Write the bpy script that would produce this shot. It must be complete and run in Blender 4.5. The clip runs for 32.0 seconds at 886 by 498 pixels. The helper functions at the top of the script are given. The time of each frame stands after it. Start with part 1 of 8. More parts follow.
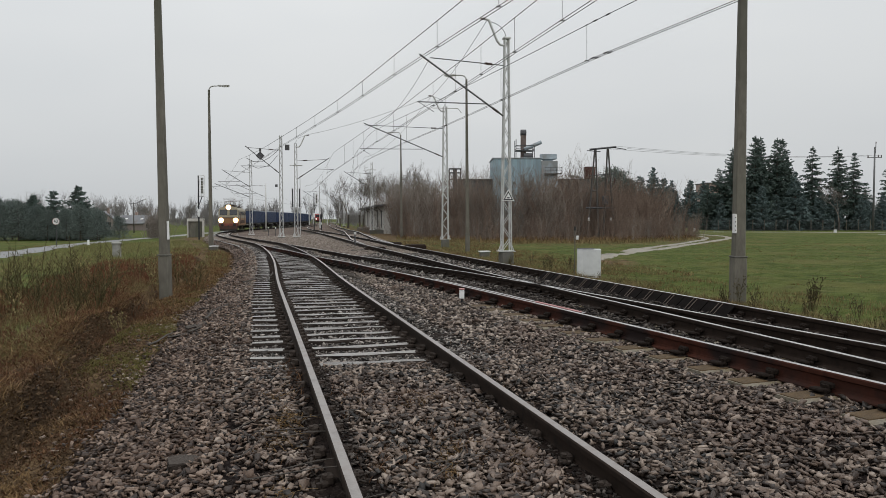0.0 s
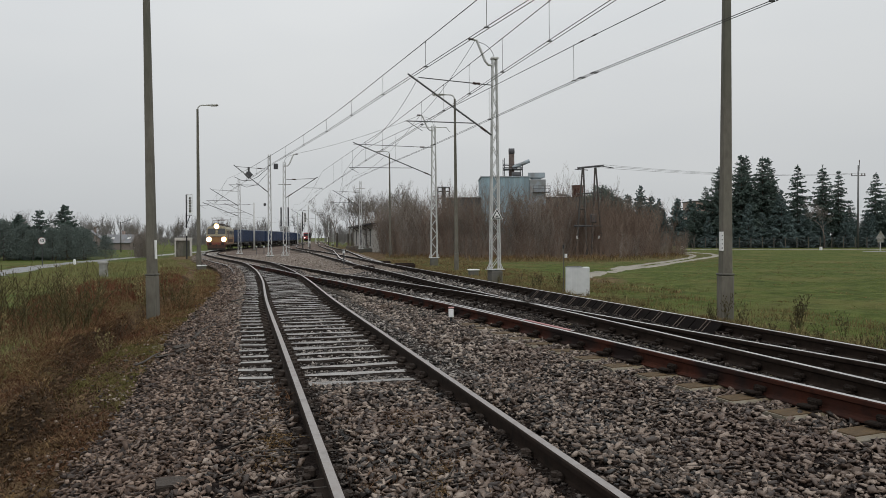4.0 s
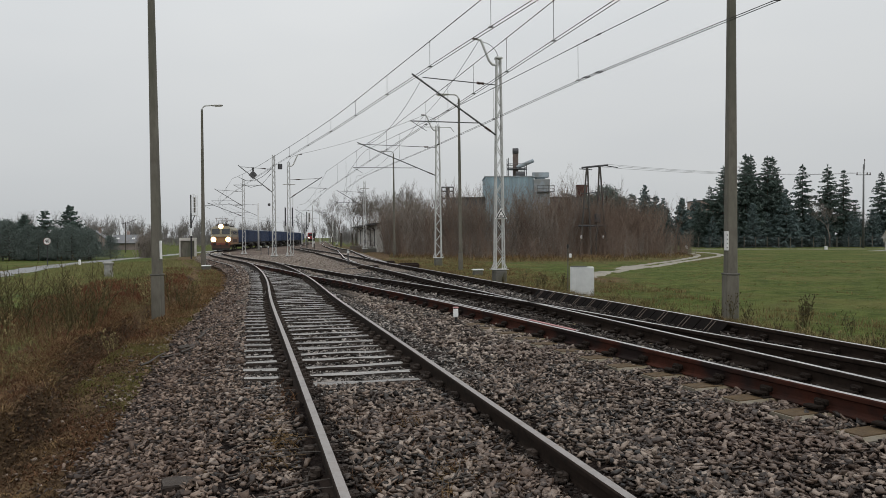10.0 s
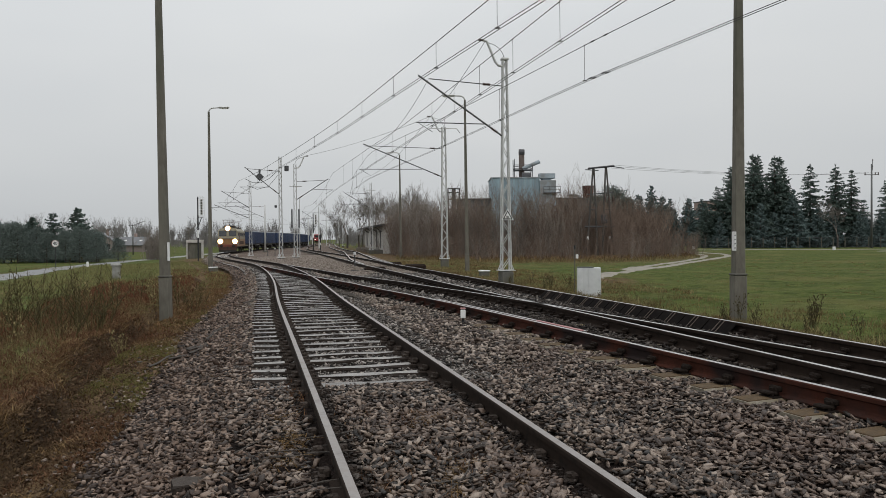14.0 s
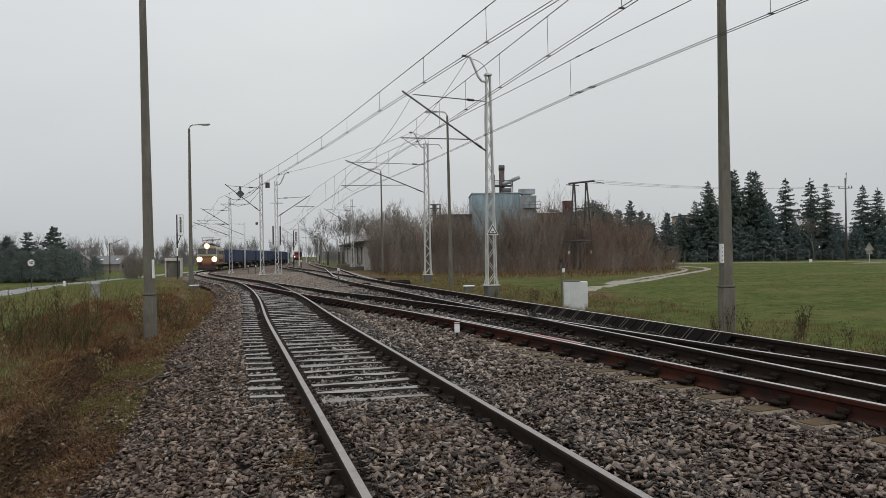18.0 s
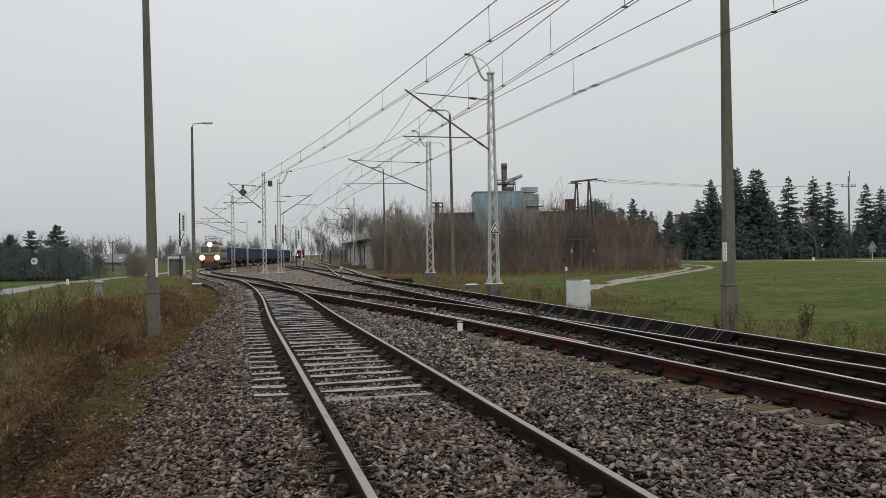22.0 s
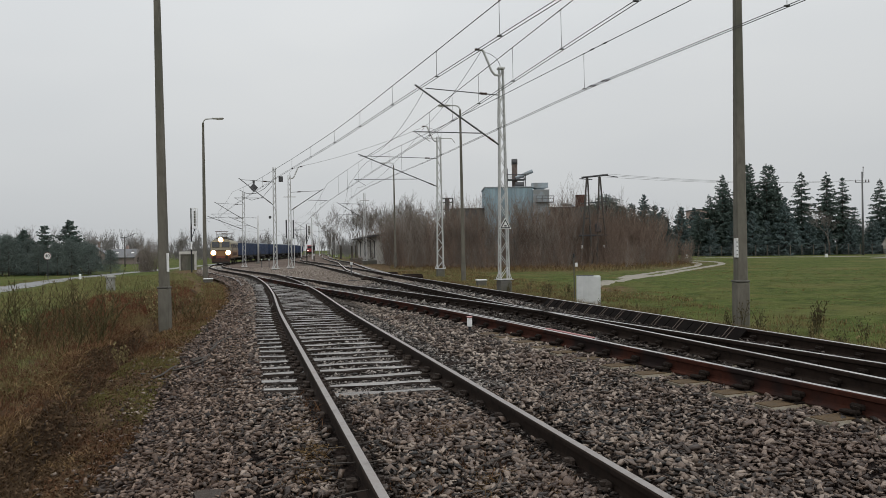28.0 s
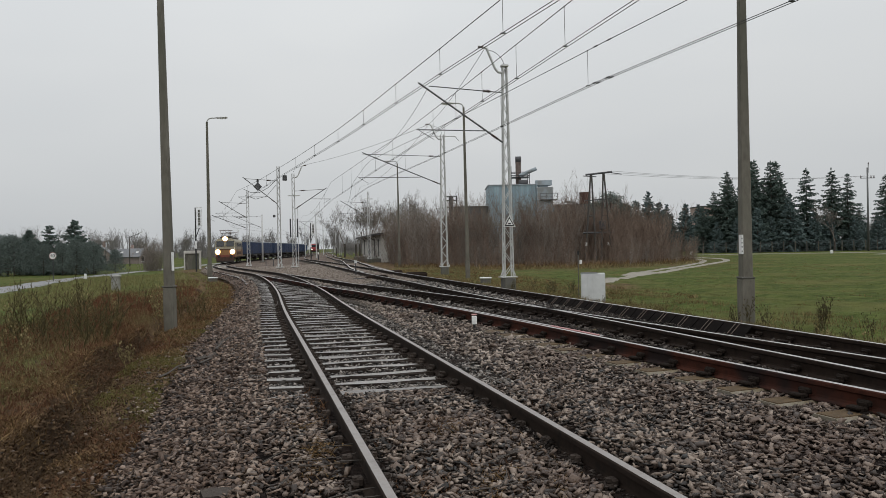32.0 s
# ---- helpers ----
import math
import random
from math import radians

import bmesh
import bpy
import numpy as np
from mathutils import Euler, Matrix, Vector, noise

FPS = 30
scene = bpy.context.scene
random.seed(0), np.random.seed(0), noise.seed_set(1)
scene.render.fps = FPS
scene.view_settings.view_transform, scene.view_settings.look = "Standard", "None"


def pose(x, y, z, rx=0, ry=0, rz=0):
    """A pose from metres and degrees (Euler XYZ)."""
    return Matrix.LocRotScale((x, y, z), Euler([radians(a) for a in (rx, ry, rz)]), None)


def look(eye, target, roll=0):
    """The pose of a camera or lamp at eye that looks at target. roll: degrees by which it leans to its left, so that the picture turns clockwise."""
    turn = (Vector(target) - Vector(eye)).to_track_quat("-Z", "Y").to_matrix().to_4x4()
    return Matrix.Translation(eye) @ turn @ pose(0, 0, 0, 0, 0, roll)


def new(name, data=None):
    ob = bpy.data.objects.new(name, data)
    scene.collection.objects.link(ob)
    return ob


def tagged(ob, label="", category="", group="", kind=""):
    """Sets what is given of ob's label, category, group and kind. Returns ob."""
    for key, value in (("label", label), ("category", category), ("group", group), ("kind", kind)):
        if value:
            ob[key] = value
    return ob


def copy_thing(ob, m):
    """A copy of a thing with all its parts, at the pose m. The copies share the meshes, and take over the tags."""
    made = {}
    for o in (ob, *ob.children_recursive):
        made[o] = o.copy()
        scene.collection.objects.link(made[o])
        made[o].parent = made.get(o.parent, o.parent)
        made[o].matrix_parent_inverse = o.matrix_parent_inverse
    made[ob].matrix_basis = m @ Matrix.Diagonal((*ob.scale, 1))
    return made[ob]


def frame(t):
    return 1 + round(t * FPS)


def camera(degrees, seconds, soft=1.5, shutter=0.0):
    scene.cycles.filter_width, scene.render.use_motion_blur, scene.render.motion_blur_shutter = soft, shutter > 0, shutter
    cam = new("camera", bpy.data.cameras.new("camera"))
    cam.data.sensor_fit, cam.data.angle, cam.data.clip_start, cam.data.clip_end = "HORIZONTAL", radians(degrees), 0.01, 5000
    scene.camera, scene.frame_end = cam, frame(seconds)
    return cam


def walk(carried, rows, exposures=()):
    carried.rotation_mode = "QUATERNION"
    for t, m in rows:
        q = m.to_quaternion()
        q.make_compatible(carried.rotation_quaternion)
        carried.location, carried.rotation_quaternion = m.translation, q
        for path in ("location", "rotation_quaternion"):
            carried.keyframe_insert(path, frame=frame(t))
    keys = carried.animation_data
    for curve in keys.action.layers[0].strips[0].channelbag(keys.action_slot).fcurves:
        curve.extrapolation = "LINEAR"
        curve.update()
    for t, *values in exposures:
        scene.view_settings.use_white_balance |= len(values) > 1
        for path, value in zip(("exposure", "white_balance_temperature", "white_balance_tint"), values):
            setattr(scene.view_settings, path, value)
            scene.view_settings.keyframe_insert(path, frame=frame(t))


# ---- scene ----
# camera: a phone held in the hand beside a station track; rail top of the near track is z = 0
cam = camera(62.2, 32.0, soft=0.45)
PATH = [
    (0, (0.0103, 0.0169, 1.4048), (-0.0610, 10.0080, 0.9893), -0.08),
    (0.5, (0.0124, 0.0102, 1.4088), (0.0556, 10.0016, 0.9952), -0.13),
    (1, (0.0115, 0.0021, 1.4104), (0.0934, 9.9962, 1.0765), -0.22),
    (1.5, (0.0089, 0.0027, 1.4107), (0.1035, 9.9987, 1.1418), -0.20),
    (2, (0.0078, 0.0003, 1.4109), (0.1070, 9.9972, 1.1827), -0.16),
    (2.5, (0.0074, -0.0025, 1.4107), (0.0961, 9.9953, 1.2187), -0.25),
    (3, (0.0076, -0.0050, 1.4101), (0.0950, 9.9933, 1.2477), -0.19),
    (3.5, (0.0080, -0.0065, 1.4093), (0.0919, 9.9918, 1.2458), -0.21),
    (5.5, (-0.0024, 0.0076, 1.4086), (0.0751, 10.0057, 1.2300), -0.23),
    (6, (-0.0044, 0.0081, 1.4090), (0.0738, 10.0061, 1.2249), -0.21),
    (6.5, (-0.0059, 0.0080, 1.4091), (0.0641, 10.0061, 1.2290), -0.23),
    (7, (-0.0062, 0.0072, 1.4091), (0.0540, 10.0055, 1.2344), -0.23),
    (7.5, (-0.0051, 0.0053, 1.4092), (0.0482, 10.0036, 1.2375), -0.22),
    (8, (-0.0035, 0.0021, 1.4095), (0.0412, 10.0004, 1.2327), -0.25),
    (8.5, (-0.0024, -0.0018, 1.4099), (0.0361, 9.9966, 1.2326), -0.28),
    (9, (-0.0023, -0.0048, 1.4103), (0.0268, 9.9936, 1.2325), -0.28),
    (9.5, (-0.0029, -0.0052, 1.4107), (0.0255, 9.9933, 1.2444), -0.30),
    (10, (-0.0039, -0.0031, 1.4108), (0.0227, 9.9954, 1.2437), -0.30),
    (10.5, (-0.0048, -0.0001, 1.4106), (0.0170, 9.9985, 1.2457), -0.31),
    (11, (-0.0051, 0.0024, 1.4102), (0.0107, 10.0010, 1.2438), -0.33),
    (11.5, (-0.0046, 0.0038, 1.4097), (0.0098, 10.0024, 1.2435), -0.31),
    (12, (-0.0041, 0.0045, 1.4092), (0.0031, 10.0032, 1.2491), -0.30),
    (12.5, (-0.0055, 0.0045, 1.4085), (0.0005, 10.0031, 1.2430), -0.29),
    (13, (-0.0090, 0.0033, 1.4077), (-0.0060, 10.0019, 1.2416), -0.30),
    (13.5, (-0.0169, 0.0008, 1.4089), (-0.0262, 9.9995, 1.2497), -0.43),
    (14, (-0.0193, -0.0056, 1.4038), (-0.0766, 9.9932, 1.2556), -0.45),
    (14.5, (-0.0246, -0.0066, 1.4009), (-0.5006, 9.9814, 1.2828), -0.55),
    (16.5, (-0.2412, 0.0844, 1.3706), (-0.0214, 10.0816, 1.4564), -0.90),
    (17, (-0.2420, 0.0847, 1.3700), (-0.0128, 10.0818, 1.4522), -0.86),
    (17.5, (-0.2438, 0.0850, 1.3697), (-0.0201, 10.0821, 1.4501), -0.92),
    (18, (-0.2465, 0.0843, 1.3700), (-0.0265, 10.0816, 1.4389), -0.94),
    (18.5, (-0.2492, 0.0825, 1.3710), (-0.0320, 10.0799, 1.4394), -0.95),
    (19, (-0.2512, 0.0803, 1.3722), (-0.0390, 10.0779, 1.4301), -0.93),
    (19.5, (-0.2523, 0.0788, 1.3729), (-0.0344, 10.0763, 1.4303), -0.88),
    (20, (-0.2529, 0.0781, 1.3733), (-0.0473, 10.0759, 1.4191), -0.90),
    (20.5, (-0.2533, 0.0775, 1.3740), (-0.0549, 10.0754, 1.4176), -0.96),
    (21, (-0.2537, 0.0760, 1.3754), (-0.0509, 10.0739, 1.4166), -0.92),
    (21.5, (-0.2550, 0.0737, 1.3768), (-0.0584, 10.0717, 1.4135), -0.91),
    (22, (-0.2575, 0.0720, 1.3773), (-0.0701, 10.0702, 1.4235), -0.94),
    (22.5, (-0.2606, 0.0724, 1.3768), (-0.0917, 10.0708, 1.4216), -0.93),
    (23, (-0.2630, 0.0743, 1.3757), (-0.1028, 10.0729, 1.4212), -0.92),
    (23.5, (-0.2642, 0.0762, 1.3743), (-0.1394, 10.0753, 1.4195), -0.86),
    (24, (-0.2640, 0.0768, 1.3731), (-0.1629, 10.0762, 1.4077), -0.87),
    (24.5, (-0.2631, 0.0761, 1.3724), (-0.1778, 10.0757, 1.4025), -0.80),
    (25, (-0.2619, 0.0746, 1.3725), (-0.1846, 10.0742, 1.3959), -0.87),
    (25.5, (-0.2604, 0.0727, 1.3733), (-0.1787, 10.0724, 1.3961), -0.82),
    (27.5, (-0.2496, 0.0757, 1.3730), (-0.1992, 10.0755, 1.3848), -0.87),
    (28, (-0.2483, 0.0758, 1.3723), (-0.2005, 10.0757, 1.3613), -0.84),
    (28.5, (-0.2481, 0.0759, 1.3718), (-0.2108, 10.0758, 1.3568), -1.10),
    (29, (-0.2495, 0.0765, 1.3714), (-0.2262, 10.0765, 1.3657), -1.28),
    (29.5, (-0.2521, 0.0773, 1.3708), (-0.2470, 10.0773, 1.3654), -1.34),
    (30, (-0.2544, 0.0775, 1.3700), (-0.2421, 10.0775, 1.3623), -1.37),
    (30.5, (-0.2554, 0.0768, 1.3695), (-0.2553, 10.0768, 1.3435), -1.35),
    (31, (-0.2554, 0.0762, 1.3692), (-0.2495, 10.0761, 1.3433), -1.21),
    (31.5, (-0.2553, 0.0769, 1.3689), (-0.2622, 10.0768, 1.3388), -1.15),
    (32, (-0.2553, 0.0788, 1.3685), (-0.2624, 10.0787, 1.3319), -1.11),
]
walk(cam, [(t, look(eye, target, roll)) for t, eye, target, roll in PATH], exposures=((0, 0.08), (1.5, 0.0), (32, 0.0)))

# world: a flat overcast winter sky, with a very soft sun behind it
world = bpy.data.worlds.new("world")
scene.world = world
world.use_nodes = True
wn, wl = world.node_tree.nodes, world.node_tree.links
wn.clear()
w_out = wn.new("ShaderNodeOutputWorld")
w_bg = wn.new("ShaderNodeBackground")
w_sky = wn.new("ShaderNodeTexSky")
w_sky.sky_type = "NISHITA"
w_sky.sun_disc = False
w_sky.sun_elevation, w_sky.sun_rotation = radians(22), radians(150)
w_sky.dust_density, w_sky.air_density = 4.0, 1.0
w_hsv = wn.new("ShaderNodeHueSaturation")
w_hsv.inputs["Saturation"].default_value = 0.10
w_hsv.inputs["Value"].default_value = 0.10
w_grey = wn.new("ShaderNodeMix")
w_grey.data_type = "RGBA"
w_grey.inputs[0].default_value = 0.82
w_coord = wn.new("ShaderNodeTexCoord")
w_map = wn.new("ShaderNodeMapping")
w_map.inputs["Scale"].default_value = (1.0, 1.0, 3.0)
w_noise = wn.new("ShaderNodeTexNoise")
w_noise.inputs["Scale"].default_value = 1.6
w_noise.inputs["Detail"].default_value = 3.0
w_ramp = wn.new("ShaderNodeValToRGB")
w_ramp.color_ramp.elements[0].position, w_ramp.color_ramp.elements[0].color = 0.3, (0.63, 0.66, 0.685, 1)
w_ramp.color_ramp.elements[1].position, w_ramp.color_ramp.elements[1].color = 0.7, (0.72, 0.74, 0.75, 1)
wl.new(w_coord.outputs["Generated"], w_map.inputs["Vector"])
wl.new(w_map.outputs["Vector"], w_noise.inputs["Vector"])
wl.new(w_noise.outputs["Fac"], w_ramp.inputs["Fac"])
wl.new(w_sky.outputs["Color"], w_hsv.inputs["Color"])
wl.new(w_hsv.outputs["Color"], w_grey.inputs[6])
wl.new(w_ramp.outputs["Color"], w_grey.inputs[7])
# an overcast sky is brighter towards the zenith
w_sep = wn.new("ShaderNodeSeparateXYZ")
w_up = wn.new("ShaderNodeFloatCurve")
w_curve = w_up.mapping.curves[0]
w_curve.points[0].location, w_curve.points[1].location = (0.0, 0.30), (1.0, 0.80)
w_curve.points.new(0.30, 0.363)
w_up.mapping.update()
w_three = wn.new("ShaderNodeMath")
w_three.operation, w_three.inputs[1].default_value = "MULTIPLY", 3.0
w_mul = wn.new("ShaderNodeVectorMath")
w_mul.operation = "SCALE"
wl.new(w_coord.outputs["Generated"], w_sep.inputs[0])
wl.new(w_sep.outputs["Z"], w_up.inputs["Value"])
wl.new(w_up.outputs[0], w_three.inputs[0])
wl.new(w_grey.outputs[2], w_mul.inputs[0])
wl.new(w_three.outputs[0], w_mul.inputs["Scale"])
wl.new(w_mul.outputs[0], w_bg.inputs["Color"])
w_bg.inputs["Strength"].default_value = 1.02
wl.new(w_bg.outputs["Background"], w_out.inputs["Surface"])

sun_data = bpy.data.lights.new("sun", "SUN")
sun_data.energy, sun_data.angle, sun_data.color = 0.5, radians(60), (1.0, 0.97, 0.93)
sun = new("sun", sun_data)
sun.matrix_world = look((0, 0, 60), (-14, 24, 0))
scene.view_settings.exposure = 0.0


# ---- materials ----
def surface(name, stops, scale=4.0, detail=6.0, rough=0.85, bump=0.3, bump_scale=40.0, metal=0.0, second=None, second_scale=0.7,
            second_at=(0.45, 0.62), island=0.0, per_object=0.0, stretch=(1, 1, 1), depth=0.02, spec=0.35, world_space=False):
    """A procedural surface: colour stops over noise, a second colour in patches, fine relief, variation per piece."""
    m = bpy.data.materials.new(name)
    m.use_nodes = True
    n, l = m.node_tree.nodes, m.node_tree.links
    b = n["Principled BSDF"]
    b.inputs["Roughness"].default_value, b.inputs["Metallic"].default_value = rough, metal
    b.inputs["Specular IOR Level"].default_value = spec
    if world_space:
        src = n.new("ShaderNodeNewGeometry").outputs["Position"]
    else:
        src = n.new("ShaderNodeTexCoord").outputs["Object"]
    mp = n.new("ShaderNodeMapping")
    mp.inputs["Scale"].default_value = stretch
    l.new(src, mp.inputs["Vector"])
    src = mp.outputs["Vector"]
    t = n.new("ShaderNodeTexNoise")
    t.inputs["Scale"].default_value, t.inputs["Detail"].default_value = scale, detail
    t.inputs["Roughness"].default_value = 0.65
    l.new(src, t.inputs["Vector"])
    fac = t.outputs["Fac"]
    for amount, node, out in ((island, "ShaderNodeNewGeometry", "Random Per Island"), (per_object, "ShaderNodeObjectInfo", "Random")):
        if amount:
            r = n.new(node)
            mix = n.new("ShaderNodeMix")
            mix.inputs[0].default_value = amount
            l.new(fac, mix.inputs[2])
            l.new(r.outputs[out], mix.inputs[3])
            fac = mix.outputs[0]
    ramp = n.new("ShaderNodeValToRGB")
    lo, hi = (0.28, 0.72) if not (island or per_object) else (0.1, 0.9)
    e = ramp.color_ramp.elements
    while len(e) < len(stops):
        e.new(0.5)
    for i, c in enumerate(stops):
        e[i].position = lo + (hi - lo) * i / max(1, len(stops) - 1)
        e[i].color = (*c, 1)
    l.new(fac, ramp.inputs["Fac"])
    col = ramp.outputs["Color"]
    if second:
        t2 = n.new("ShaderNodeTexNoise")
        t2.inputs["Scale"].default_value, t2.inputs["Detail"].default_value = second_scale, 4.0
        l.new(src, t2.inputs["Vector"])
        r2 = n.new("ShaderNodeMapRange")
        r2.inputs[1].default_value, r2.inputs[2].default_value = second_at
        l.new(t2.outputs["Fac"], r2.inputs[0])
        mx = n.new("ShaderNodeMix")
        mx.data_type = "RGBA"
        l.new(r2.outputs[0], mx.inputs[0])
        l.new(col, mx.inputs[6])
        mx.inputs[7].default_value = (*second, 1)
        col = mx.outputs[2]
    l.new(col, b.inputs["Base Color"])
    if bump:
        t3 = n.new("ShaderNodeTexNoise")
        t3.inputs["Scale"].default_value, t3.inputs["Detail"].default_value = bump_scale, 5.0
        l.new(src, t3.inputs["Vector"])
        bp = n.new("ShaderNodeBump")
        bp.inputs["Strength"].default_value, bp.inputs["Distance"].default_value = bump, depth
        l.new(t3.outputs["Fac"], bp.inputs["Height"])
        l.new(bp.outputs["Normal"], b.inputs["Normal"])
    return m


def glow(name, colour, strength):
    m = bpy.data.materials.new(name)
    m.use_nodes = True
    b = m.node_tree.nodes["Principled BSDF"]
    b.inputs["Base Color"].default_value = (*colour, 1)
    b.inputs["Emission Color"].default_value = (*colour, 1)
    b.inputs["Emission Strength"].default_value = strength
    return m


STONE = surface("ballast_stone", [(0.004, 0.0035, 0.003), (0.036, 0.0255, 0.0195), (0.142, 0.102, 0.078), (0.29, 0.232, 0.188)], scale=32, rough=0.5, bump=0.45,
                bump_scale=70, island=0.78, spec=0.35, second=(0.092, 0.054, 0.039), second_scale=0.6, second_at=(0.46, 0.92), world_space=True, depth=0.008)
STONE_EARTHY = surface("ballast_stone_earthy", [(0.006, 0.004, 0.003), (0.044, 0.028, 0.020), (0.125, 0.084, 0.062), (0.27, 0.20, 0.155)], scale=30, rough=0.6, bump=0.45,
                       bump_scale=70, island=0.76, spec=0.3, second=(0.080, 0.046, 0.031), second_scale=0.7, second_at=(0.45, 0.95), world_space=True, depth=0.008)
# stones inside the tracks: wet dirt, with shade of deep gaps put into colour
STONE_INNER = surface("ballast_stone_inner", [(0.008, 0.007, 0.006), (0.040, 0.034, 0.029), (0.115, 0.098, 0.086), (0.32, 0.285, 0.255)], scale=26, rough=0.45, bump=0.2,
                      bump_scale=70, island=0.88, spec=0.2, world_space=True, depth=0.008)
# paler copy of STONE from 9 m on: brightening with distance put into colour
STONE_MID = surface("ballast_stone_mid", [(0.008, 0.0065, 0.0055), (0.056, 0.0415, 0.034), (0.18, 0.139, 0.111), (0.36, 0.30, 0.25)], scale=26, rough=0.55, bump=0.4, bump_scale=60, island=0.78, spec=0.3,
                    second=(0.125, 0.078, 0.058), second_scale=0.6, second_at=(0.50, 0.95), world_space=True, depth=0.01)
# palest, flattest copy beyond 17 m: haze put into the stone colour
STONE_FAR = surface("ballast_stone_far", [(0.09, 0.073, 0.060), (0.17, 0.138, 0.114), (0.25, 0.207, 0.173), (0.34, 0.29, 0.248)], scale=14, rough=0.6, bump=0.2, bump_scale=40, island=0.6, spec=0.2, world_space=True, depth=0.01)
STONE_BLACK = surface("ballast_stone_black", [(0.005, 0.004, 0.004), (0.018, 0.014, 0.012), (0.042, 0.034, 0.029), (0.12, 0.103, 0.092)], scale=14, rough=0.7, bump=0.5,
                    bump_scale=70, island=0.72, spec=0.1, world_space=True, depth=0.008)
# far bed has the stones' tone, without the gap shade painted into BALLAST
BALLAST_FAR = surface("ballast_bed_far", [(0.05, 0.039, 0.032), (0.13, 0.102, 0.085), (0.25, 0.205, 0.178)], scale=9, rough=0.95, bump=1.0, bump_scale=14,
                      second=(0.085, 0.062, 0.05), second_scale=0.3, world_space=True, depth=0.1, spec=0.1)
# middle bed: gap shade painted in more weakly than in BALLAST
BALLAST_MID = surface("ballast_bed_mid", [(0.022, 0.017, 0.014), (0.060, 0.047, 0.038), (0.12, 0.097, 0.080)], scale=11, rough=0.95, bump=1.0, bump_scale=20,
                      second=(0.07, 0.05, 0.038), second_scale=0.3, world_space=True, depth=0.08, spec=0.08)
# near bed almost black: shade between the stones put into its colour
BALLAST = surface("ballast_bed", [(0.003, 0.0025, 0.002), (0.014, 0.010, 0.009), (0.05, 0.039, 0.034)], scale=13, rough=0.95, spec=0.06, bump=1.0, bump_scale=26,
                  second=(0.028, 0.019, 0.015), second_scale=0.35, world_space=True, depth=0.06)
RAIL_SIDE = surface("rail_side_rust", [(0.033, 0.012, 0.008), (0.056, 0.020, 0.013), (0.025, 0.011, 0.008)], scale=6, spec=0.08, rough=0.85, bump=0.25, bump_scale=60,
                    second=(0.02, 0.014, 0.013), second_scale=1.5, world_space=True, depth=0.004)
RAIL_SIDE_DARK = surface("rail_side_dark", [(0.012, 0.008, 0.006), (0.025, 0.017, 0.013), (0.009, 0.007, 0.006)], scale=6, spec=0.1, rough=0.85, bump=0.25,
                         bump_scale=60, world_space=True, depth=0.004)
RAIL_TOP = surface("rail_running_face", [(0.40, 0.385, 0.38), (0.56, 0.54, 0.53)], scale=3, rough=0.32, bump=0.05, bump_scale=80, metal=0.85, world_space=True)
RAIL_TOP_OLD = surface("rail_running_face_dull", [(0.20, 0.18, 0.17), (0.32, 0.295, 0.28), (0.24, 0.205, 0.185)], scale=5, rough=0.5, bump=0.08, bump_scale=80, metal=0.75, world_space=True)
CLIP_OLD = surface("old_fastening_iron", [(0.014, 0.010, 0.008), (0.036, 0.027, 0.022), (0.075, 0.058, 0.048)], scale=14, rough=0.8, bump=0.4, per_object=0.3, spec=0.15)
CLIP = surface("fastening_iron", [(0.007, 0.005, 0.004), (0.020, 0.014, 0.011)], scale=20, rough=0.85, spec=0.08, bump=0.3)
WOOD = surface("sleeper_wood", [(0.098, 0.088, 0.080), (0.19, 0.175, 0.163), (0.31, 0.29, 0.275)], scale=5, rough=0.36, spec=0.6, bump=0.5, bump_scale=28,
               per_object=0.45, stretch=(1, 9, 4), second=(0.06, 0.05, 0.043), second_scale=2.2, second_at=(0.55, 0.72))
WOOD_OLD = surface("old_wet_wood", [(0.022, 0.017, 0.014), (0.060, 0.048, 0.040), (0.13, 0.11, 0.095)], scale=5, rough=0.75, bump=0.7, bump_scale=28, stretch=(1, 9, 4), per_object=0.2, spec=0.2)
# sleeper sides: creosote stain, with the shade below the top put into the colour
CREOSOTE_SHADED = surface("creosoted_side_shaded", [(0.014, 0.011, 0.009), (0.040, 0.031, 0.026)], scale=6, rough=0.8, bump=0.5, stretch=(1, 6, 3), spec=0.1)
CONCRETE_SLEEPER = surface("sleeper_concrete", [(0.12, 0.106, 0.085), (0.19, 0.17, 0.138), (0.15, 0.135, 0.108)], scale=7, rough=0.85, bump=0.3,
                           second=(0.14, 0.105, 0.055), second_scale=2.0, second_at=(0.42, 0.6), per_object=0.2)
PAD_STAIN = surface("sleeper_stain", [(0.042, 0.025, 0.010), (0.095, 0.058, 0.024)], scale=9, rough=0.8, bump=0.4)
CONCRETE_DARK = surface("sleeper_concrete_dirty", [(0.035, 0.030, 0.026), (0.07, 0.06, 0.05)], scale=7, rough=0.9, bump=0.3, per_object=0.3, spec=0.1)
POLE = surface("pole_concrete", [(0.085, 0.077, 0.063), (0.13, 0.119, 0.098), (0.17, 0.157, 0.130)], scale=5, rough=0.9, bump=0.35, bump_scale=60,
               second=(0.085, 0.085, 0.065), second_scale=0.9, stretch=(1, 1, 0.35), depth=0.006)
GALV = surface("galvanised_steel", [(0.42, 0.42, 0.41), (0.55, 0.55, 0.54)], scale=6, rough=0.55, bump=0.1, metal=0.25, second=(0.40, 0.39, 0.37), second_scale=1.3, second_at=(0.52, 0.7))
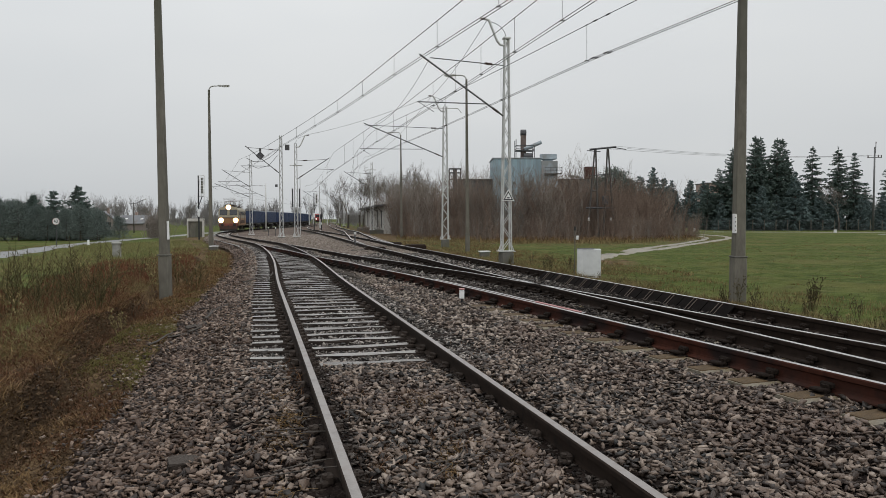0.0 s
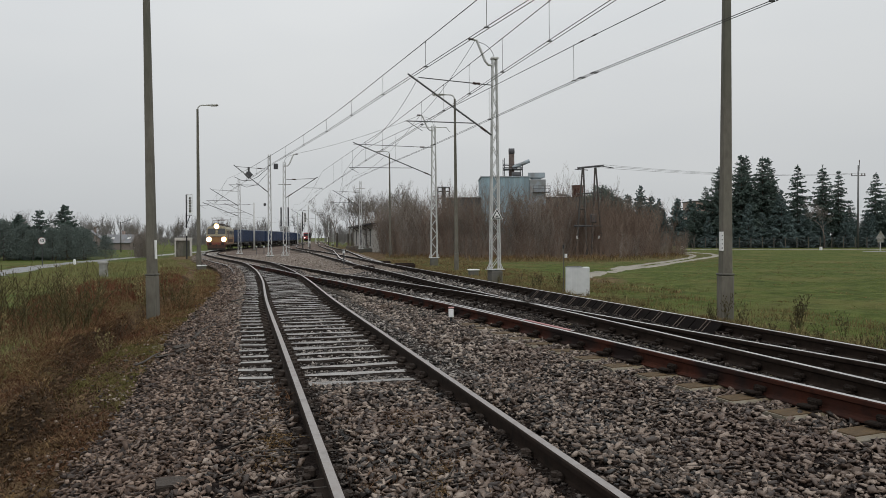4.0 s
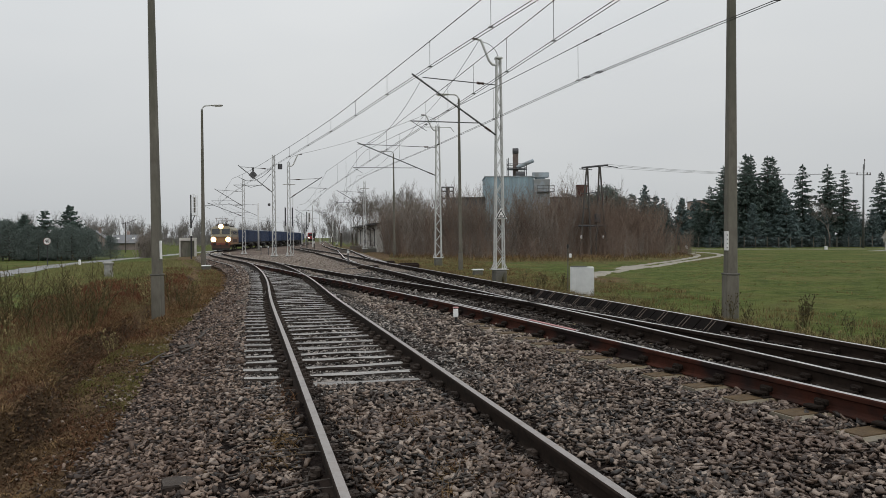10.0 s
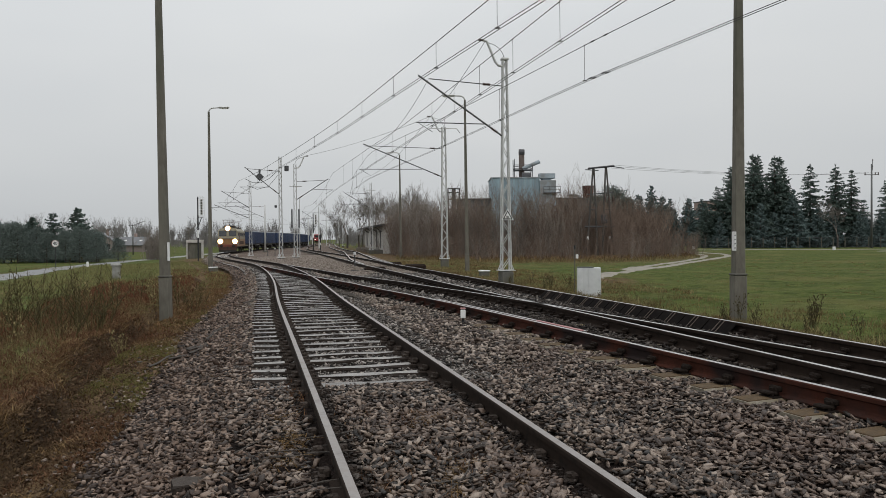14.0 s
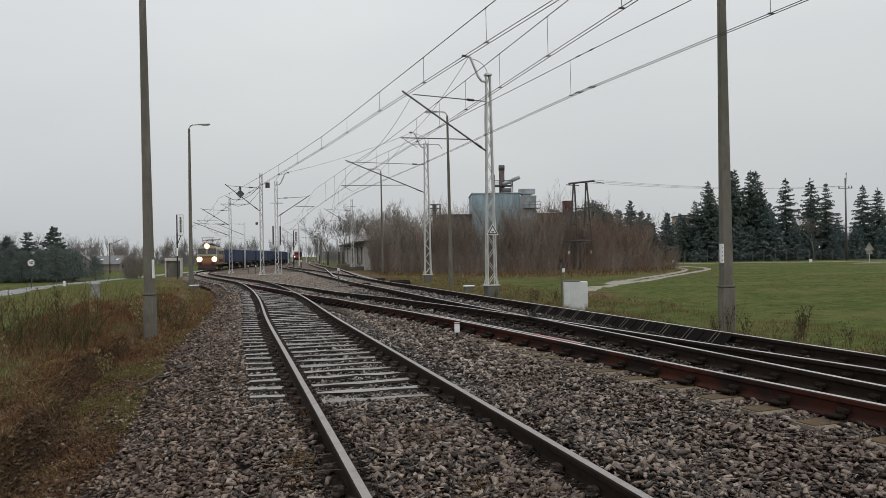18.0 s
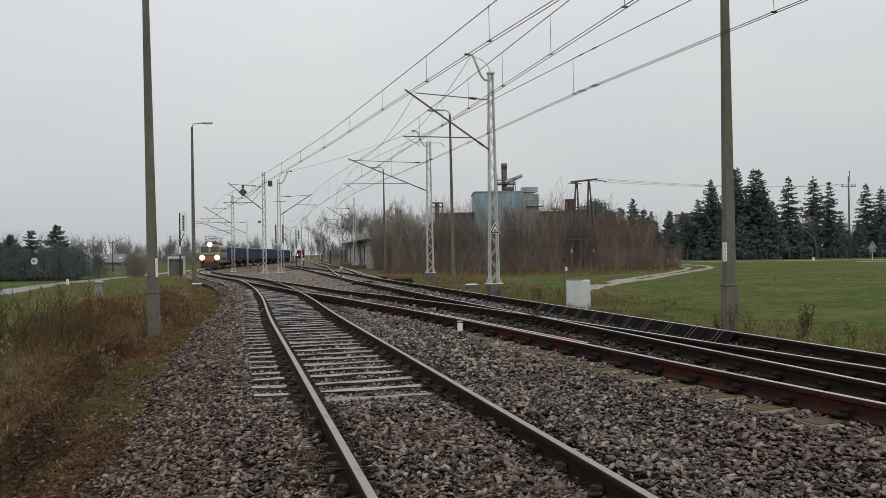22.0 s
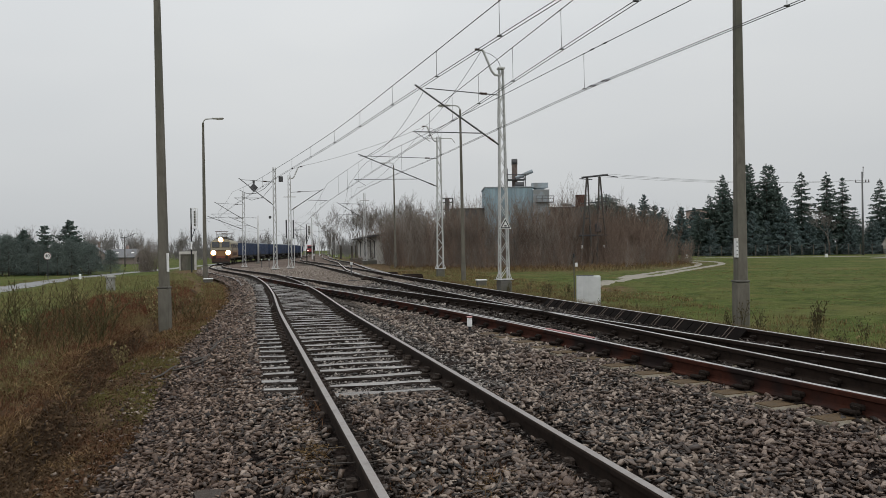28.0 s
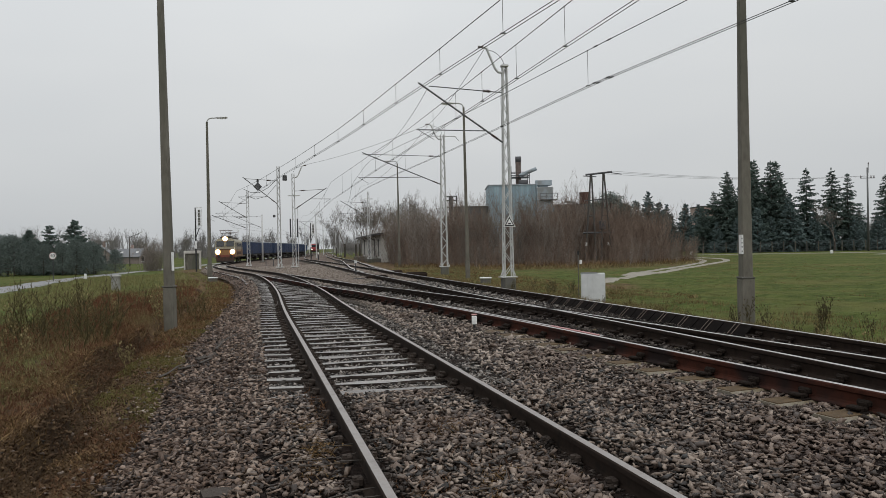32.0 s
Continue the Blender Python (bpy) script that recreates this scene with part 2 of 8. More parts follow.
DARK_STEEL = surface("dark_steel", [(0.045, 0.045, 0.048), (0.085, 0.085, 0.088)], scale=8, rough=0.6, bump=0.15, metal=0.3)
ARM_STEEL = surface("cantilever_steel", [(0.085, 0.085, 0.086), (0.15, 0.15, 0.15)], scale=8, rough=0.6, bump=0.15, metal=0.3)
WIRE = surface("wire_copper_tarnished", [(0.050, 0.050, 0.050), (0.085, 0.083, 0.08)], scale=2, rough=0.6, bump=0.0, metal=0.3)
INSULATOR = surface("insulator_brown", [(0.045, 0.025, 0.02), (0.07, 0.04, 0.03)], scale=5, rough=0.3, bump=0.0)
WHITE_PAINT = surface("white_paint", [(0.62, 0.62, 0.61), (0.74, 0.74, 0.73)], scale=5, rough=0.6, bump=0.1, second=(0.50, 0.48, 0.44), second_scale=2.0, second_at=(0.55, 0.75))
CABINET = surface("cabinet_paint", [(0.46, 0.47, 0.47), (0.58, 0.59, 0.585)], scale=3, rough=0.5, bump=0.08, second=(0.36, 0.36, 0.34), second_scale=1.2, second_at=(0.55, 0.75))
FOUNDATION = surface("foundation_concrete", [(0.075, 0.072, 0.064), (0.13, 0.125, 0.112)], scale=6, rough=0.9, bump=0.5, second=(0.10, 0.095, 0.07), second_scale=2)
OLD_CONCRETE = surface("old_pale_concrete", [(0.20, 0.195, 0.18), (0.30, 0.295, 0.275)], scale=5, rough=0.9, bump=0.4, second=(0.15, 0.145, 0.11), second_scale=1.6)
TAR = surface("tarred_panel", [(0.006, 0.005, 0.005), (0.012, 0.010, 0.009)], scale=9, spec=0.03, rough=0.95, bump=0.2, world_space=True)
RIB = surface("panel_rib", [(0.07, 0.05, 0.04), (0.11, 0.08, 0.065)], scale=9, rough=0.6, bump=0.1)
PINK = surface("faded_red_paint", [(0.30, 0.13, 0.125), (0.40, 0.21, 0.20)], scale=8, rough=0.6, bump=0.1)
BLACK = surface("black_paint", [(0.012, 0.012, 0.013), (0.022, 0.022, 0.023)], scale=8, rough=0.5, bump=0.05)


# ---- mesh helpers ----
class Mesh:
    """Collects vertices and faces of one mesh part."""

    def __init__(self):
        self.v, self.f = [], []

    def add(self, verts, faces):
        k = len(self.v)
        self.v.extend(tuple(p) for p in verts)
        self.f.extend(tuple(i + k for i in f) for f in faces)
        return self

    def box(self, c, s, bevel=0.0, m=None):
        """A box about c with full sizes s, its edges cut by bevel."""
        hx, hy, hz = (v / 2 for v in s)
        b = min(bevel, hx * 0.9, hy * 0.9, hz * 0.9)
        verts, faces = [], []
        if b <= 0:
            verts = [(x * hx, y * hy, z * hz) for x in (-1, 1) for y in (-1, 1) for z in (-1, 1)]
            faces = [(0, 1, 3, 2), (4, 6, 7, 5), (0, 4, 5, 1), (2, 3, 7, 6), (0, 2, 6, 4), (1, 5, 7, 3)]
        else:
            idx = {}
            for sx in (-1, 1):
                for sy in (-1, 1):
                    for sz in (-1, 1):
                        for a in range(3):
                            p = [sx * (hx - b), sy * (hy - b), sz * (hz - b)]
                            p[a] = (sx * hx, sy * hy, sz * hz)[a]
                            idx[(sx, sy, sz, a)] = len(verts)
                            verts.append(tuple(p))
            for a in range(3):
                o1, o2 = [k for k in range(3) if k != a]
                for sa in (-1, 1):
                    ring = []
                    for s1, s2 in ((-1, -1), (1, -1), (1, 1), (-1, 1)):
                        key = [0, 0, 0]
                        key[a], key[o1], key[o2] = sa, s1, s2
                        ring.append(idx[(*key, a)])
                    faces.append(tuple(ring if (sa > 0) == (a != 1) else ring[::-1]))
                for s1 in (-1, 1):
                    for s2 in (-1, 1):
                        k1, k2 = [0, 0, 0], [0, 0, 0]
                        k1[a], k1[o1], k1[o2] = -1, s1, s2
                        k2[a], k2[o1], k2[o2] = 1, s1, s2
                        faces.append((idx[(*k1, o1)], idx[(*k2, o1)], idx[(*k2, o2)], idx[(*k1, o2)]))
            for sx in (-1, 1):
                for sy in (-1, 1):
                    for sz in (-1, 1):
                        faces.append(tuple(idx[(sx, sy, sz, a)] for a in range(3)))
        off = Vector(c)
        if m is None:
            verts = [(x + c[0], y + c[1], z + c[2]) for x, y, z in verts]
        else:
            verts = [tuple(m @ Vector(p) + off) for p in verts]
        return self.add(verts, faces)

    def tube(self, pts, r, sides=8, caps=True):
        """A tube along pts; r is one radius or one a point."""
        pts = [Vector(p) for p in pts]
        rs = r if isinstance(r, (list, tuple)) else [r] * len(pts)
        verts, faces = [], []
        ref = None
        for i, p in enumerate(pts):
            d = (pts[min(i + 1, len(pts) - 1)] - pts[max(i - 1, 0)]).normalized()
            if ref is None:
                ref = Vector((0, 0, 1)) if abs(d.z) < 0.9 else Vector((1, 0, 0))
            a = d.cross(ref).normalized()
            c = a.cross(d).normalized()
            ref = c
            for k in range(sides):
                t = 2 * math.pi * k / sides
                verts.append(p + (a * math.cos(t) + c * math.sin(t)) * rs[i])
        for i in range(len(pts) - 1):
            for k in range(sides):
                k2 = (k + 1) % sides
                faces.append((i * sides + k, i * sides + k2, (i + 1) * sides + k2, (i + 1) * sides + k))
        if caps:
            faces.append(tuple(range(sides - 1, -1, -1)))
            faces.append(tuple((len(pts) - 1) * sides + k for k in range(sides)))
        return self.add(verts, faces)

    def prism(self, outline, z0, z1):
        """An outline in x, y pulled up from z0 to z1."""
        n = len(outline)
        verts = [(x, y, z0) for x, y in outline] + [(x, y, z1) for x, y in outline]
        faces = [tuple(range(n - 1, -1, -1)), tuple(range(n, 2 * n))]
        faces += [(i, (i + 1) % n, n + (i + 1) % n, n + i) for i in range(n)]
        return self.add(verts, faces)

    def moved(self, m):
        self.v = [tuple(m @ Vector(p)) for p in self.v]
        return self

    def data(self, name, material, smooth=False):
        me = bpy.data.meshes.new(name)
        me.from_pydata(self.v, [], self.f)
        me.materials.append(material)
        if smooth:
            me.polygons.foreach_set("use_smooth", [True] * len(me.polygons))
        me.update()
        return me


def part(name, mesh, material, parent=None, label="", smooth=False, kind=""):
    """Links one mesh as one object under a thing or a part."""
    data = mesh if isinstance(mesh, bpy.types.Mesh) else mesh.data(name, material, smooth)
    ob = new(name, data)
    if parent is not None:
        ob.parent = parent
    return tagged(ob, label=label, kind=kind)


def thing(name, label, category, m=None, group="", kind=""):
    ob = new(name)
    ob.empty_display_size = 0.2
    if m is not None:
        ob.matrix_world = m
    return tagged(ob, label, category, group, kind)


def np_mesh(name, verts, faces, material, smooth=False):
    """A mesh from arrays: verts (n, 3), faces (m, k)."""
    me = bpy.data.meshes.new(name)
    nf, k = faces.shape
    me.vertices.add(len(verts))
    me.vertices.foreach_set("co", np.ascontiguousarray(verts, np.float32).ravel())
    me.loops.add(nf * k)
    me.loops.foreach_set("vertex_index", np.ascontiguousarray(faces, np.int32).ravel())
    me.polygons.add(nf)
    me.polygons.foreach_set("loop_start", np.arange(0, nf * k, k, dtype=np.int32))
    if smooth:
        me.polygons.foreach_set("use_smooth", np.ones(nf, bool))
    me.update(calc_edges=True)
    me.materials.append(material)
    return me


# ---- the plan: centre lines of the tracks as (y, x), seen from above ----
def line(rows):
    """A smooth function x(y) through (y, x) rows."""
    ys, xs = (np.array(a, float) for a in zip(*rows))
    slopes = np.gradient(xs, ys)

    def at(y):
        y = np.asarray(y, float)
        i = np.clip(np.searchsorted(ys, y) - 1, 0, len(ys) - 2)
        h = ys[i + 1] - ys[i]
        t = (y - ys[i]) / h
        a = xs[i] + slopes[i] * (y - ys[i])
        t = np.clip(t, 0, 1)
        c = (2 * t**3 - 3 * t**2 + 1) * xs[i] + (t**3 - 2 * t**2 + t) * h * slopes[i] + (-2 * t**3 + 3 * t**2) * xs[i + 1] + (t**3 - t**2) * h * slopes[i + 1]
        return np.where(y < ys[0], xs[0] + slopes[0] * (y - ys[0]), c)

    return at


A_X = line([(-8, 3.38), (0, 1.29), (4, 0.24), (10, -1.34), (16, -2.92), (25.5, -5.30), (31.2, -6.86), (42, -10.25), (52, -14.1), (71, -21.3), (90, -27.6),
            (110, -32.9), (138, -36.6), (170, -38.6), (200, -41.2), (230, -45.2), (300, -57.5), (345, -65.6)])
B_X = line([(-8, 9.5), (0, 6.3), (7.2, 3.5), (14.1, 0.90), (18.6, -0.92), (23, -2.55), (26.5, -3.86), (28.5, -4.62), (31, -5.64), (37, -8.2), (42, -10.25)])
C_X = line([(-8, 8.6), (0, 6.25), (8.5, 4.0), (13.9, 2.55), (20.9, 0.63), (27, -0.97), (36, -3.4), (47.9, -6.15), (70.5, -11.3), (100, -18.3), (129, -25.4), (150, -29.4), (190, -35.2),
            (230, -40.8), (300, -53), (345, -61)])
D_X = line([(33, -2.55), (40, -4.15), (60, -7.4), (92, -12.3), (120, -17.5), (150, -23.2), (175, -27.5), (205, -32), (260, -41.5), (345, -56)])


def main_z(y):
    """Rail top of the near track and the line under the train: it falls gently beyond the points."""
    return -0.0081 * np.clip(np.asarray(y, float) - 42, 0, 68)


def b_z(y):
    return np.interp(np.asarray(y, float), [17, 22, 25.5, 28], [0.147, 0.10, 0.04, 0.0])


def c_z(y):
    return 0.147 - 0.0062 * np.clip(np.asarray(y, float) - 42, 0, 70)


def bed_left(y):
    return A_X(y) - np.interp(y, [16, 26], [2.5, 1.95])


def bed_right(y):
    return np.maximum(C_X(y), np.where(np.asarray(y) > 33, D_X(y), -99)) + 2.35


def bed_z(x, y):
    """Top of the ballast across all tracks."""
    xa, xb, xr = A_X(y), np.where(np.asarray(y) < 42, B_X(np.minimum(y, 42)), C_X(y)), bed_right(y)
    za, zc = main_z(y) - 0.155, c_z(y) - 0.165
    t = np.clip((x - (xa + 1.3)) / np.maximum(xb - 1.3 - xa - 1.3, 0.3), 0, 1)
    zb = np.where(np.asarray(y) < 42, b_z(y) - 0.165, zc)
    zc = zb + (zc - zb) * np.clip((x - xb - 0.85) / np.maximum(C_X(y) - xb - 1.75, 0.4), 0, 1)
    z = za + (zc - za) * t**1.5
    left = np.clip(xa - 1.55 - x, 0, 3)
    right = np.clip(x - (xr - 0.85), 0, 3)
    # the bed lies lower between the sleepers than beside them
    da, db, dc = np.abs(x - xa) * 0.967, np.abs(x - xb) * 0.94, np.abs(x - C_X(y)) * 0.96
    near = np.clip((8.1 - np.asarray(y)) / 1.2, 0, 1)
    open_a = np.clip((1.45 - da) / 0.12, 0, 1) * (1 - near) * np.clip((0.95 - (x - xa) * 0.967) / 0.12, 0, 1)
    dbs = (x - xb) * 0.94
    open_b = np.clip((1.38 + dbs) / 0.08, 0, 1) * np.clip((-0.70 - dbs) / 0.08, 0, 1)
    inner = np.clip((1.3 - np.minimum(db, dc)) / 0.2, 0, 1) * (1 - open_b)
    # stones scraped away from the nearest sleeper ends, and black hollows inside the main tracks
    side = (x - xa) * 0.967
    dug = np.clip((1.5 + side) / 0.1, 0, 1) * np.clip((-0.80 - side) / 0.08, 0, 1) * np.clip((5.7 - np.asarray(y)) / 0.3, 0, 1)
    z = z - 0.028 * dug
    return z - 0.34 * left - 0.40 * right - 0.014 * open_a + 0.035 * np.clip(((x - xa) * 0.967 - 0.9) / 0.15, 0, 1) * np.clip((1.55 - (x - xa) * 0.967) / 0.15, 0, 1) - 0.012 * open_b + 0.012 * inner - 0.03 + 0.045 * near * np.clip((1.6 - da) / 0.3, 0, 1)


def bank_shift(y):
    """How far the edge of the bank wavers from an even distance to the track."""
    return 0.10 * np.sin(y * 0.9) + 0.06 * np.sin(y * 2.3 + 1.0) - np.interp(y, [6, 7.2, 8.2, 9.9, 12], [-0.1, -0.05, 0.07, 0.27, 0.35])


def ground_z(x, y):
    """The earth's surface: verge, ditch and meadow."""
    x, y = np.asarray(x, float), np.asarray(y, float)
    dl = A_X(y) - x + bank_shift(y)
    far = np.clip((y - 30) / 60, 0, 1)
    cut = np.interp(y, [3, 6.5, 15, 19], [0.2, 1, 1, 0])
    left = np.interp(dl, [0, 2.1, 2.9, 3.4, 3.58, 3.72, 4.6, 6.4, 9, 14, 22, 60], [-0.6, -0.6, -0.60, -0.66, -0.68, -0.38, -0.38, -0.60, -0.72, -0.85, -1.0, -1.0])
    left = left + cut * np.interp(dl, [3.0, 3.5, 3.6, 3.74, 4.3, 5.5], [0, -0.04, -0.05, 0.05, 0.03, 0])
    left_far = np.interp(dl, [0, 2.1, 3.4, 6.2, 10, 20, 60], [-0.6, -0.6, -0.62, -0.72, -0.8, -1.0, -1.0])
    left = left * (1 - far) + left_far * far + main_z(y)
    right = np.full_like(x, -0.62)
    mid = 0.5 * (A_X(y) + bed_right(y))
    z = np.where(x < mid, left, right)
    near = np.exp(-((x**2 + y**2) / 40.0**2))
    bump = 0.05 * np.sin(x * 1.3 + 0.7 * np.sin(y * 0.9)) * np.sin(y * 1.1 + x * 0.4) + 0.03 * np.sin(x * 3.1 + y * 2.3)
    inside = (x > bed_left(y) - 0.2) & (x < bed_right(y) + 0.2)
    z = z + np.where(inside, 0, bump * (0.25 + 0.75 * near))
    rough = 0.022 * np.sin(x * 9.1 + 2.0 * np.sin(y * 4.3)) * np.sin(y * 7.7 + 1.5 * np.sin(x * 5.1)) + 0.014 * np.sin(x * 19 + 2.2 * np.sin(y * 11)) * np.sin(y * 17 + 1.7 * np.sin(x * 13))
    z = z + rough * np.interp(dl, [2.5, 2.9, 4.6, 5.5], [0, 1, 1, 0]) * np.interp(y, [2, 3, 18, 22], [0, 1, 1, 0])
    roll = 0.6 * np.sin(x * 0.011 + 1.0) * np.sin(y * 0.009) * np.clip((np.hypot(x, y) - 200) / 400, 0, 1)
    return z + roll


# ---- ground, one sheet to the horizon ----
def spread(near, step, far, growth):
    """Positions from 0 outwards: even steps up to near, then growing up to far."""
    out, s = [0.0], step
    while out[-1] < far:
        if out[-1] > near:
            s *= growth
        out.append(out[-1] + s)
    return np.array(out)


def ground_material():
    m = surface("ground_turf", [(0.024, 0.033, 0.0075), (0.062, 0.080, 0.0185), (0.105, 0.124, 0.035)], scale=2.2, rough=1.0, bump=1.0, bump_scale=18,
                second=(0.12, 0.108, 0.040), second_scale=0.22, second_at=(0.48, 0.74), world_space=True, depth=0.08, spec=0.1)
    n, l = m.node_tree.nodes, m.node_tree.links
    b = n["Principled BSDF"]
    green = b.inputs["Base Color"].links[0].from_socket
    at = n.new("ShaderNodeAttribute")
    at.attribute_name = "dry"
    pos = n.new("ShaderNodeNewGeometry")
    t = n.new("ShaderNodeTexNoise")
    t.inputs["Scale"].default_value, t.inputs["Detail"].default_value = 1.7, 7.0
    l.new(pos.outputs["Position"], t.inputs["Vector"])
    r = n.new("ShaderNodeValToRGB")
    e = r.color_ramp.elements
    e[0].position, e[0].color = 0.30, (0.038, 0.024, 0.014, 1)
    e[1].position, e[1].color = 0.70, (0.17, 0.115, 0.062, 1)
    mid = e.new(0.5)
    mid.color = (0.10, 0.065, 0.035, 1)
    l.new(t.outputs["Fac"], r.inputs["Fac"])
    # uneven edge between dry verge and green turf
    t2 = n.new("ShaderNodeTexNoise")
    t2.inputs["Scale"].default_value, t2.inputs["Detail"].default_value = 0.8, 6.0
    l.new(pos.outputs["Position"], t2.inputs["Vector"])
    add = n.new("ShaderNodeMath")
    add.operation = "ADD"
    l.new(at.outputs["Fac"], add.inputs[0])
    l.new(t2.outputs["Fac"], add.inputs[1])
    rng = n.new("ShaderNodeMapRange")
    rng.inputs[1].default_value, rng.inputs[2].default_value = 0.85, 1.15
    l.new(add.outputs[0], rng.inputs[0])
    mx = n.new("ShaderNodeMix")
    mx.data_type = "RGBA"
    l.new(rng.outputs[0], mx.inputs[0])
    l.new(green, mx.inputs[6])
    l.new(r.outputs["Color"], mx.inputs[7])
    # bare dark soil where the bank has been cut
    soil = n.new("ShaderNodeAttribute")
    soil.attribute_name = "soil"
    add2 = n.new("ShaderNodeMath")
    add2.operation = "ADD"
    l.new(soil.outputs["Fac"], add2.inputs[0])
    l.new(t.outputs["Fac"], add2.inputs[1])
    rng2 = n.new("ShaderNodeMapRange")
    rng2.inputs[1].default_value, rng2.inputs[2].default_value = 0.85, 1.1
    l.new(add2.outputs[0], rng2.inputs[0])
    mx2 = n.new("ShaderNodeMix")
    mx2.data_type = "RGBA"
    l.new(rng2.outputs[0], mx2.inputs[0])
    l.new(mx.outputs[2], mx2.inputs[6])
    mx2.inputs[7].default_value = (0.034, 0.023, 0.015, 1)
    l.new(mx2.outputs[2], b.inputs["Base Color"])
    return m


def build_ground():
    xs = np.unique(np.r_[-spread(10, 0.14, 2600, 1.10), spread(10, 0.14, 2600, 1.10)])
    ys = np.unique(np.r_[-spread(4, 0.4, 300, 1.2), spread(34, 0.3, 3000, 1.06)])
    # a finer mesh on the bank
    xs = np.sort(np.r_[xs[(xs < -8.5) | (xs > -1.6)], np.arange(-8.45, -1.62, 0.05)])
    ys = np.sort(np.r_[ys[(ys < 2.8) | (ys > 20.2)], np.arange(2.9, 20.1, 0.09)])
    gx, gy = np.meshgrid(xs, ys)
    gz = ground_z(gx, gy)
    nx, ny = len(xs), len(ys)
    k = np.arange(nx * ny).reshape(ny, nx)
    faces = np.stack([k[:-1, :-1], k[:-1, 1:], k[1:, 1:], k[1:, :-1]], -1).reshape(-1, 4)
    me = np_mesh("ground", np.stack([gx, gy, gz], -1).reshape(-1, 3), faces, ground_material(), smooth=True)
    dl = (A_X(gy) - gx).ravel()
    dr = (gx - bed_right(gy)).ravel()
    yy = gy.ravel()
    dry = np.clip(np.interp(dl, [1, 2, 2.7, 3.5, 3.9, 5.2, 7.0, 9.5], [0, 0.85, 0.80, 0.76, 0.78, 0.58, 0.36, 0.05]), 0, 1) * np.interp(yy, [0, 40, 80, 140], [1, 1, 0.95, 0.7])
    dry = np.maximum(dry, np.interp(yy, [150, 220], [0, 0.25]))
    dry = np.maximum(dry, np.interp(dr, [-1, 0, 2.2, 5.5], [0, 0.7, 0.55, 0.0]) * (dl < 0) * (yy < 200))
    dry = np.maximum(dry, np.clip(1.0 - np.hypot((gx.ravel() - 7.4) / 2.2, (yy - 34) / 8), 0, 1) * 0.8)
    shrubbery = np.clip(1.3 - np.hypot((gx.ravel() - 8) / 26, (yy - 92) / 41), 0, 1)
    dry = np.maximum(dry, shrubbery)
    cut = dl + bank_shift(yy)
    soil = np.interp(cut, [3.4, 3.55, 3.78, 3.95], [0, 0.5, 0.5, 0]) * np.interp(yy, [5.0, 7.0, 15, 20], [0.6, 1, 1, 0])
    a = me.attributes.new("soil", "FLOAT", "POINT")
    a.data.foreach_set("value", soil.astype(np.float32))
    a = me.attributes.new("dry", "FLOAT", "POINT")
    a.data.foreach_set("value", dry.astype(np.float32))
    return tagged(new("ground", me), "green winter meadow with dry brown verge", "ground", kind="structure")


build_ground()


def build_ballast():
    ys = np.r_[np.arange(-14, -3, 0.4), np.arange(-3, 16, 0.11), np.arange(16, 40, 0.3), np.arange(40, 120, 1.5), np.arange(120, 341, 8)]
    us = np.linspace(0, 1, 120)
    left, right = bed_left(ys) - 0.3, bed_right(ys) + 0.25
    gx = left[:, None] + (right - left)[:, None] * us[None, :]
    gy = np.repeat(ys[:, None], len(us), 1)
    rough = np.array([noise.noise((x * 9, y * 9, 0)) * 0.018 + noise.noise((x * 2.1, y * 2.1, 3)) * 0.02 for x, y in zip(gx.ravel(), gy.ravel())]).reshape(gx.shape)
    gz = bed_z(gx, gy) + np.where(gy < 45, rough, 0)
    ny, nx = gx.shape
    k = np.arange(nx * ny).reshape(ny, nx)
    faces = np.stack([k[:-1, :-1], k[:-1, 1:], k[1:, 1:], k[1:, :-1]], -1).reshape(-1, 4)
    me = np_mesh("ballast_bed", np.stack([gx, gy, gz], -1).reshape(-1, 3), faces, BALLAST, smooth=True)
    # the bed's painted gap shade fades out in three steps along y
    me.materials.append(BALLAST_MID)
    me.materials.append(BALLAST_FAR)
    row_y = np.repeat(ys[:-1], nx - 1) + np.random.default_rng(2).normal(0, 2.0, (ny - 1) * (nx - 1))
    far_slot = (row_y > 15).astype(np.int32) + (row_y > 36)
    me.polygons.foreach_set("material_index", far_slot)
    return tagged(new("ballast_bed", me), "bed of dark grey-brown crushed stone under the tracks", "ballast", kind="structure")


ballast = build_ballast()


# ---- tracks ----
def heading(fx, y):
    """Unit vectors along a track (away from the camera) and to its right."""
    d = float(fx(y + 0.25) - fx(y - 0.25)) / 0.5
    u = Vector((d, 1, 0)).normalized()
    return u, Vector((u.y, -u.x, 0))


RAIL_PROFILE = [(-0.070, -0.172), (0.070, -0.172), (0.070, -0.160), (0.016, -0.143), (0.009, -0.125), (0.009, -0.055), (0.034, -0.042), (0.036, -0.010),
                (0.028, 0.0), (-0.028, 0.0), (-0.036, -0.010), (-0.034, -0.042), (-0.009, -0.055), (-0.009, -0.125), (-0.016, -0.143), (-0.070, -0.160)]


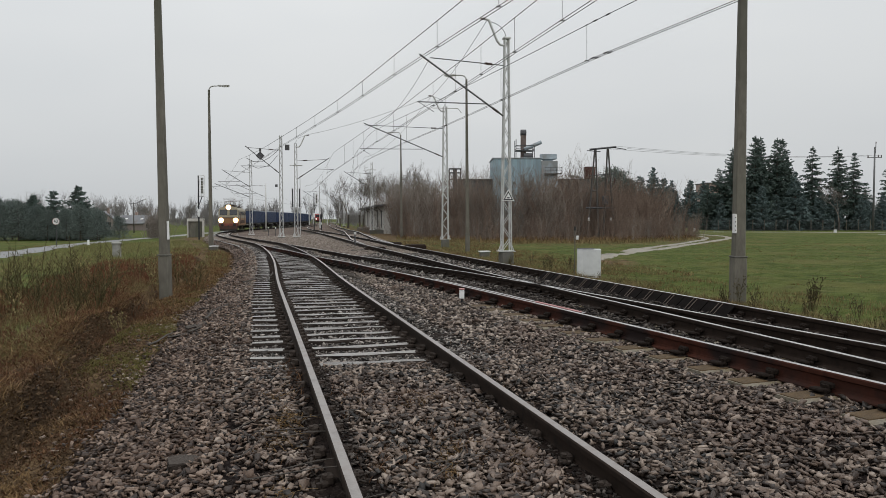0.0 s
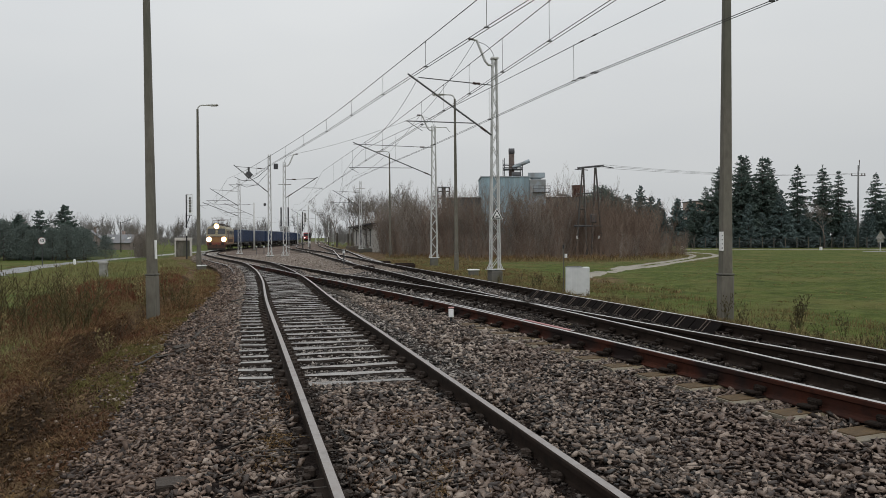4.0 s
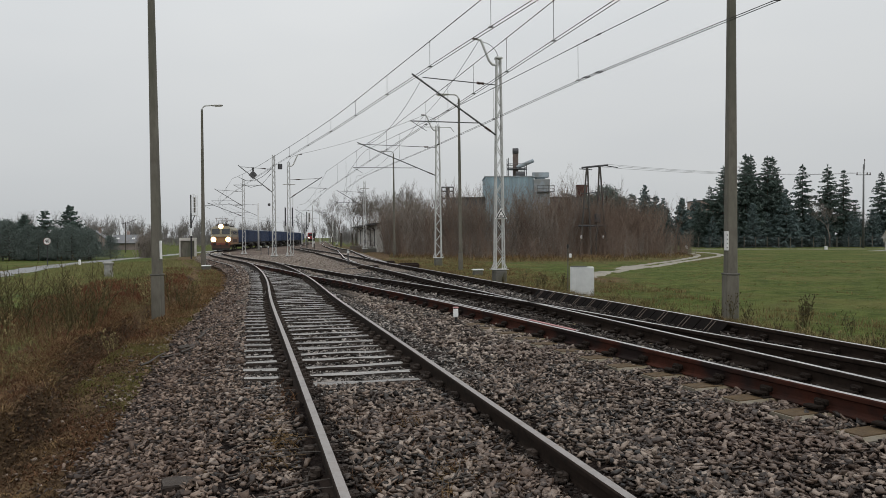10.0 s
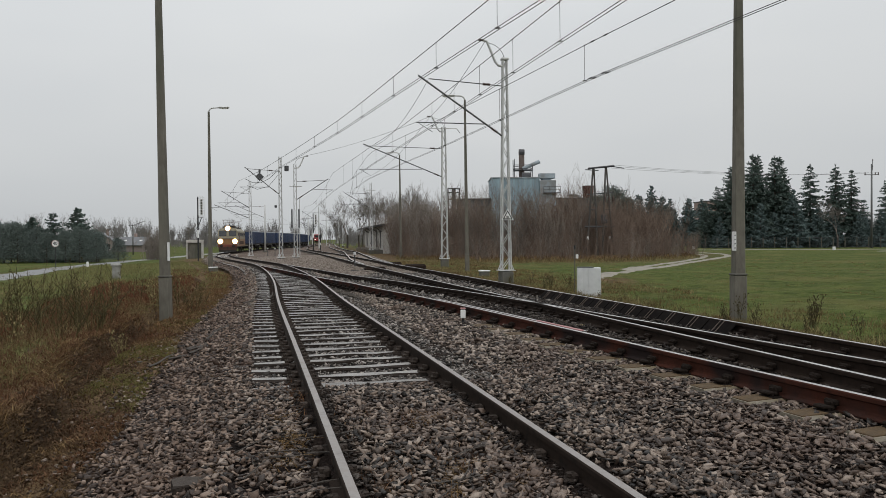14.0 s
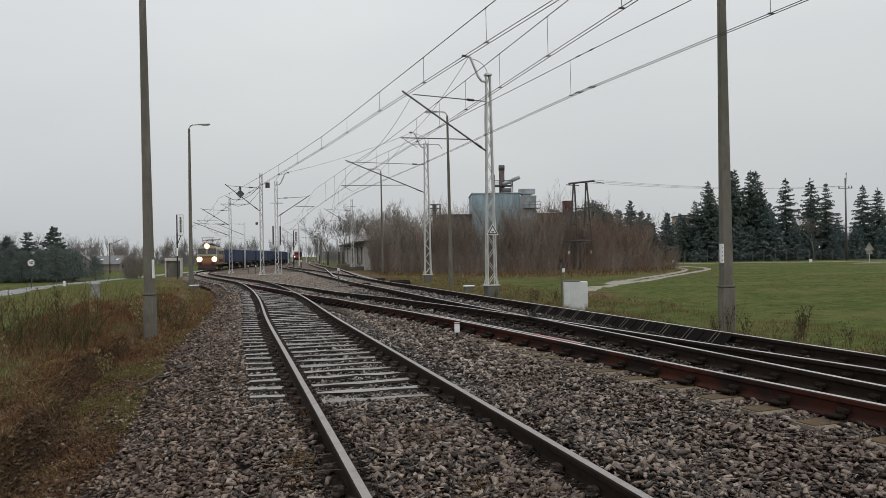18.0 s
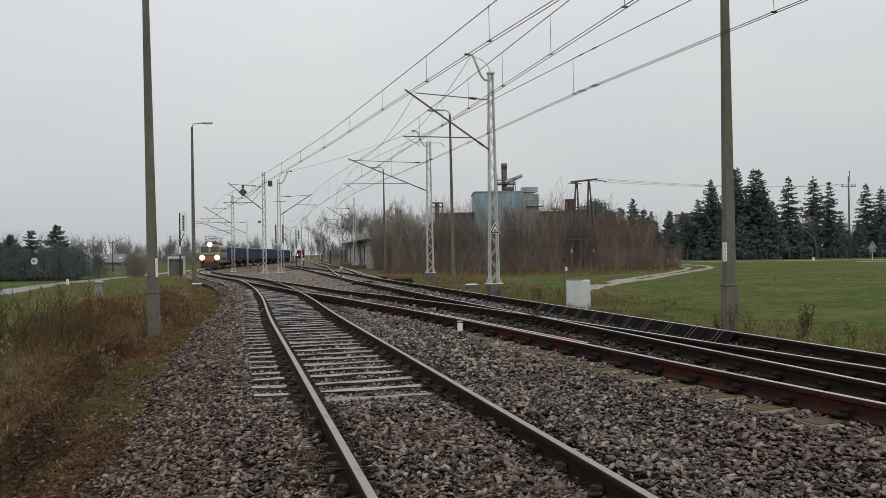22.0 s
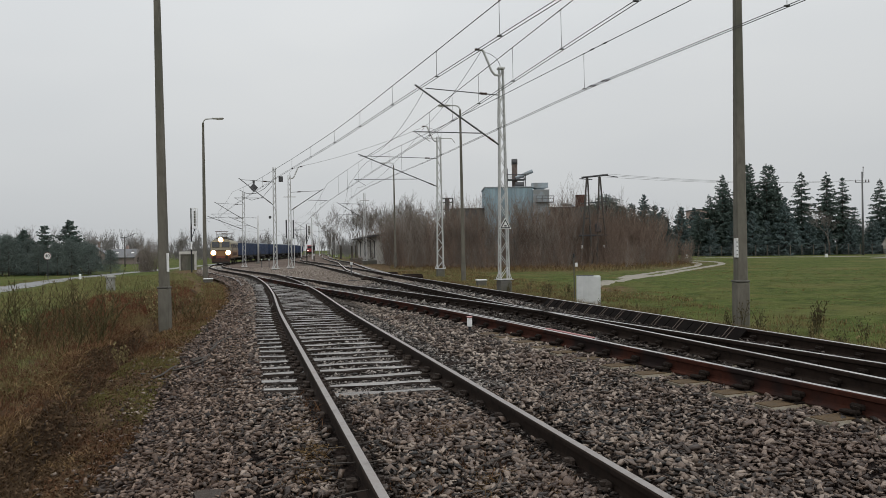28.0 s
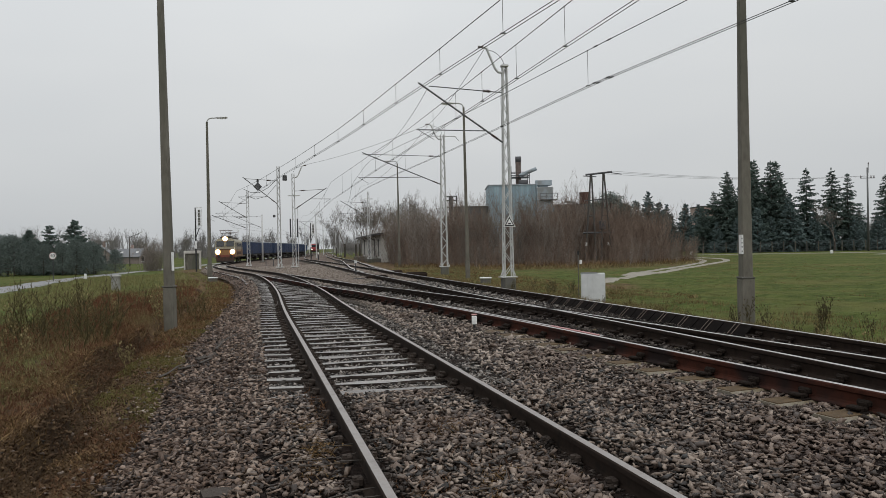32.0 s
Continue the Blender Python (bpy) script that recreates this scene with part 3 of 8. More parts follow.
def rail_mesh(name, fx, fz, y0, y1, side, top, web, drop=0.0, shine=(7, 8, 9)):
    """A flat-bottomed rail swept along a track; side: metres to the right of its centre line."""
    ys = [y0]
    while ys[-1] < y1:
        ys.append(min(y1, ys[-1] + (0.5 if ys[-1] < 40 else 2.0 if ys[-1] < 120 else 6.0)))
    m = Mesh()
    n = len(RAIL_PROFILE)
    for y in ys:
        _, r = heading(fx, y)
        for a, h in RAIL_PROFILE:
            s = side + a
            m.v.append((float(fx(y)) + r.x * s, y + r.y * s, float(fz(y)) + h - drop))
    slots = []
    for i in range(len(ys) - 1):
        for k in range(n):
            k2 = (k + 1) % n
            m.f.append((i * n + k, i * n + k2, (i + 1) * n + k2, (i + 1) * n + k))
            slots.append(1 if k in shine else 0)
    m.f.append(tuple(range(n - 1, -1, -1)))
    m.f.append(tuple((len(ys) - 1) * n + k for k in range(n)))
    me = m.data(name, web)
    me.materials.append(top)
    me.polygons.foreach_set("material_index", slots + [0, 0])
    return me


def sleeper_data(name, length, width, height, material, seed, worn=0.012):
    rnd = random.Random(seed)
    m = Mesh()
    n = 9
    for i in range(n):
        x = (i / (n - 1) - 0.5) * length
        for (a, h) in ((-0.5, -1), (0.5, -1), (0.5, -0.12), (0.40, 0), (-0.40, 0), (-0.5, -0.12)):
            m.v.append((x + rnd.uniform(-worn, worn) * 0.5, a * width + rnd.uniform(-worn, worn), h * height + rnd.uniform(-worn, worn) * 0.6))
    for i in range(n - 1):
        for k in range(6):
            k2 = (k + 1) % 6
            m.f.append((i * 6 + k, i * 6 + k2, (i + 1) * 6 + k2, (i + 1) * 6 + k))
    m.f += [tuple(range(5, -1, -1)), tuple((n - 1) * 6 + k for k in range(6))]
    me = m.data(name, material)
    if material in (WOOD, WOOD_OLD):
        # only the top stays pale; sides and ends get creosote with shade painted in
        me.materials.append(CREOSOTE_SHADED)
        me.polygons.foreach_set("material_index", [0 if k == 3 else 1 for _ in range(n - 1) for k in range(6)] + [1, 1])
    return me


def clip_data(material, tall=False):
    """A chair with two screws and spring clips, on both sides of a rail foot."""
    m = Mesh()
    m.box((0, 0, 0.008), (0.36, 0.16, 0.022), 0.006)
    for s in (-1, 1):
        m.box((s * 0.105, 0, 0.035), (0.055, 0.11, 0.04), 0.012)
        m.tube([(s * 0.10, 0, 0.03), (s * 0.10, 0, 0.075)], 0.019, 6)
        m.tube([(s * 0.10, 0, 0.062), (s * 0.10, 0, 0.085)], 0.027, 6)
        m.tube([(s * 0.145, -0.045, 0.02), (s * 0.145, -0.045, 0.05)], 0.016, 6)
        m.tube([(s * 0.145, 0.045, 0.02), (s * 0.145, 0.045, 0.05)], 0.016, 6)
        m.box((s * 0.075, 0, 0.055), (0.05, 0.085, 0.06), 0.012)
        if tall:
            m.box((s * 0.06, 0.0, 0.075), (0.045, 0.13, 0.05), 0.012)
            m.box((s * 0.155, 0.01, 0.045), (0.08, 0.12, 0.03), 0.01)
    return m.data("rail_chair", material)


CLIP_DATA = clip_data(CLIP, True)
OLD_CLIP_DATA = clip_data(CLIP_OLD)
WOOD_SLEEPERS = [sleeper_data("sleeper", 2.6, 0.17, 0.16, WOOD, 20 + i, 0.016) for i in range(5)]
OLD_SLEEPERS = [sleeper_data("sleeper", 2.6, 0.22, 0.16, WOOD_OLD, 30 + i, 0.02) for i in range(3)]
LONG_WOOD = [sleeper_data("sleeper", 3.4, 0.18, 0.16, WOOD, 40 + i) for i in range(3)]
DIRTY_DATA = [sleeper_data("sleeper", 2.5, 0.27, 0.18, CONCRETE_DARK, 64 + i, 0.003) for i in range(2)]
LONG_CONCRETE = [sleeper_data("sleeper", 3.3, 0.27, 0.18, CONCRETE_SLEEPER, 70 + i, 0.003) for i in range(2)]


HOLLOW = Mesh().box((0, 0, 0), (0.33, 0.19, 0.012), 0.004).data("hollow", PAD_STAIN)


def lay_sleepers(track, fx, fz, y0, y1, pitch, datas, sink, clips_to, side=0.0, rails=(-0.7535, 0.7535), chair=CLIP_DATA, hollow=False):
    """Sleepers square to the track, with a chair under each rail as far as clips_to."""
    y, i = y0, 0
    spots = []
    rnd = random.Random(int(y0 * 10) + 5)
    while y < y1:
        u, r = heading(fx, y)
        m = Matrix(((r.x, u.x, 0, float(fx(y)) + r.x * side), (r.y, u.y, 0, y + r.y * side), (0, 0, 1, float(fz(y)) - sink(y)), (0, 0, 0, 1)))
        s = part("sleeper", datas[i % len(datas)], None, track)
        s.matrix_world = m @ pose(rnd.uniform(-0.03, 0.03), 0, rnd.uniform(-0.008, 0.004), 0, 0, rnd.uniform(-0.7, 0.7))
        if y < clips_to:
            for x in rails:
                c = part("rail_chair", chair, None, track)
                c.matrix_world = m @ pose(x - side, 0, -0.172 + sink(y) - 0.004)
        if hollow:
            part("hollow", HOLLOW, None, s, "brown dirt in the hollow of a concrete sleeper").location = (-1.05 - side, 0, 0.003)
        spots.append(y)
        y += pitch * u.y * (1 + rnd.uniform(-0.04, 0.04))
        i += 1
    return spots


track_a = thing("railway_track", "single track with worn rails on weathered wooden sleepers", "railway track", kind="structure")
for s in (-0.7535, 0.730):
    part("rail", rail_mesh("rail", A_X, main_z, -13.5, 330, s, RAIL_TOP_OLD, RAIL_SIDE_DARK, 0.0, (8,)), None, track_a, "worn rail with dull grey running face")
lay_sleepers(track_a, A_X, main_z, -13, 6.3, 0.53, OLD_SLEEPERS, lambda y: 0.172 if 5.0 < y < 5.7 else 0.190, 30, chair=OLD_CLIP_DATA)
A_SLEEPERS = lay_sleepers(track_a, A_X, main_z, 6.4, 34, 0.53, WOOD_SLEEPERS, lambda y: 0.158 if y > 7.9 else 0.166, 30, chair=OLD_CLIP_DATA)
lay_sleepers(track_a, A_X, main_z, 34, 110, 0.60, LONG_WOOD, lambda y: 0.180, 0)

track_b = thing("railway_track", "main track with rusty red rails on concrete sleepers", "railway track", kind="structure")
for s in (-0.7535, 0.7535):
    part("rail", rail_mesh("rail", B_X, b_z, -13.5, 42, s, RAIL_TOP, RAIL_SIDE if s < 0 else RAIL_SIDE_DARK, 0.0, (8,)), None, track_b, "reddish rusty rail with shiny running face")
B_SLEEPERS = lay_sleepers(track_b, B_X, b_z, -13.3, 12.5, 0.60, LONG_CONCRETE, lambda y: 0.172, 22, side=0.42, hollow=True)
lay_sleepers(track_b, B_X, b_z, 12.5, 20, 0.60, DIRTY_DATA, lambda y: 0.172 if y < 16 else 0.225, 34)
lay_sleepers(track_b, B_X, b_z, 20.2, 34, 0.60, DIRTY_DATA, lambda y: 0.225, 34)

track_c = thing("railway_track", "main track with dark rails on concrete sleepers", "railway track", kind="structure")
for s in (-0.7535, 0.7535):
    part("rail", rail_mesh("rail", C_X, c_z, -13.5, 330, s, RAIL_TOP, RAIL_SIDE_DARK, 0.0, (8,)), None, track_c, "dark rail with shiny running face")
lay_sleepers(track_c, C_X, c_z, 12.5, 120, 0.60, DIRTY_DATA, lambda y: 0.172, 34)
for k in range(int(13 / 0.6)):
    yk = -0.5 + k * 0.6
    u, r = heading(C_X, yk)
    for x in (-0.7535, 0.7535):
        c = part("rail_chair", CLIP_DATA, None, track_c)
        c.matrix_world = Matrix(((r.x, u.x, 0, float(C_X(yk)) + r.x * x), (r.y, u.y, 0, yk + r.y * x), (0, 0, 1, float(c_z(yk)) - 0.176), (0, 0, 0, 1)))

track_d = thing("railway_track", "side track branching off with dark rails", "railway track", kind="structure")
for s in (-0.7535, 0.7535):
    part("rail", rail_mesh("rail", D_X, c_z, 37, 330, s, RAIL_TOP, RAIL_SIDE_DARK), None, track_d)
lay_sleepers(track_d, D_X, c_z, 42, 110, 0.62, DIRTY_DATA, lambda y: 0.172, 0)


# ---- lattice masts and cantilevers of the overhead line ----
def frame_at(x, y, z, fx):
    """A pose with its y axis along the track and its x axis to the right."""
    u, r = heading(fx, y)
    return Matrix(((r.x, u.x, 0, x), (r.y, u.y, 0, y), (0, 0, 1, z), (0, 0, 0, 1)))


def lattice_mast(x, y, z, top, fx, label, width=0.42, head=0.22, leg_r=0.042):
    m = thing("lattice_mast", label, "catenary mast", frame_at(x, y, z, fx), "catenary masts")
    h = top - z
    part("foundation", Mesh().box((0, 0, 0.0), (0.52, 0.52, 0.86), 0.04), FOUNDATION, m, "grey concrete block")
    part("base_plate", Mesh().box((0, 0, 0.47), (0.70, 0.50, 0.03), 0.008), GALV, m)
    corners = []
    for sx in (-1, 1):
        for sy in (-1, 1):
            p0, p1 = Vector((sx * width / 2, sy * width * 0.33, 0.49)), Vector((sx * head / 2, sy * head * 0.33, h))
            leg = Mesh()
            leg.tube([p0, p1], leg_r, 4)
            part("leg", leg, GALV, m)
            corners.append((p0, p1))
    n = max(6, int(h / 0.55))
    for a, b in ((0, 2), (1, 3), (0, 1), (2, 3)):
        for i in range(n):
            lace = Mesh()
            t0, t1 = i / n, (i + 1) / n
            p = corners[a][0].lerp(corners[a][1], t0) if i % 2 == 0 else corners[b][0].lerp(corners[b][1], t0)
            q = corners[b][0].lerp(corners[b][1], t1) if i % 2 == 0 else corners[a][0].lerp(corners[a][1], t1)
            lace.tube([p, q], 0.016, 4, False)
            part("lacing_bar", lace, GALV, m)
    if y > 60:
        plate = part("mast_plate", Mesh().box((0, -width * 0.36 - 0.03, 1.35), (0.26, 0.015, 0.20), 0.004), BLACK, m, "small dark plate with pale bars")
        for k in range(2):
            part("bar", Mesh().box((0, -width * 0.36 - 0.042, 1.31 + 0.08 * k), (0.15, 0.006, 0.03)), WHITE_PAINT, plate)
    for sx in (-1, 1):
        g = Mesh()
        g.prism([(sx * width / 2, -0.01), (sx * (width / 2 + 0.16), -0.01), (sx * width / 2, 0.01)], 0.49, 0.52)
        g.tube([(sx * (width / 2 + 0.15), 0, 0.5), (sx * width / 2, 0, 0.85)], 0.02, 4)
        part("gusset", g, GALV, m)
    return m


def insulated(a, b, r=0.022, at=0.2):
    """A rod from a to b, with an insulator of ribbed discs near a."""
    a, b = Vector(a), Vector(b)
    d = (b - a).normalized()
    rod = Mesh().tube([a, b], r, 6)
    p = a + d * at
    ins = Mesh()
    ins.tube([p + d * (0.0275 * i) for i in range(13)], [0.065 if i % 2 else 0.03 for i in range(13)], 8)
    return rod, ins


def cantilever(m, z0, reach, low, high, wire, side=-1, tail=0.4):
    """An arm on a mast: strut, tie, register arm, insulators. Heights are above the rails."""
    zb = -z0
    x0 = side * 0.14
    rod, ins = insulated((x0, 0, low + zb), (side * (reach + tail), 0, high + zb + 0.12), 0.038, 0.25)
    part("strut", rod, ARM_STEEL, m)
    part("insulator", ins, INSULATOR, m)
    rod, ins = insulated((x0, 0, high + zb - 0.15), (side * (reach - 0.05), 0, high + zb), 0.022, 0.5)
    part("tie", rod, ARM_STEEL, m)
    part("insulator", ins, INSULATOR, m)
    s = (wire + 0.45 - low) / (high + 0.12 - low)
    ra = Mesh().tube([(side * (0.2 + reach * max(s, 0.08)), 0, wire + 0.42 + zb), (side * (reach + 0.5), 0, wire + 0.40 + zb)], 0.024, 6)
    ra.tube([(side * (reach + 0.45), 0, wire + 0.40 + zb), (side * (reach - 0.2), 0, wire + 0.02 + zb)], 0.013, 5)
    part("register_arm", ra, ARM_STEEL, m)


def gooseneck(m, h, side=-1):
    """The bent bracket on a mast head that carries the feeder wire."""
    g = Mesh().tube([(0, 0, h - 0.32), (side * 0.28, 0, h - 0.30), (side * 0.42, 0, h - 0.15), (side * 0.78, 0, h + 0.68), (side * 0.95, 0, h + 0.72)], 0.055, 8)
    part("feeder_bracket", g, GALV, m)
    ins = Mesh()
    ins.tube([(side * (0.95 + i * 0.025), 0, h + 0.72) for i in range(9)], [0.06 if i % 2 else 0.03 for i in range(9)], 8)
    part("insulator", ins, INSULATOR, m)
    arc = [(side * (0.75 - 0.75 * math.sin(a)) * 1.0, 0.05, h - 0.05 + 0.75 * math.cos(a) * 0.9) for a in np.linspace(0, math.pi / 2, 9)]
    part("jumper_cable", Mesh().tube(arc, 0.012, 5), WIRE, m)


mast = lattice_mast(2.46, 31.1, -0.45, 8.95, C_X, "white-painted steel lattice mast on a concrete foundation", 0.39, 0.17, 0.034)
part("head_plate", Mesh().box((0, 0, 9.38), (0.3, 0.26, 0.1), 0.02), GALV, mast)
cantilever(mast, -0.45, 3.35, 5.7, 7.95, 5.75)
gooseneck(mast, 8.95 + 0.45)
# warning sign on the nearest mast
tri = [(-0.27, -0.16), (0.27, -0.16), (0.0, 0.31)]


def triangle(scale, y0, y1, m):
    return m.prism([(a * scale, b * scale) for a, b in tri], y0, y1)


turn = pose(0, -0.24, 2.75, 90, 0, 0)
sign = part("warning_sign", triangle(1.0, 0.0, 0.012, Mesh()).moved(turn), WHITE_PAINT, mast, "white triangle with black border and symbol")
part("border", triangle(0.84, 0.014, 0.017, Mesh()).moved(turn), BLACK, sign)
part("field", triangle(0.56, 0.019, 0.022, Mesh()).moved(turn), WHITE_PAINT, sign)
part("symbol", Mesh().box((0, -0.03, 0.024), (0.12, 0.05, 0.004)).moved(turn), BLACK, sign)

mast = lattice_mast(-0.20, 51.0, -0.5, 9.1, D_X, "white-painted steel lattice mast with a long cantilever")
cantilever(mast, -0.5, 5.35, 5.65, 7.75, 5.75, tail=0.2)
gooseneck(mast, 9.1 + 0.5)
part("cross_arm", Mesh().tube([(-0.9, 0, 9.5), (0.9, 0, 9.5), (1.15, 0, 9.2)], 0.03, 6), GALV, mast)

mast = lattice_mast(-9.95, 96.0, -0.55, 8.7, D_X, "white-painted steel lattice mast beside the goods shed", 0.34, 0.2, 0.034)
cantilever(mast, -0.55, 3.2, 5.4, 7.4, 5.5)
part("crosspiece", Mesh().tube([(-0.6, 0, 8.3), (0.6, 0, 8.3)], 0.05, 6), GALV, mast)

mast = lattice_mast(-24.4, 172.0, -0.7, 8.3, D_X, "distant steel lattice mast", 0.34, 0.2, 0.034)
cantilever(mast, -0.7, 3.6, 5.2, 7.2, 5.3)

mast = lattice_mast(-22.8, 85.0, -0.9, 8.2, A_X, "white-painted steel lattice mast beside the train", 0.34, 0.2, 0.034)
cantilever(mast, -0.9, 3.1, 5.1, 6.9, 5.25, tail=0.1)
cantilever(mast, -0.9, 3.9, 3.9, 5.3, 4.7, tail=0.1)

mast = thing("steel_pole_mast", "grey tubular steel mast beside the wagons", "catenary mast", frame_at(-29.8, 120.0, -0.9, A_X), "catenary masts")
part("pole", Mesh().tube([(0, 0, -0.2), (0, 0, 8.0)], [0.16, 0.11], 10), GALV, mast, smooth=True)
part("foundation", Mesh().box((0, 0, 0.0), (0.8, 0.8, 0.8), 0.04), FOUNDATION, mast)
cantilever(mast, -0.9, 4.3, 5.0, 6.9, 5.1)

mast = lattice_mast(-14.30, 63.0, -0.62, 8.5, A_X, "white-painted lattice mast with cantilever over the train's track", 0.28, 0.19, 0.034)
cantilever(mast, -0.62, 2.85, 5.3, 7.4, 5.45, tail=0.1)
board = part("diamond_board", Mesh().box((-1.72, 0.02, 7.36), (0.52, 0.05, 0.52), 0.01, pose(0, 0, 0, 0, 45, 0).to_3x3()), DARK_STEEL, mast, "dark diamond-shaped board hung on the arm")
part("board_hanger", Mesh().box((-1.72, 0.02, 7.85), (0.18, 0.05, 0.3), 0.01), DARK_STEEL, mast)
part("jumper_cable", Mesh().tube([(-2.9, 0.05, 7.15), (-2.3, 0.05, 6.85), (-1.6, 0.05, 6.85), (-0.9, 0.05, 7.25), (-0.15, 0.05, 7.95)], 0.022, 5), WIRE, mast)
part("jumper_cable", Mesh().tube([(-2.75, 0.08, 6.6), (-1.9, 0.08, 6.3), (-1.0, 0.08, 6.55), (-0.2, 0.08, 7.5)], 0.018, 5), WIRE, mast)
part("tension_weight", Mesh().tube([(0.55, 0, 7.9), (0.55, 0, 8.35)], 0.19, 10), DARK_STEEL, mast)
part("switch_gear", Mesh().box((-0.4, 0, 4.85), (0.2, 0.2, 0.22), 0.03), DARK_STEEL, mast)

mast = lattice_mast(-13.15, 63.6, -0.6, 7.9, C_X, "white-painted lattice mast with cantilever over the middle track", 0.28, 0.19, 0.034)
cantilever(mast, -0.6, 2.75, 4.85, 6.55, 5.3, side=1, tail=0.1)
gooseneck(mast, 7.9 + 0.6, 1)
part("switch_rod", Mesh().tube([(0.35, 0, 0.6), (0.35, 0, 5.6)], 0.03, 6), GALV, mast)
for x in (-0.3, 0.3):
    part("tension_rod", Mesh().tube([(x, -0.1, 3.0), (x, -0.1, 4.6)], 0.07, 6), DARK_STEEL, mast, "dark stacked tension weights")
part("cross_arm", Mesh().tube([(-0.5, 0, 6.6), (0.55, 0, 6.6)], 0.04, 6), GALV, mast)

# farther masts of the station throat
for mx, my, mh, fx, side, reach in ((-26.2, 150, 8.0, C_X, -1, 3.0), (-38.8, 205, 8.2, A_X, -1, 3.2), (-35.4, 215, 8.2, C_X, -1, 3.0), (-47.8, 260, 8.2, A_X, -1, 3.2), (-38.4, 260, 8.2, D_X, -1, 3.0),
                                    (-57.5, 320, 8.2, A_X, -1, 3.2), (-48.5, 325, 8.2, D_X, -1, 3.0)):
    mast = thing("far_mast", "distant grey steel mast with cantilever", "catenary mast", frame_at(mx, my, -0.9, fx), "catenary masts")
    part("pole", Mesh().tube([(0, 0, -0.3), (0, 0, mh + 0.9)], [0.17, 0.10], 6), GALV, mast)
    cantilever(mast, -0.9, reach, 5.0, 7.0, 5.2, side)


# ---- overhead wires ----
def wire(m, pts, r=0.009, name="wire"):
    return part(name, Mesh().tube(pts, r, 5, False), WIRE, m)


def contact_line(label, fx, off, ys, zc, gap, droppers, y0, y1, twin=0.05):
    """A messenger wire, two contact wires and their droppers above a track."""
    t = thing("overhead_line", label, "overhead wire")
    steps = list(np.linspace(y0, y1, int((y1 - y0) / 2.5) + 2))
    wire(t, [(float(fx(y)) + off(y), y, zc(y) + gap(y)) for y in steps], 0.010, "messenger_wire")
    for s in (-twin, twin):
        wire(t, [(float(fx(y)) + off(y) + s, y, zc(y)) for y in steps], 0.008, "contact_wire")
    for y in droppers:
        x = float(fx(y)) + off(y)
        d = Mesh().tube([(x, y, zc(y) + 0.02), (x, y + 0.03, zc(y) + gap(y))], 0.006, 5, False)
        d.box((x, y, zc(y) + 0.01), (0.11, 0.025, 0.035), 0.008)
        d.box((x, y + 0.03, zc(y) + gap(y)), (0.025, 0.035, 0.05), 0.008)
        part("dropper", d, WIRE, t)
    return t


def wire_b(y):
    """The wires zigzag a little off the track's middle."""
    return np.interp(y, [-6, 13, 14.8, 21.7, 28, 63, 85, 120, 170, 200, 230, 300, 345], [8.95, 1.73, 1.02, -1.57, -3.88, -17.6, -25.8, -34.5, -38.6, -41.2, -45.2, -57.5, -65.6])


def wire_c(y):
    return np.interp(y, [-6, 16.06, 24.8, 30, 64, 100, 129, 150, 190, 230, 300, 345], [8.15, 2.49, 0.28, -1.08, -9.95, -18.3, -25.4, -29.4, -35.2, -40.8, -53, -61])


def spans(y, supports, low, high):
    """Height of the messenger over the contact wires: high at the supports, low between."""
    for a, b in zip(supports, supports[1:]):
        if a <= y <= b:
            t = (2 * (y - a) / (b - a) - 1) ** 2
            return low + (high - low) * t
    return high


contact_line("overhead wires above the red-railed track", wire_b, lambda y: 0.0, None, lambda y: 5.6 + float(main_z(y)),
             lambda y: 0.47 + 0.00075 * (y - 33) ** 2 if y < 66 else spans(y, (66, 120, 175, 230, 290, 340), 0.5, 1.3),
             [8.5, 11.6, 14.8, 18.2, 21.7, 25.4, 29.2, 33.5, 38, 43, 48, 53, 58, 72, 80, 88, 96, 105], -6, 330)
contact_line("overhead wires above the middle track", wire_c, lambda y: 0.0, None, lambda y: 5.62 + float(c_z(y)) - 0.1,
             lambda y: float(np.interp(y, [34, 64], [0.88, 1.6])) if y < 64 else spans(y, (64, 120, 150, 215, 280, 340), 0.78, 1.6), [6, 9.5, 13, 16.1, 19.1, 22.0, 24.9, 28, 36, 41, 46, 51, 56, 72, 80, 90], -6, 330)


def side_wire_x(y):
    return np.interp(y, [-6, 13.5, 19.6, 33, 50, 60, 92, 120, 150, 175, 205, 340], [12.5, 5.77, 3.67, -0.1, -5.3, -7.6, -12.3, -17.5, -23.2, -27.5, -32, -55])


side_line = contact_line("overhead wires of the side track", side_wire_x, lambda y: 0.0, None, lambda y: 5.50 + float(c_z(y)) - 0.1,
             lambda y: float(np.interp(y, [20, 50], [0.95, 1.7])) if y < 50 else spans(y, (50, 96, 172, 260, 340), 0.95, 1.7), [7, 13, 19.6, 26, 33, 40, 58, 66, 75, 84, 105], -6, 330)

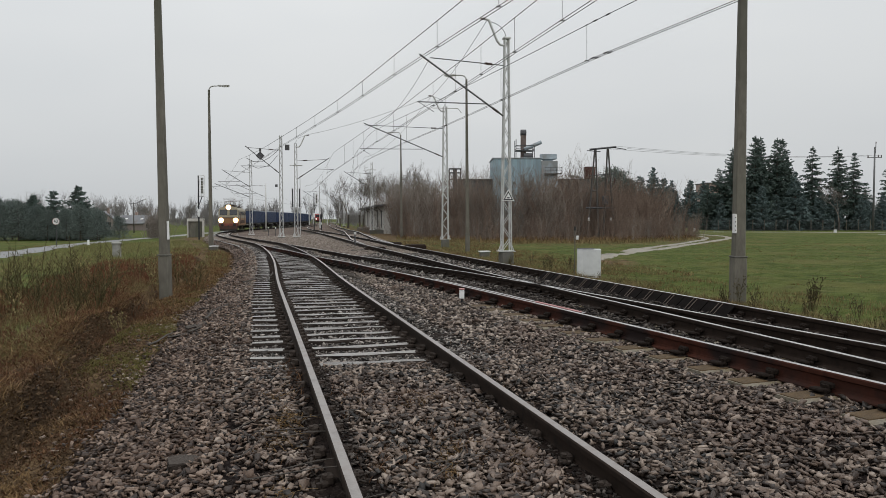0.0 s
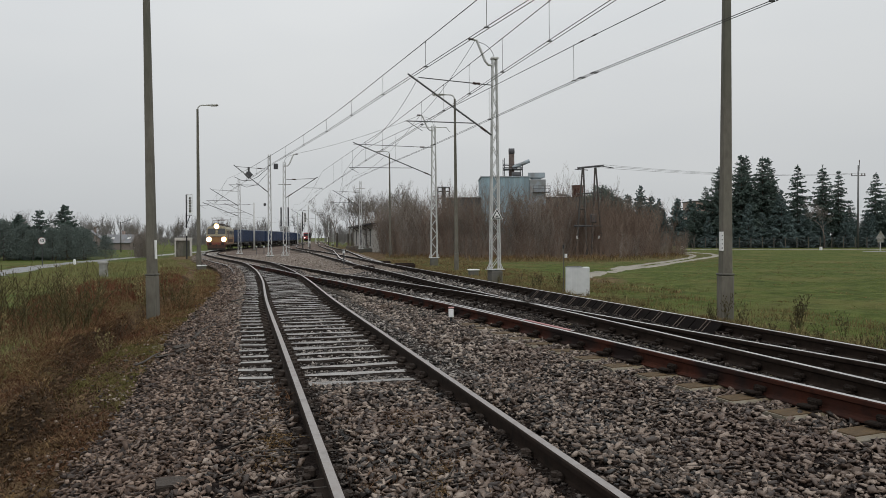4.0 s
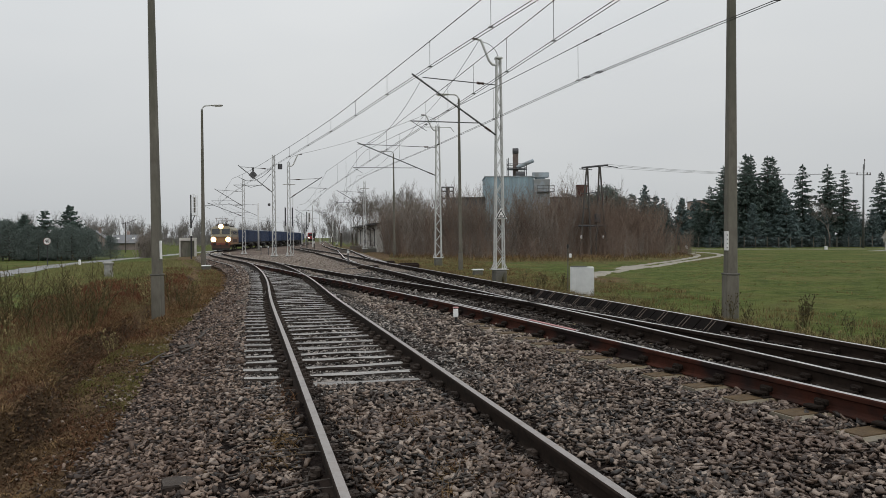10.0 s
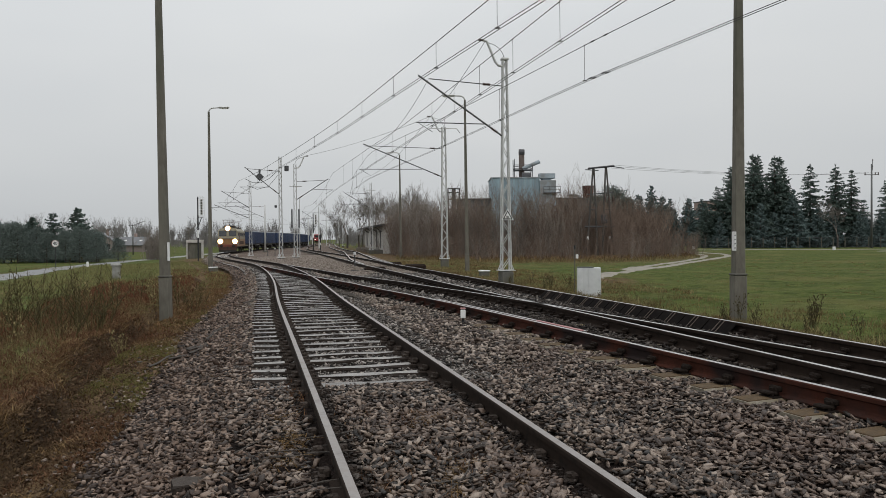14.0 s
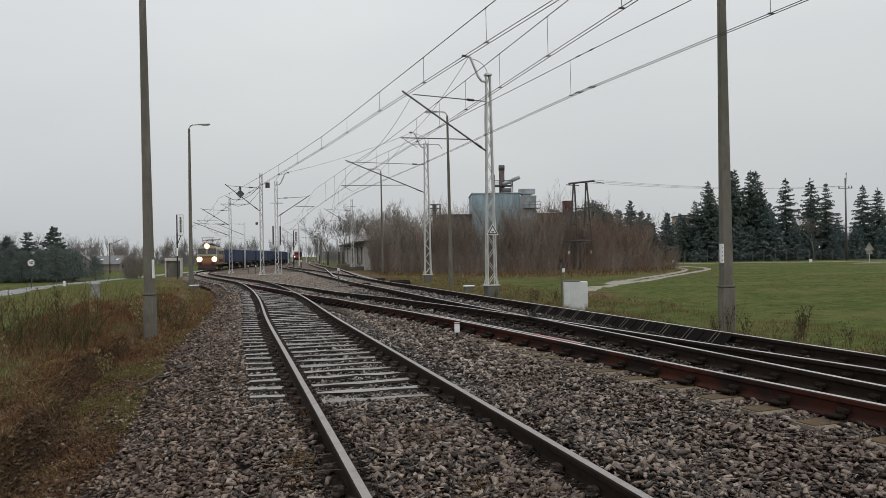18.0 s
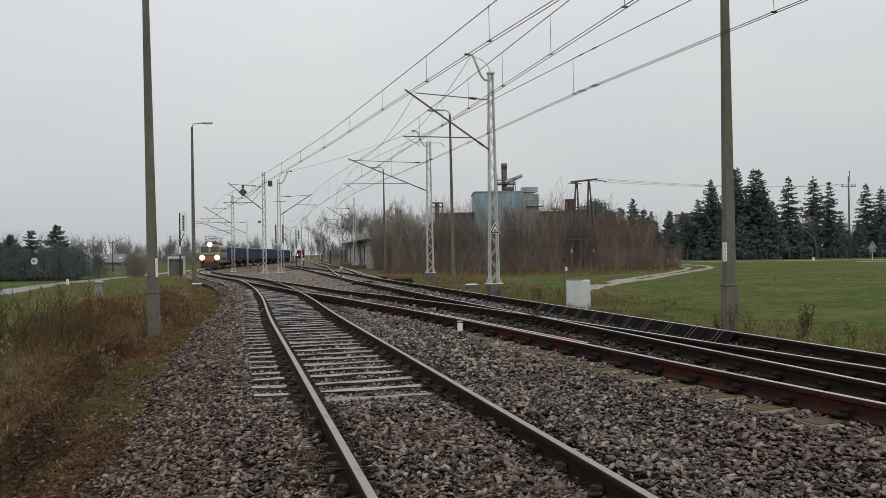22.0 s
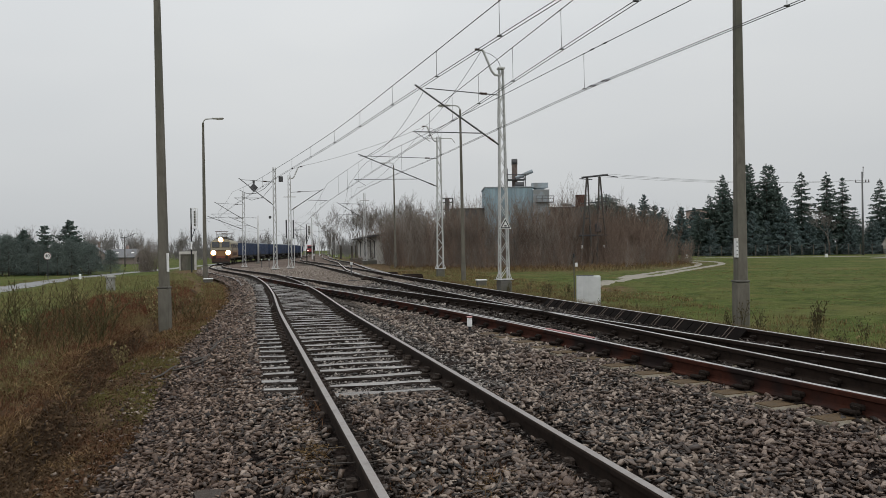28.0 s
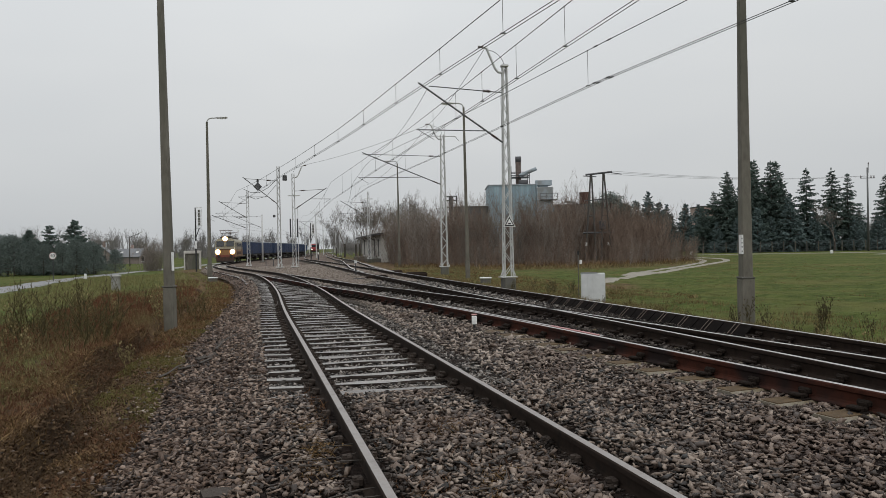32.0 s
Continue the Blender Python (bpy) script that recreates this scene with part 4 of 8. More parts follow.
# section insulators in the side track's wires
for gap_z in (0.0, 0.95):
    for s_off in ((-0.05, 0.05) if gap_z == 0 else (0.0,)):
        for at_y in (18.5, 19.1):
            pts = [(float(side_wire_x(y)) + s_off, y, 5.40 + float(c_z(y)) + gap_z) for y in np.linspace(at_y, at_y + 0.22, 4)]
            part("section_insulator", Mesh().tube(pts, [0.012, 0.022, 0.022, 0.012], 8), DARK_STEEL, side_line)
feeder = thing("feeder_wire", "single feeder wire strung between mast heads", "overhead wire")
fe = [(1.62, 31.1, 9.65), (-1.15, 51.0, 9.8), (-10.9, 96, 9.4), (-25.5, 172, 9.0)]
pts = []
for (x0, y0, z0), (x1, y1, z1) in zip(fe, fe[1:]):
    for k in range(10):
        t = k / 10
        pts.append((x0 + (x1 - x0) * t, y0 + (y1 - y0) * t, z0 + (z1 - z0) * t - 0.9 * 4 * t * (1 - t) * ((y1 - y0) / 45) ** 1.5))
wire(feeder, pts + [fe[-1]], 0.011)
wire(feeder, [(-12.2 + 11.05 * k / 8, 63.6 - 12.6 * k / 8, 8.62 + 1.2 * k / 8 - 1.0 * (k / 8) * (1 - k / 8)) for k in range(9)], 0.011)
stay = thing("stay_wire", "slanting stay wires between cantilever and far masts", "overhead wire")
for k0, k1, sag in (((-0.78, 31.0, 8.05), (-5.75, 51.0, 7.85), 0.9),):
    wire(stay, [tuple(p + (q - p) * k / 12 - (0 if n < 2 else sag * 4 * (k / 12) * (1 - k / 12)) for n, (p, q) in enumerate(zip(k0, k1))) for k in range(13)], 0.010)


# ---- concrete lamp poles ----
def lamp_pole(x, y, top, lean, arm, label, plate=0, fat=1.0, lamp=True):
    """A tapered concrete pole with a collar and, where seen, a street-lamp head. arm: reach to the right (negative: left)."""
    z = float(ground_z(x, y)) - 0.25
    m = thing("lamp_pole", label, "lamp post", pose(x, y, z, 0, lean, 0), "lamp posts")
    h = top - z
    part("stem", Mesh().box((0, 0, 0.67), (0.32 * fat, 0.32 * fat, 1.34), 0.03), POLE, m, "square concrete foot")
    part("collar", Mesh().box((0, 0, 1.36), (0.335 * fat, 0.335 * fat, 0.045), 0.012), FOUNDATION, m)
    part("shaft", tapered(0.265 * fat, 0.135 * fat, 1.34, h), POLE, m, "tapered concrete shaft")
    if lamp:
        s = 1 if arm > 0 else -1
        pts = [(0, 0, h - 0.6), (0, 0, h - 0.05)] + [(s * 0.3 * (1 - math.cos(a)), 0, h - 0.05 + 0.3 * math.sin(a)) for a in np.linspace(0.2, math.pi / 2, 6)]
        pts.append((s * 0.75, 0, h + 0.27))
        part("lamp_arm", Mesh().tube(pts, 0.045, 8), GALV, m)
        head = Mesh().box((s * (abs(arm) - 0.35), 0, h + 0.27), (0.75, 0.26, 0.10), 0.04)
        part("lamp_head", head, GALV, m, "grey street-lamp head")
        part("lens", Mesh().box((s * (abs(arm) - 0.28), 0, h + 0.205), (0.42, 0.18, 0.05), 0.02), WHITE_PAINT, m)
    if plate:
        b = part("number_plate", Mesh().box((plate * 0.14, -0.10, 1.98 if plate > 0 else 2.16), (0.05, 0.16 if plate < 0 else 0.05, 0.46), 0.006), WHITE_PAINT, m, "narrow white plate")
        for k in range(4 if plate < 0 else 0):
            part("bar", Mesh().box((plate * 0.15, -0.183, 2.00 + k * 0.1), (0.022, 0.004, 0.03)), BLACK, b)
    return m


def tapered(w0, w1, z0, z1, n=10):
    """A square shaft with cut corners that narrows upwards."""
    m = Mesh()
    for i in range(n + 1):
        t = i / n
        w, c = (w0 + (w1 - w0) * t) / 2, 0.22 * (w0 + (w1 - w0) * t) / 2
        z = z0 + (z1 - z0) * t
        for x, y in ((-w + c, -w), (w - c, -w), (w, -w + c), (w, w - c), (w - c, w), (-w + c, w), (-w, w - c), (-w, -w + c)):
            m.v.append((x, y, z))
    for i in range(n):
        for k in range(8):
            k2 = (k + 1) % 8
            m.f.append((i * 8 + k, i * 8 + k2, (i + 1) * 8 + k2, (i + 1) * 8 + k))
    m.f += [tuple(range(7, -1, -1)), tuple(n * 8 + k for k in range(8))]
    return m


lamp_pole(-7.10, 18.4, 9.6, -0.62, 1.3, "tapered grey concrete pole in the dry verge", 1, 0.82)
lamp_pole(7.0, 17.75, 9.6, 0.1, -1.3, "tapered grey concrete pole at the meadow's edge", -1)
lamp_pole(-15.85, 49.0, 9.95, 0.0, 1.35, "grey concrete lamp post with arm beside the track", 0, 0.85)
lamp_pole(1.16, 43.5, 9.55, -0.4, -1.3, "grey concrete lamp post behind the tracks", 0, 0.85)
lamp_pole(-4.75, 75.0, 9.9, -0.3, -1.3, "distant grey concrete lamp post", 0, 0.85)

# ---- small lineside things ----
cab_m = pose(4.85, 25.3, -0.71, 0, 0, -8)
cabinet = thing("switch_cabinet", "light grey sheet-metal lineside cabinet with two doors", "cabinet", cab_m)
part("body", Mesh().box((0, 0, 0.53), (0.80, 0.42, 1.06), 0.012), CABINET, cabinet)
part("lid", Mesh().box((-0.12, 0, 1.072), (0.56, 0.45, 0.02), 0.006), DARK_STEEL, cabinet, "dark sheet lid")
part("plinth", Mesh().box((0, 0, 0.02), (0.84, 0.46, 0.10), 0.01), FOUNDATION, cabinet)
for x, w in ((-0.297, 0.19), (-0.111, 0.17), (0.189, 0.42)):
    d = part("door", Mesh().box((x, -0.214, 0.61), (w, 0.010, 0.87), 0.004), CABINET, cabinet)
    part("lock", Mesh().box((x + w * 0.38, -0.220, 0.62), (0.012, 0.008, 0.03), 0.003), GALV, d)
part("cable_duct", Mesh().box((-0.1, -0.222, 0.13), (0.5, 0.012, 0.02), 0.004), DARK_STEEL, cabinet)
post = thing("marker_post", "thin white post with dark cap beside the cabinet", "post", pose(4.42, 25.6, -0.62))
part("stem", Mesh().tube([(0, 0, 0), (0, 0, 1.65)], 0.018, 8), FOUNDATION, post)
part("cap", Mesh().tube([(0, 0, 1.6), (0, 0, 1.74)], 0.032, 8), BLACK, post)
part("tag", Mesh().box((0.08, -0.02, 1.35), (0.09, 0.03, 0.14), 0.01), WHITE_PAINT, post)

mk_z = float(bed_z(np.array(0.24), np.array(12.45)))
fouling = thing("fouling_marker", "small white block on a dark post in the ballast", "track marker", pose(0.24, 12.45, mk_z - 0.16))
part("post", Mesh().tube([(0, 0, 0), (0, 0, 0.30)], 0.022, 6), BLACK, fouling)
part("block", Mesh().box((0, 0, 0.335), (0.085, 0.085, 0.14), 0.008), WHITE_PAINT, fouling)
part("top", Mesh().box((0, 0, 0.428), (0.095, 0.095, 0.018), 0.006), PINK, fouling)

# check rail at the crossing, with a faded red end, and the ribbed panels beside the last rail
part("check_rail", rail_mesh("check_rail", B_X, b_z, 10.1, 15.6, -0.7535 + 0.145, RAIL_TOP, RAIL_SIDE, 0.012, (8,)), None, track_b, "check rail beside the running rail")
u, r = heading(B_X, 10.75)
e = part("check_rail_end", Mesh().box((0, 0, 0), (0.05, 1.3, 0.02), 0.006), PINK, track_b, "faded red end of the check rail")
e.matrix_world = Matrix(((r.x, u.x, 0, float(B_X(10.75)) + r.x * -0.6385), (r.y, u.y, 0, 10.75 + r.y * -0.6385), (0, 0, 1, 0.147 - 0.010), (0, 0, 0, 1)))
for k in range(11):
    y = 10.72 + k * 0.62
    u, r = heading(C_X, y)
    m = Matrix(((r.x, u.x, 0, float(C_X(y)) + r.x * 0.60), (r.y, u.y, 0, y + r.y * 0.60), (0, 0, 1, float(c_z(y)) - 0.095), (0, 0, 0, 1)))
    p = part("panel", Mesh().box((0, 0, 0), (0.235, 0.615, 0.02), 0.004, pose(0, 0, 0, 0, -43, 0).to_3x3()), TAR, track_c, "black sloping panel against the rail")
    p.matrix_world = m
    for s in (-0.045, 0.045):
        q = part("rib", Mesh().box((-0.012, s, 0.014), (0.235, 0.011, 0.012), 0.003, pose(0, 0, 0, 0, -43, 0).to_3x3()), RIB, p)

# point machine and its covers at the far points
for x, y, w in ((-3.3, 33.2, 0.95), (-1.6, 36.0, 1.0), (-2.9, 39.5, 0.8)):
    u, r = heading(C_X, y)
    pm = thing("point_machine", "grey metal point-machine housing between the rails", "point machine", frame_at(x, y, 0.0, C_X), "point machines")
    part("housing", Mesh().box((0, 0, 0.0), (w, 0.5, 0.2), 0.04), RAIL_SIDE_DARK, pm)
    part("lid", Mesh().box((0, 0, 0.115), (w * 0.9, 0.44, 0.04), 0.02), RAIL_SIDE_DARK, pm)
    part("rod", Mesh().tube([(-w / 2, 0.1, 0.0), (-w / 2 - 0.6, 0.1, -0.02)], 0.02, 6), DARK_STEEL, pm)
for x, y in ((1.9, 38.2), (-14.9, 46.6)):
    z = float(ground_z(x, y))
    b = thing("cable_box", "small white concrete cable box in the grass", "cable box", pose(x, y, z + 0.02, 0, 0, 12), "cable boxes")
    part("body", Mesh().box((0, 0, 0.14), (0.5, 0.3, 0.3), 0.03), FOUNDATION, b)
    part("lid", Mesh().box((0, 0, 0.31), (0.58, 0.36, 0.06), 0.02), WHITE_PAINT, b)


def colour_light(x, y, top, label, lit=None, cage=True):
    z = float(ground_z(x, y))
    s = thing("railway_signal", label, "railway signal", pose(x, y, z), "railway signals")
    h = top - z
    for k in range(6):
        a, b = h * 0.72 * k / 6, h * 0.72 * (k + 1) / 6
        part("mast_band", Mesh().tube([(0, 0, a), (0, 0, b)], 0.085, 8), (WHITE_PAINT if k == 3 else BLACK), s)
    part("mast_head", Mesh().tube([(0, 0, h * 0.72), (0, 0, h)], 0.07, 8), BLACK, s)
    if cage:
        part("bracket", Mesh().tube([(0, 0, h * 0.52), (0.42, 0, h * 0.68)], 0.05, 6).tube([(0, 0, h * 0.68), (0.62, 0, h * 0.68)], 0.05, 6), DARK_STEEL, s)
        part("light_unit", Mesh().box((0.42, 0.05, h * 0.84), (0.24, 0.14, h * 0.24), 0.04), FOUNDATION, s)
        c = Mesh()
        for cx in (0.22, 0.62):
            for cy in (-0.3, 0.3):
                c.tube([(cx, cy, h * 0.68), (cx, cy, h)], 0.025, 4)
        for k in range(9):
            zz = h * 0.68 + h * 0.32 * k / 8
            c.tube([(0.22, -0.3, zz), (0.62, -0.3, zz), (0.62, 0.3, zz), (0.22, 0.3, zz), (0.22, -0.3, zz)], 0.02, 4)
        part("maintenance_cage", c, WHITE_PAINT, s, "white tubular cage")
    else:
        part("light_box", Mesh().box((0.0, -0.12, h * 0.80), (0.36, 0.2, 0.8), 0.05), BLACK, s)
    if lit:
        part("lamp", Mesh().tube([(0, -0.23, lit - z), (0, -0.26, lit - z)], 0.17, 12), RED_LIGHT, s, "glowing red light")
    return s


RED_LIGHT = glow("red_signal_light", (1.0, 0.06, 0.10), 6.0)
WHITE_LIGHT = glow("white_signal_light", (1.0, 0.97, 0.9), 2.5)
colour_light(-27.7, 81.5, 6.2, "tall railway signal with white cage beside the track")
colour_light(-21.9, 120, 5.6, "distant railway signal with white cage between the tracks")
colour_light(-20.9, 121, 2.3, "low railway signal between the tracks", None, False)
# small lineside posts between the far tracks
for x, y, h in ((-4.75, 37.5, 0.75), (-17.4, 74.0, 0.9), (-19.6, 80.0, 0.9)):
    z = float(bed_z(np.array(x), np.array(y)))
    p = thing("lineside_post", "short dark post with a pale cap beside the rails", "post", pose(x, y, z - 0.05), "lineside posts")
    part("stem", Mesh().tube([(0, 0, 0), (0, 0, h)], 0.035, 6), DARK_STEEL, p)
    part("cap", Mesh().box((0, 0, h), (0.12, 0.08, 0.14), 0.01), CABINET, p)
# ---- the waiting goods train ----
LOCO_ORANGE = surface("locomotive_orange", [(0.19, 0.095, 0.04), (0.27, 0.14, 0.055)], scale=2, rough=0.5, bump=0.05, second=(0.20, 0.11, 0.05), second_scale=0.8, second_at=(0.5, 0.7))
LOCO_BEIGE = surface("locomotive_beige", [(0.20, 0.175, 0.12), (0.27, 0.235, 0.16)], scale=2, rough=0.5, bump=0.05, second=(0.20, 0.18, 0.13), second_scale=0.9, second_at=(0.5, 0.7))
LOCO_BROWN = surface("locomotive_brown", [(0.055, 0.030, 0.022), (0.09, 0.05, 0.035)], scale=3, rough=0.7, bump=0.1)
LOCO_RED = surface("locomotive_dull_red", [(0.13, 0.038, 0.025), (0.19, 0.06, 0.04)], scale=3, rough=0.7, bump=0.1)
LOCO_ROOF = surface("locomotive_roof", [(0.06, 0.058, 0.055), (0.10, 0.095, 0.09)], scale=3, rough=0.7, bump=0.1)
GLASS_DARK = surface("dark_window_glass", [(0.012, 0.014, 0.016), (0.02, 0.022, 0.025)], scale=1, rough=0.08, bump=0.0, spec=0.6)
HEADLIGHT = glow("headlight_lens", (1.0, 0.86, 0.58), 16.0)
# amber rings round the lenses: the lamps' halo built as glowing discs
HALO = glow("headlight_halo", (1.0, 0.55, 0.18), 1.1)
WAGON_BLUE = surface("wagon_blue", [(0.022, 0.036, 0.078), (0.036, 0.056, 0.11)], scale=1.5, rough=0.6, bump=0.08, second=(0.035, 0.032, 0.035), second_scale=0.6, second_at=(0.52, 0.72), per_object=0.3)
WAGON_RIM = surface("wagon_rim", [(0.22, 0.24, 0.27), (0.32, 0.34, 0.37)], scale=3, rough=0.6, bump=0.1)
COAL = surface("coal_load", [(0.02, 0.02, 0.021), (0.05, 0.05, 0.05)], scale=9, rough=0.8, bump=1.0, bump_scale=12, depth=0.05)
BOGIE = surface("bogie_iron", [(0.018, 0.016, 0.015), (0.04, 0.034, 0.03)], scale=5, rough=0.8, bump=0.2)
RED_TRAIN = surface("train_red", [(0.24, 0.03, 0.032), (0.32, 0.05, 0.05)], scale=2, rough=0.4, bump=0.0)


def along(fx, fz, y, turn=0.0):
    """A pose on the rails of a track: y axis along it."""
    u, r = heading(fx, y)
    return Matrix(((r.x, u.x, 0, float(fx(y))), (r.y, u.y, 0, y), (0, 0, 1, float(fz(y))), (0, 0, 0, 1)))


def bogie(parent, y, wheels=(-0.9, 0.9), radius=0.46):
    b = part("bogie", Mesh().box((-1.02, y, 0.62), (0.14, 3.0, 0.34), 0.05).box((1.02, y, 0.62), (0.14, 3.0, 0.34), 0.05).box((0, y, 0.66), (2.0, 0.5, 0.3), 0.04), BOGIE, parent)
    for w in wheels:
        s = Mesh()
        for x in (-0.75, 0.75):
            s.tube([(x - 0.065, y + w, radius), (x + 0.065, y + w, radius)], radius, 18)
        s.tube([(-0.95, y + w, radius), (0.95, y + w, radius)], 0.09, 8)
        part("wheelset", s, BOGIE, b)


def buffers(parent, y, d):
    for x in (-0.875, 0.875):
        b = Mesh().tube([(x, y, 1.05), (x, y + d * 0.35, 1.05)], 0.10, 10).tube([(x, y + d * 0.35, 1.05), (x, y + d * 0.42, 1.05)], 0.23, 14)
        part("buffer", b, BOGIE, parent)


def section(m, y, rows):
    m.v.extend((x, y, z) for x, z in rows)


def locomotive(pose_m):
    t = thing("electric_locomotive", "orange and beige electric locomotive with lit headlights", "locomotive", pose_m)
    L = 18.2
    lower = [(-1.48, 0.95), (1.48, 0.95), (1.5, 2.05), (-1.5, 2.05)]
    upper = [(-1.5, 2.05), (1.5, 2.05), (1.46, 3.25), (1.15, 3.62), (0.55, 3.80), (-0.55, 3.80), (-1.15, 3.62), (-1.46, 3.25)]
    for name, rows, mat, rake in (("lower_body", lower, LOCO_ORANGE, (0.0, 0.0)), ("upper_body", upper, LOCO_BEIGE, (0.0, 0.45))):
        m = Mesh()
        z0, z1 = min(z for _, z in rows), max(z for _, z in rows)
        for y, s in ((0.0, 1), (0.55, 1), (L - 0.55, 1), (L, 1)):
            for x, z in rows:
                t_r = (z - z0) / (z1 - z0)
                back = (rake[0] + (rake[1] - rake[0]) * t_r) * (1 if y < 0.5 else -1 if y > L - 0.5 else 0)
                nose = 0.94 if y in (0.0, L) else 1.0
                m.v.append((x * nose, y + back, z))
        n = len(rows)
        for i in range(3):
            for k in range(n):
                k2 = (k + 1) % n
                m.f.append((i * n + k, i * n + k2, (i + 1) * n + k2, (i + 1) * n + k))
        m.f += [tuple(range(n - 1, -1, -1)), tuple(3 * n + k for k in range(n))]
        part(name, m, mat, t)
    part("roof", Mesh().box((0, L / 2, 3.86), (1.7, L - 3.2, 0.16), 0.05), LOCO_ROOF, t)
    part("band", Mesh().box((0, -0.015, 2.10), (2.72, 0.04, 0.12), 0.01), LOCO_BROWN, t)
    part("buffer_beam", Mesh().box((0, -0.03, 1.08), (2.75, 0.12, 0.36), 0.03), LOCO_RED, t, "dull red-brown buffer beam")
    part("coupling", Mesh().tube([(0, -0.1, 1.0), (0, -0.35, 0.95), (0, -0.38, 0.6)], 0.05, 6), BOGIE, t)
    part("centre_pillar", Mesh().box((0, 0.12, 2.92), (0.16, 0.08, 0.95), 0.02, pose(0, 0, 0, -14, 0, 0).to_3x3()), LOCO_BEIGE, t)
    for y in (0.9, 17.2):
        part("horn", Mesh().tube([(0.45, y, 3.95), (0.45, y - 0.4, 3.98)], [0.03, 0.08], 8), LOCO_ROOF, t)
    part("front_apron", Mesh().box((0, 0.05, 0.62), (2.6, 0.2, 0.72), 0.06), LOCO_BROWN, t)
    part("underframe", Mesh().box((0, L / 2, 0.86), (2.7, L - 0.8, 0.24), 0.04), BOGIE, t)
    part("plough", Mesh().prism([(-1.25, -0.1), (0, -0.45), (1.25, -0.1)], 0.16, 0.42), BOGIE, t)
    for x in (-0.72, 0.72):
        w = part("windscreen", Mesh().box((x, 0.19, 2.92), (1.08, 0.05, 0.84), 0.03, pose(0, 0, 0, -14, 0, 0).to_3x3()), GLASS_DARK, t, "dark windscreen")
        part("wiper", Mesh().tube([(x, 0.19, 2.56), (x + 0.25, 0.22, 2.9)], 0.012, 4), BLACK, w)
    # lens discs drawn wide for their glare, with an added halo ring behind
    for x in (-1.05, 1.05):
        h = part("headlight_housing", Mesh().tube([(x, 0.1, 1.72), (x, -0.10, 1.72)], [0.38, 0.43], 18), LOCO_ORANGE, t)
        part("halo_ring", Mesh().tube([(x, -0.10, 1.72), (x, -0.115, 1.72)], 0.40, 18), HALO, h, "glowing amber ring for the headlight's halo")
        part("headlight", Mesh().tube([(x, -0.115, 1.72), (x, -0.145, 1.72)], 0.32, 18), HEADLIGHT, h, "glowing warm white headlight")
    h = part("headlight_housing", Mesh().tube([(0, 0.6, 3.66), (0, 0.24, 3.66)], [0.3, 0.34], 18), LOCO_BEIGE, t)
    part("halo_ring", Mesh().tube([(0, 0.24, 3.66), (0, 0.22, 3.66)], 0.39, 18), HALO, h, "glowing amber ring for the headlight's halo")
    part("headlight", Mesh().tube([(0, 0.22, 3.66), (0, 0.19, 3.66)], 0.31, 18), HEADLIGHT, h, "glowing warm white headlight")
    for s in (-1, 1):
        for k, y in enumerate((1.2, 3.4, 5.2, 7.0, 8.8, 10.6, 12.4, 14.2, 16.6)):
            if k in (1, 7):
                part("side_door", Mesh().box((s * 1.5, y, 2.1), (0.03, 0.75, 1.9), 0.01), LOCO_BROWN, t)
            else:
                part("side_window", Mesh().box((s * 1.475, y, 2.75), (0.04, 0.95, 0.55), 0.02), GLASS_DARK, t)
        for k in range(8):
            part("grille", Mesh().box((s * 1.495, 4.6 + k * 1.15, 1.5), (0.03, 0.85, 0.5), 0.01), LOCO_BROWN, t)
        part("handrail", Mesh().tube([(s * 1.36, -0.06, 1.2), (s * 1.36, -0.06, 2.4)], 0.02, 5), WHITE_PAINT, t)
    for y in (1.6, 4.4, 13.4):
        p = Mesh()
        for x in (-0.7, 0.7):
            p.tube([(x, y + 0.9, 4.05), (x, y - 0.4, 4.55), (x * 1.1, y + 0.7, 4.95 if y < 2 or y > 10 else 4.6)], 0.03, 5)
        p.tube([(-0.95, y + 0.7, 4.95 if y < 2 or y > 10 else 4.6), (0.95, y + 0.7, 4.95 if y < 2 or y > 10 else 4.6)], 0.04, 5)
        p.box((0, y + 0.4, 4.0), (1.5, 1.4, 0.06), 0.02)
        part("pantograph", p, LOCO_BROWN, t)
    for y in (6.5, 8.0, 9.5, 11.2):
        part("roof_box", Mesh().box((0, y, 4.05), (0.9, 0.8, 0.3), 0.05), LOCO_ROOF, t)
    buffers(t, 0.05, -1)
    bogie(t, 4.0, (-1.2, 0, 1.2), 0.62)
    bogie(t, L - 4.0, (-1.2, 0, 1.2), 0.62)
    return t


locomotive(along(A_X, main_z, 109.5))


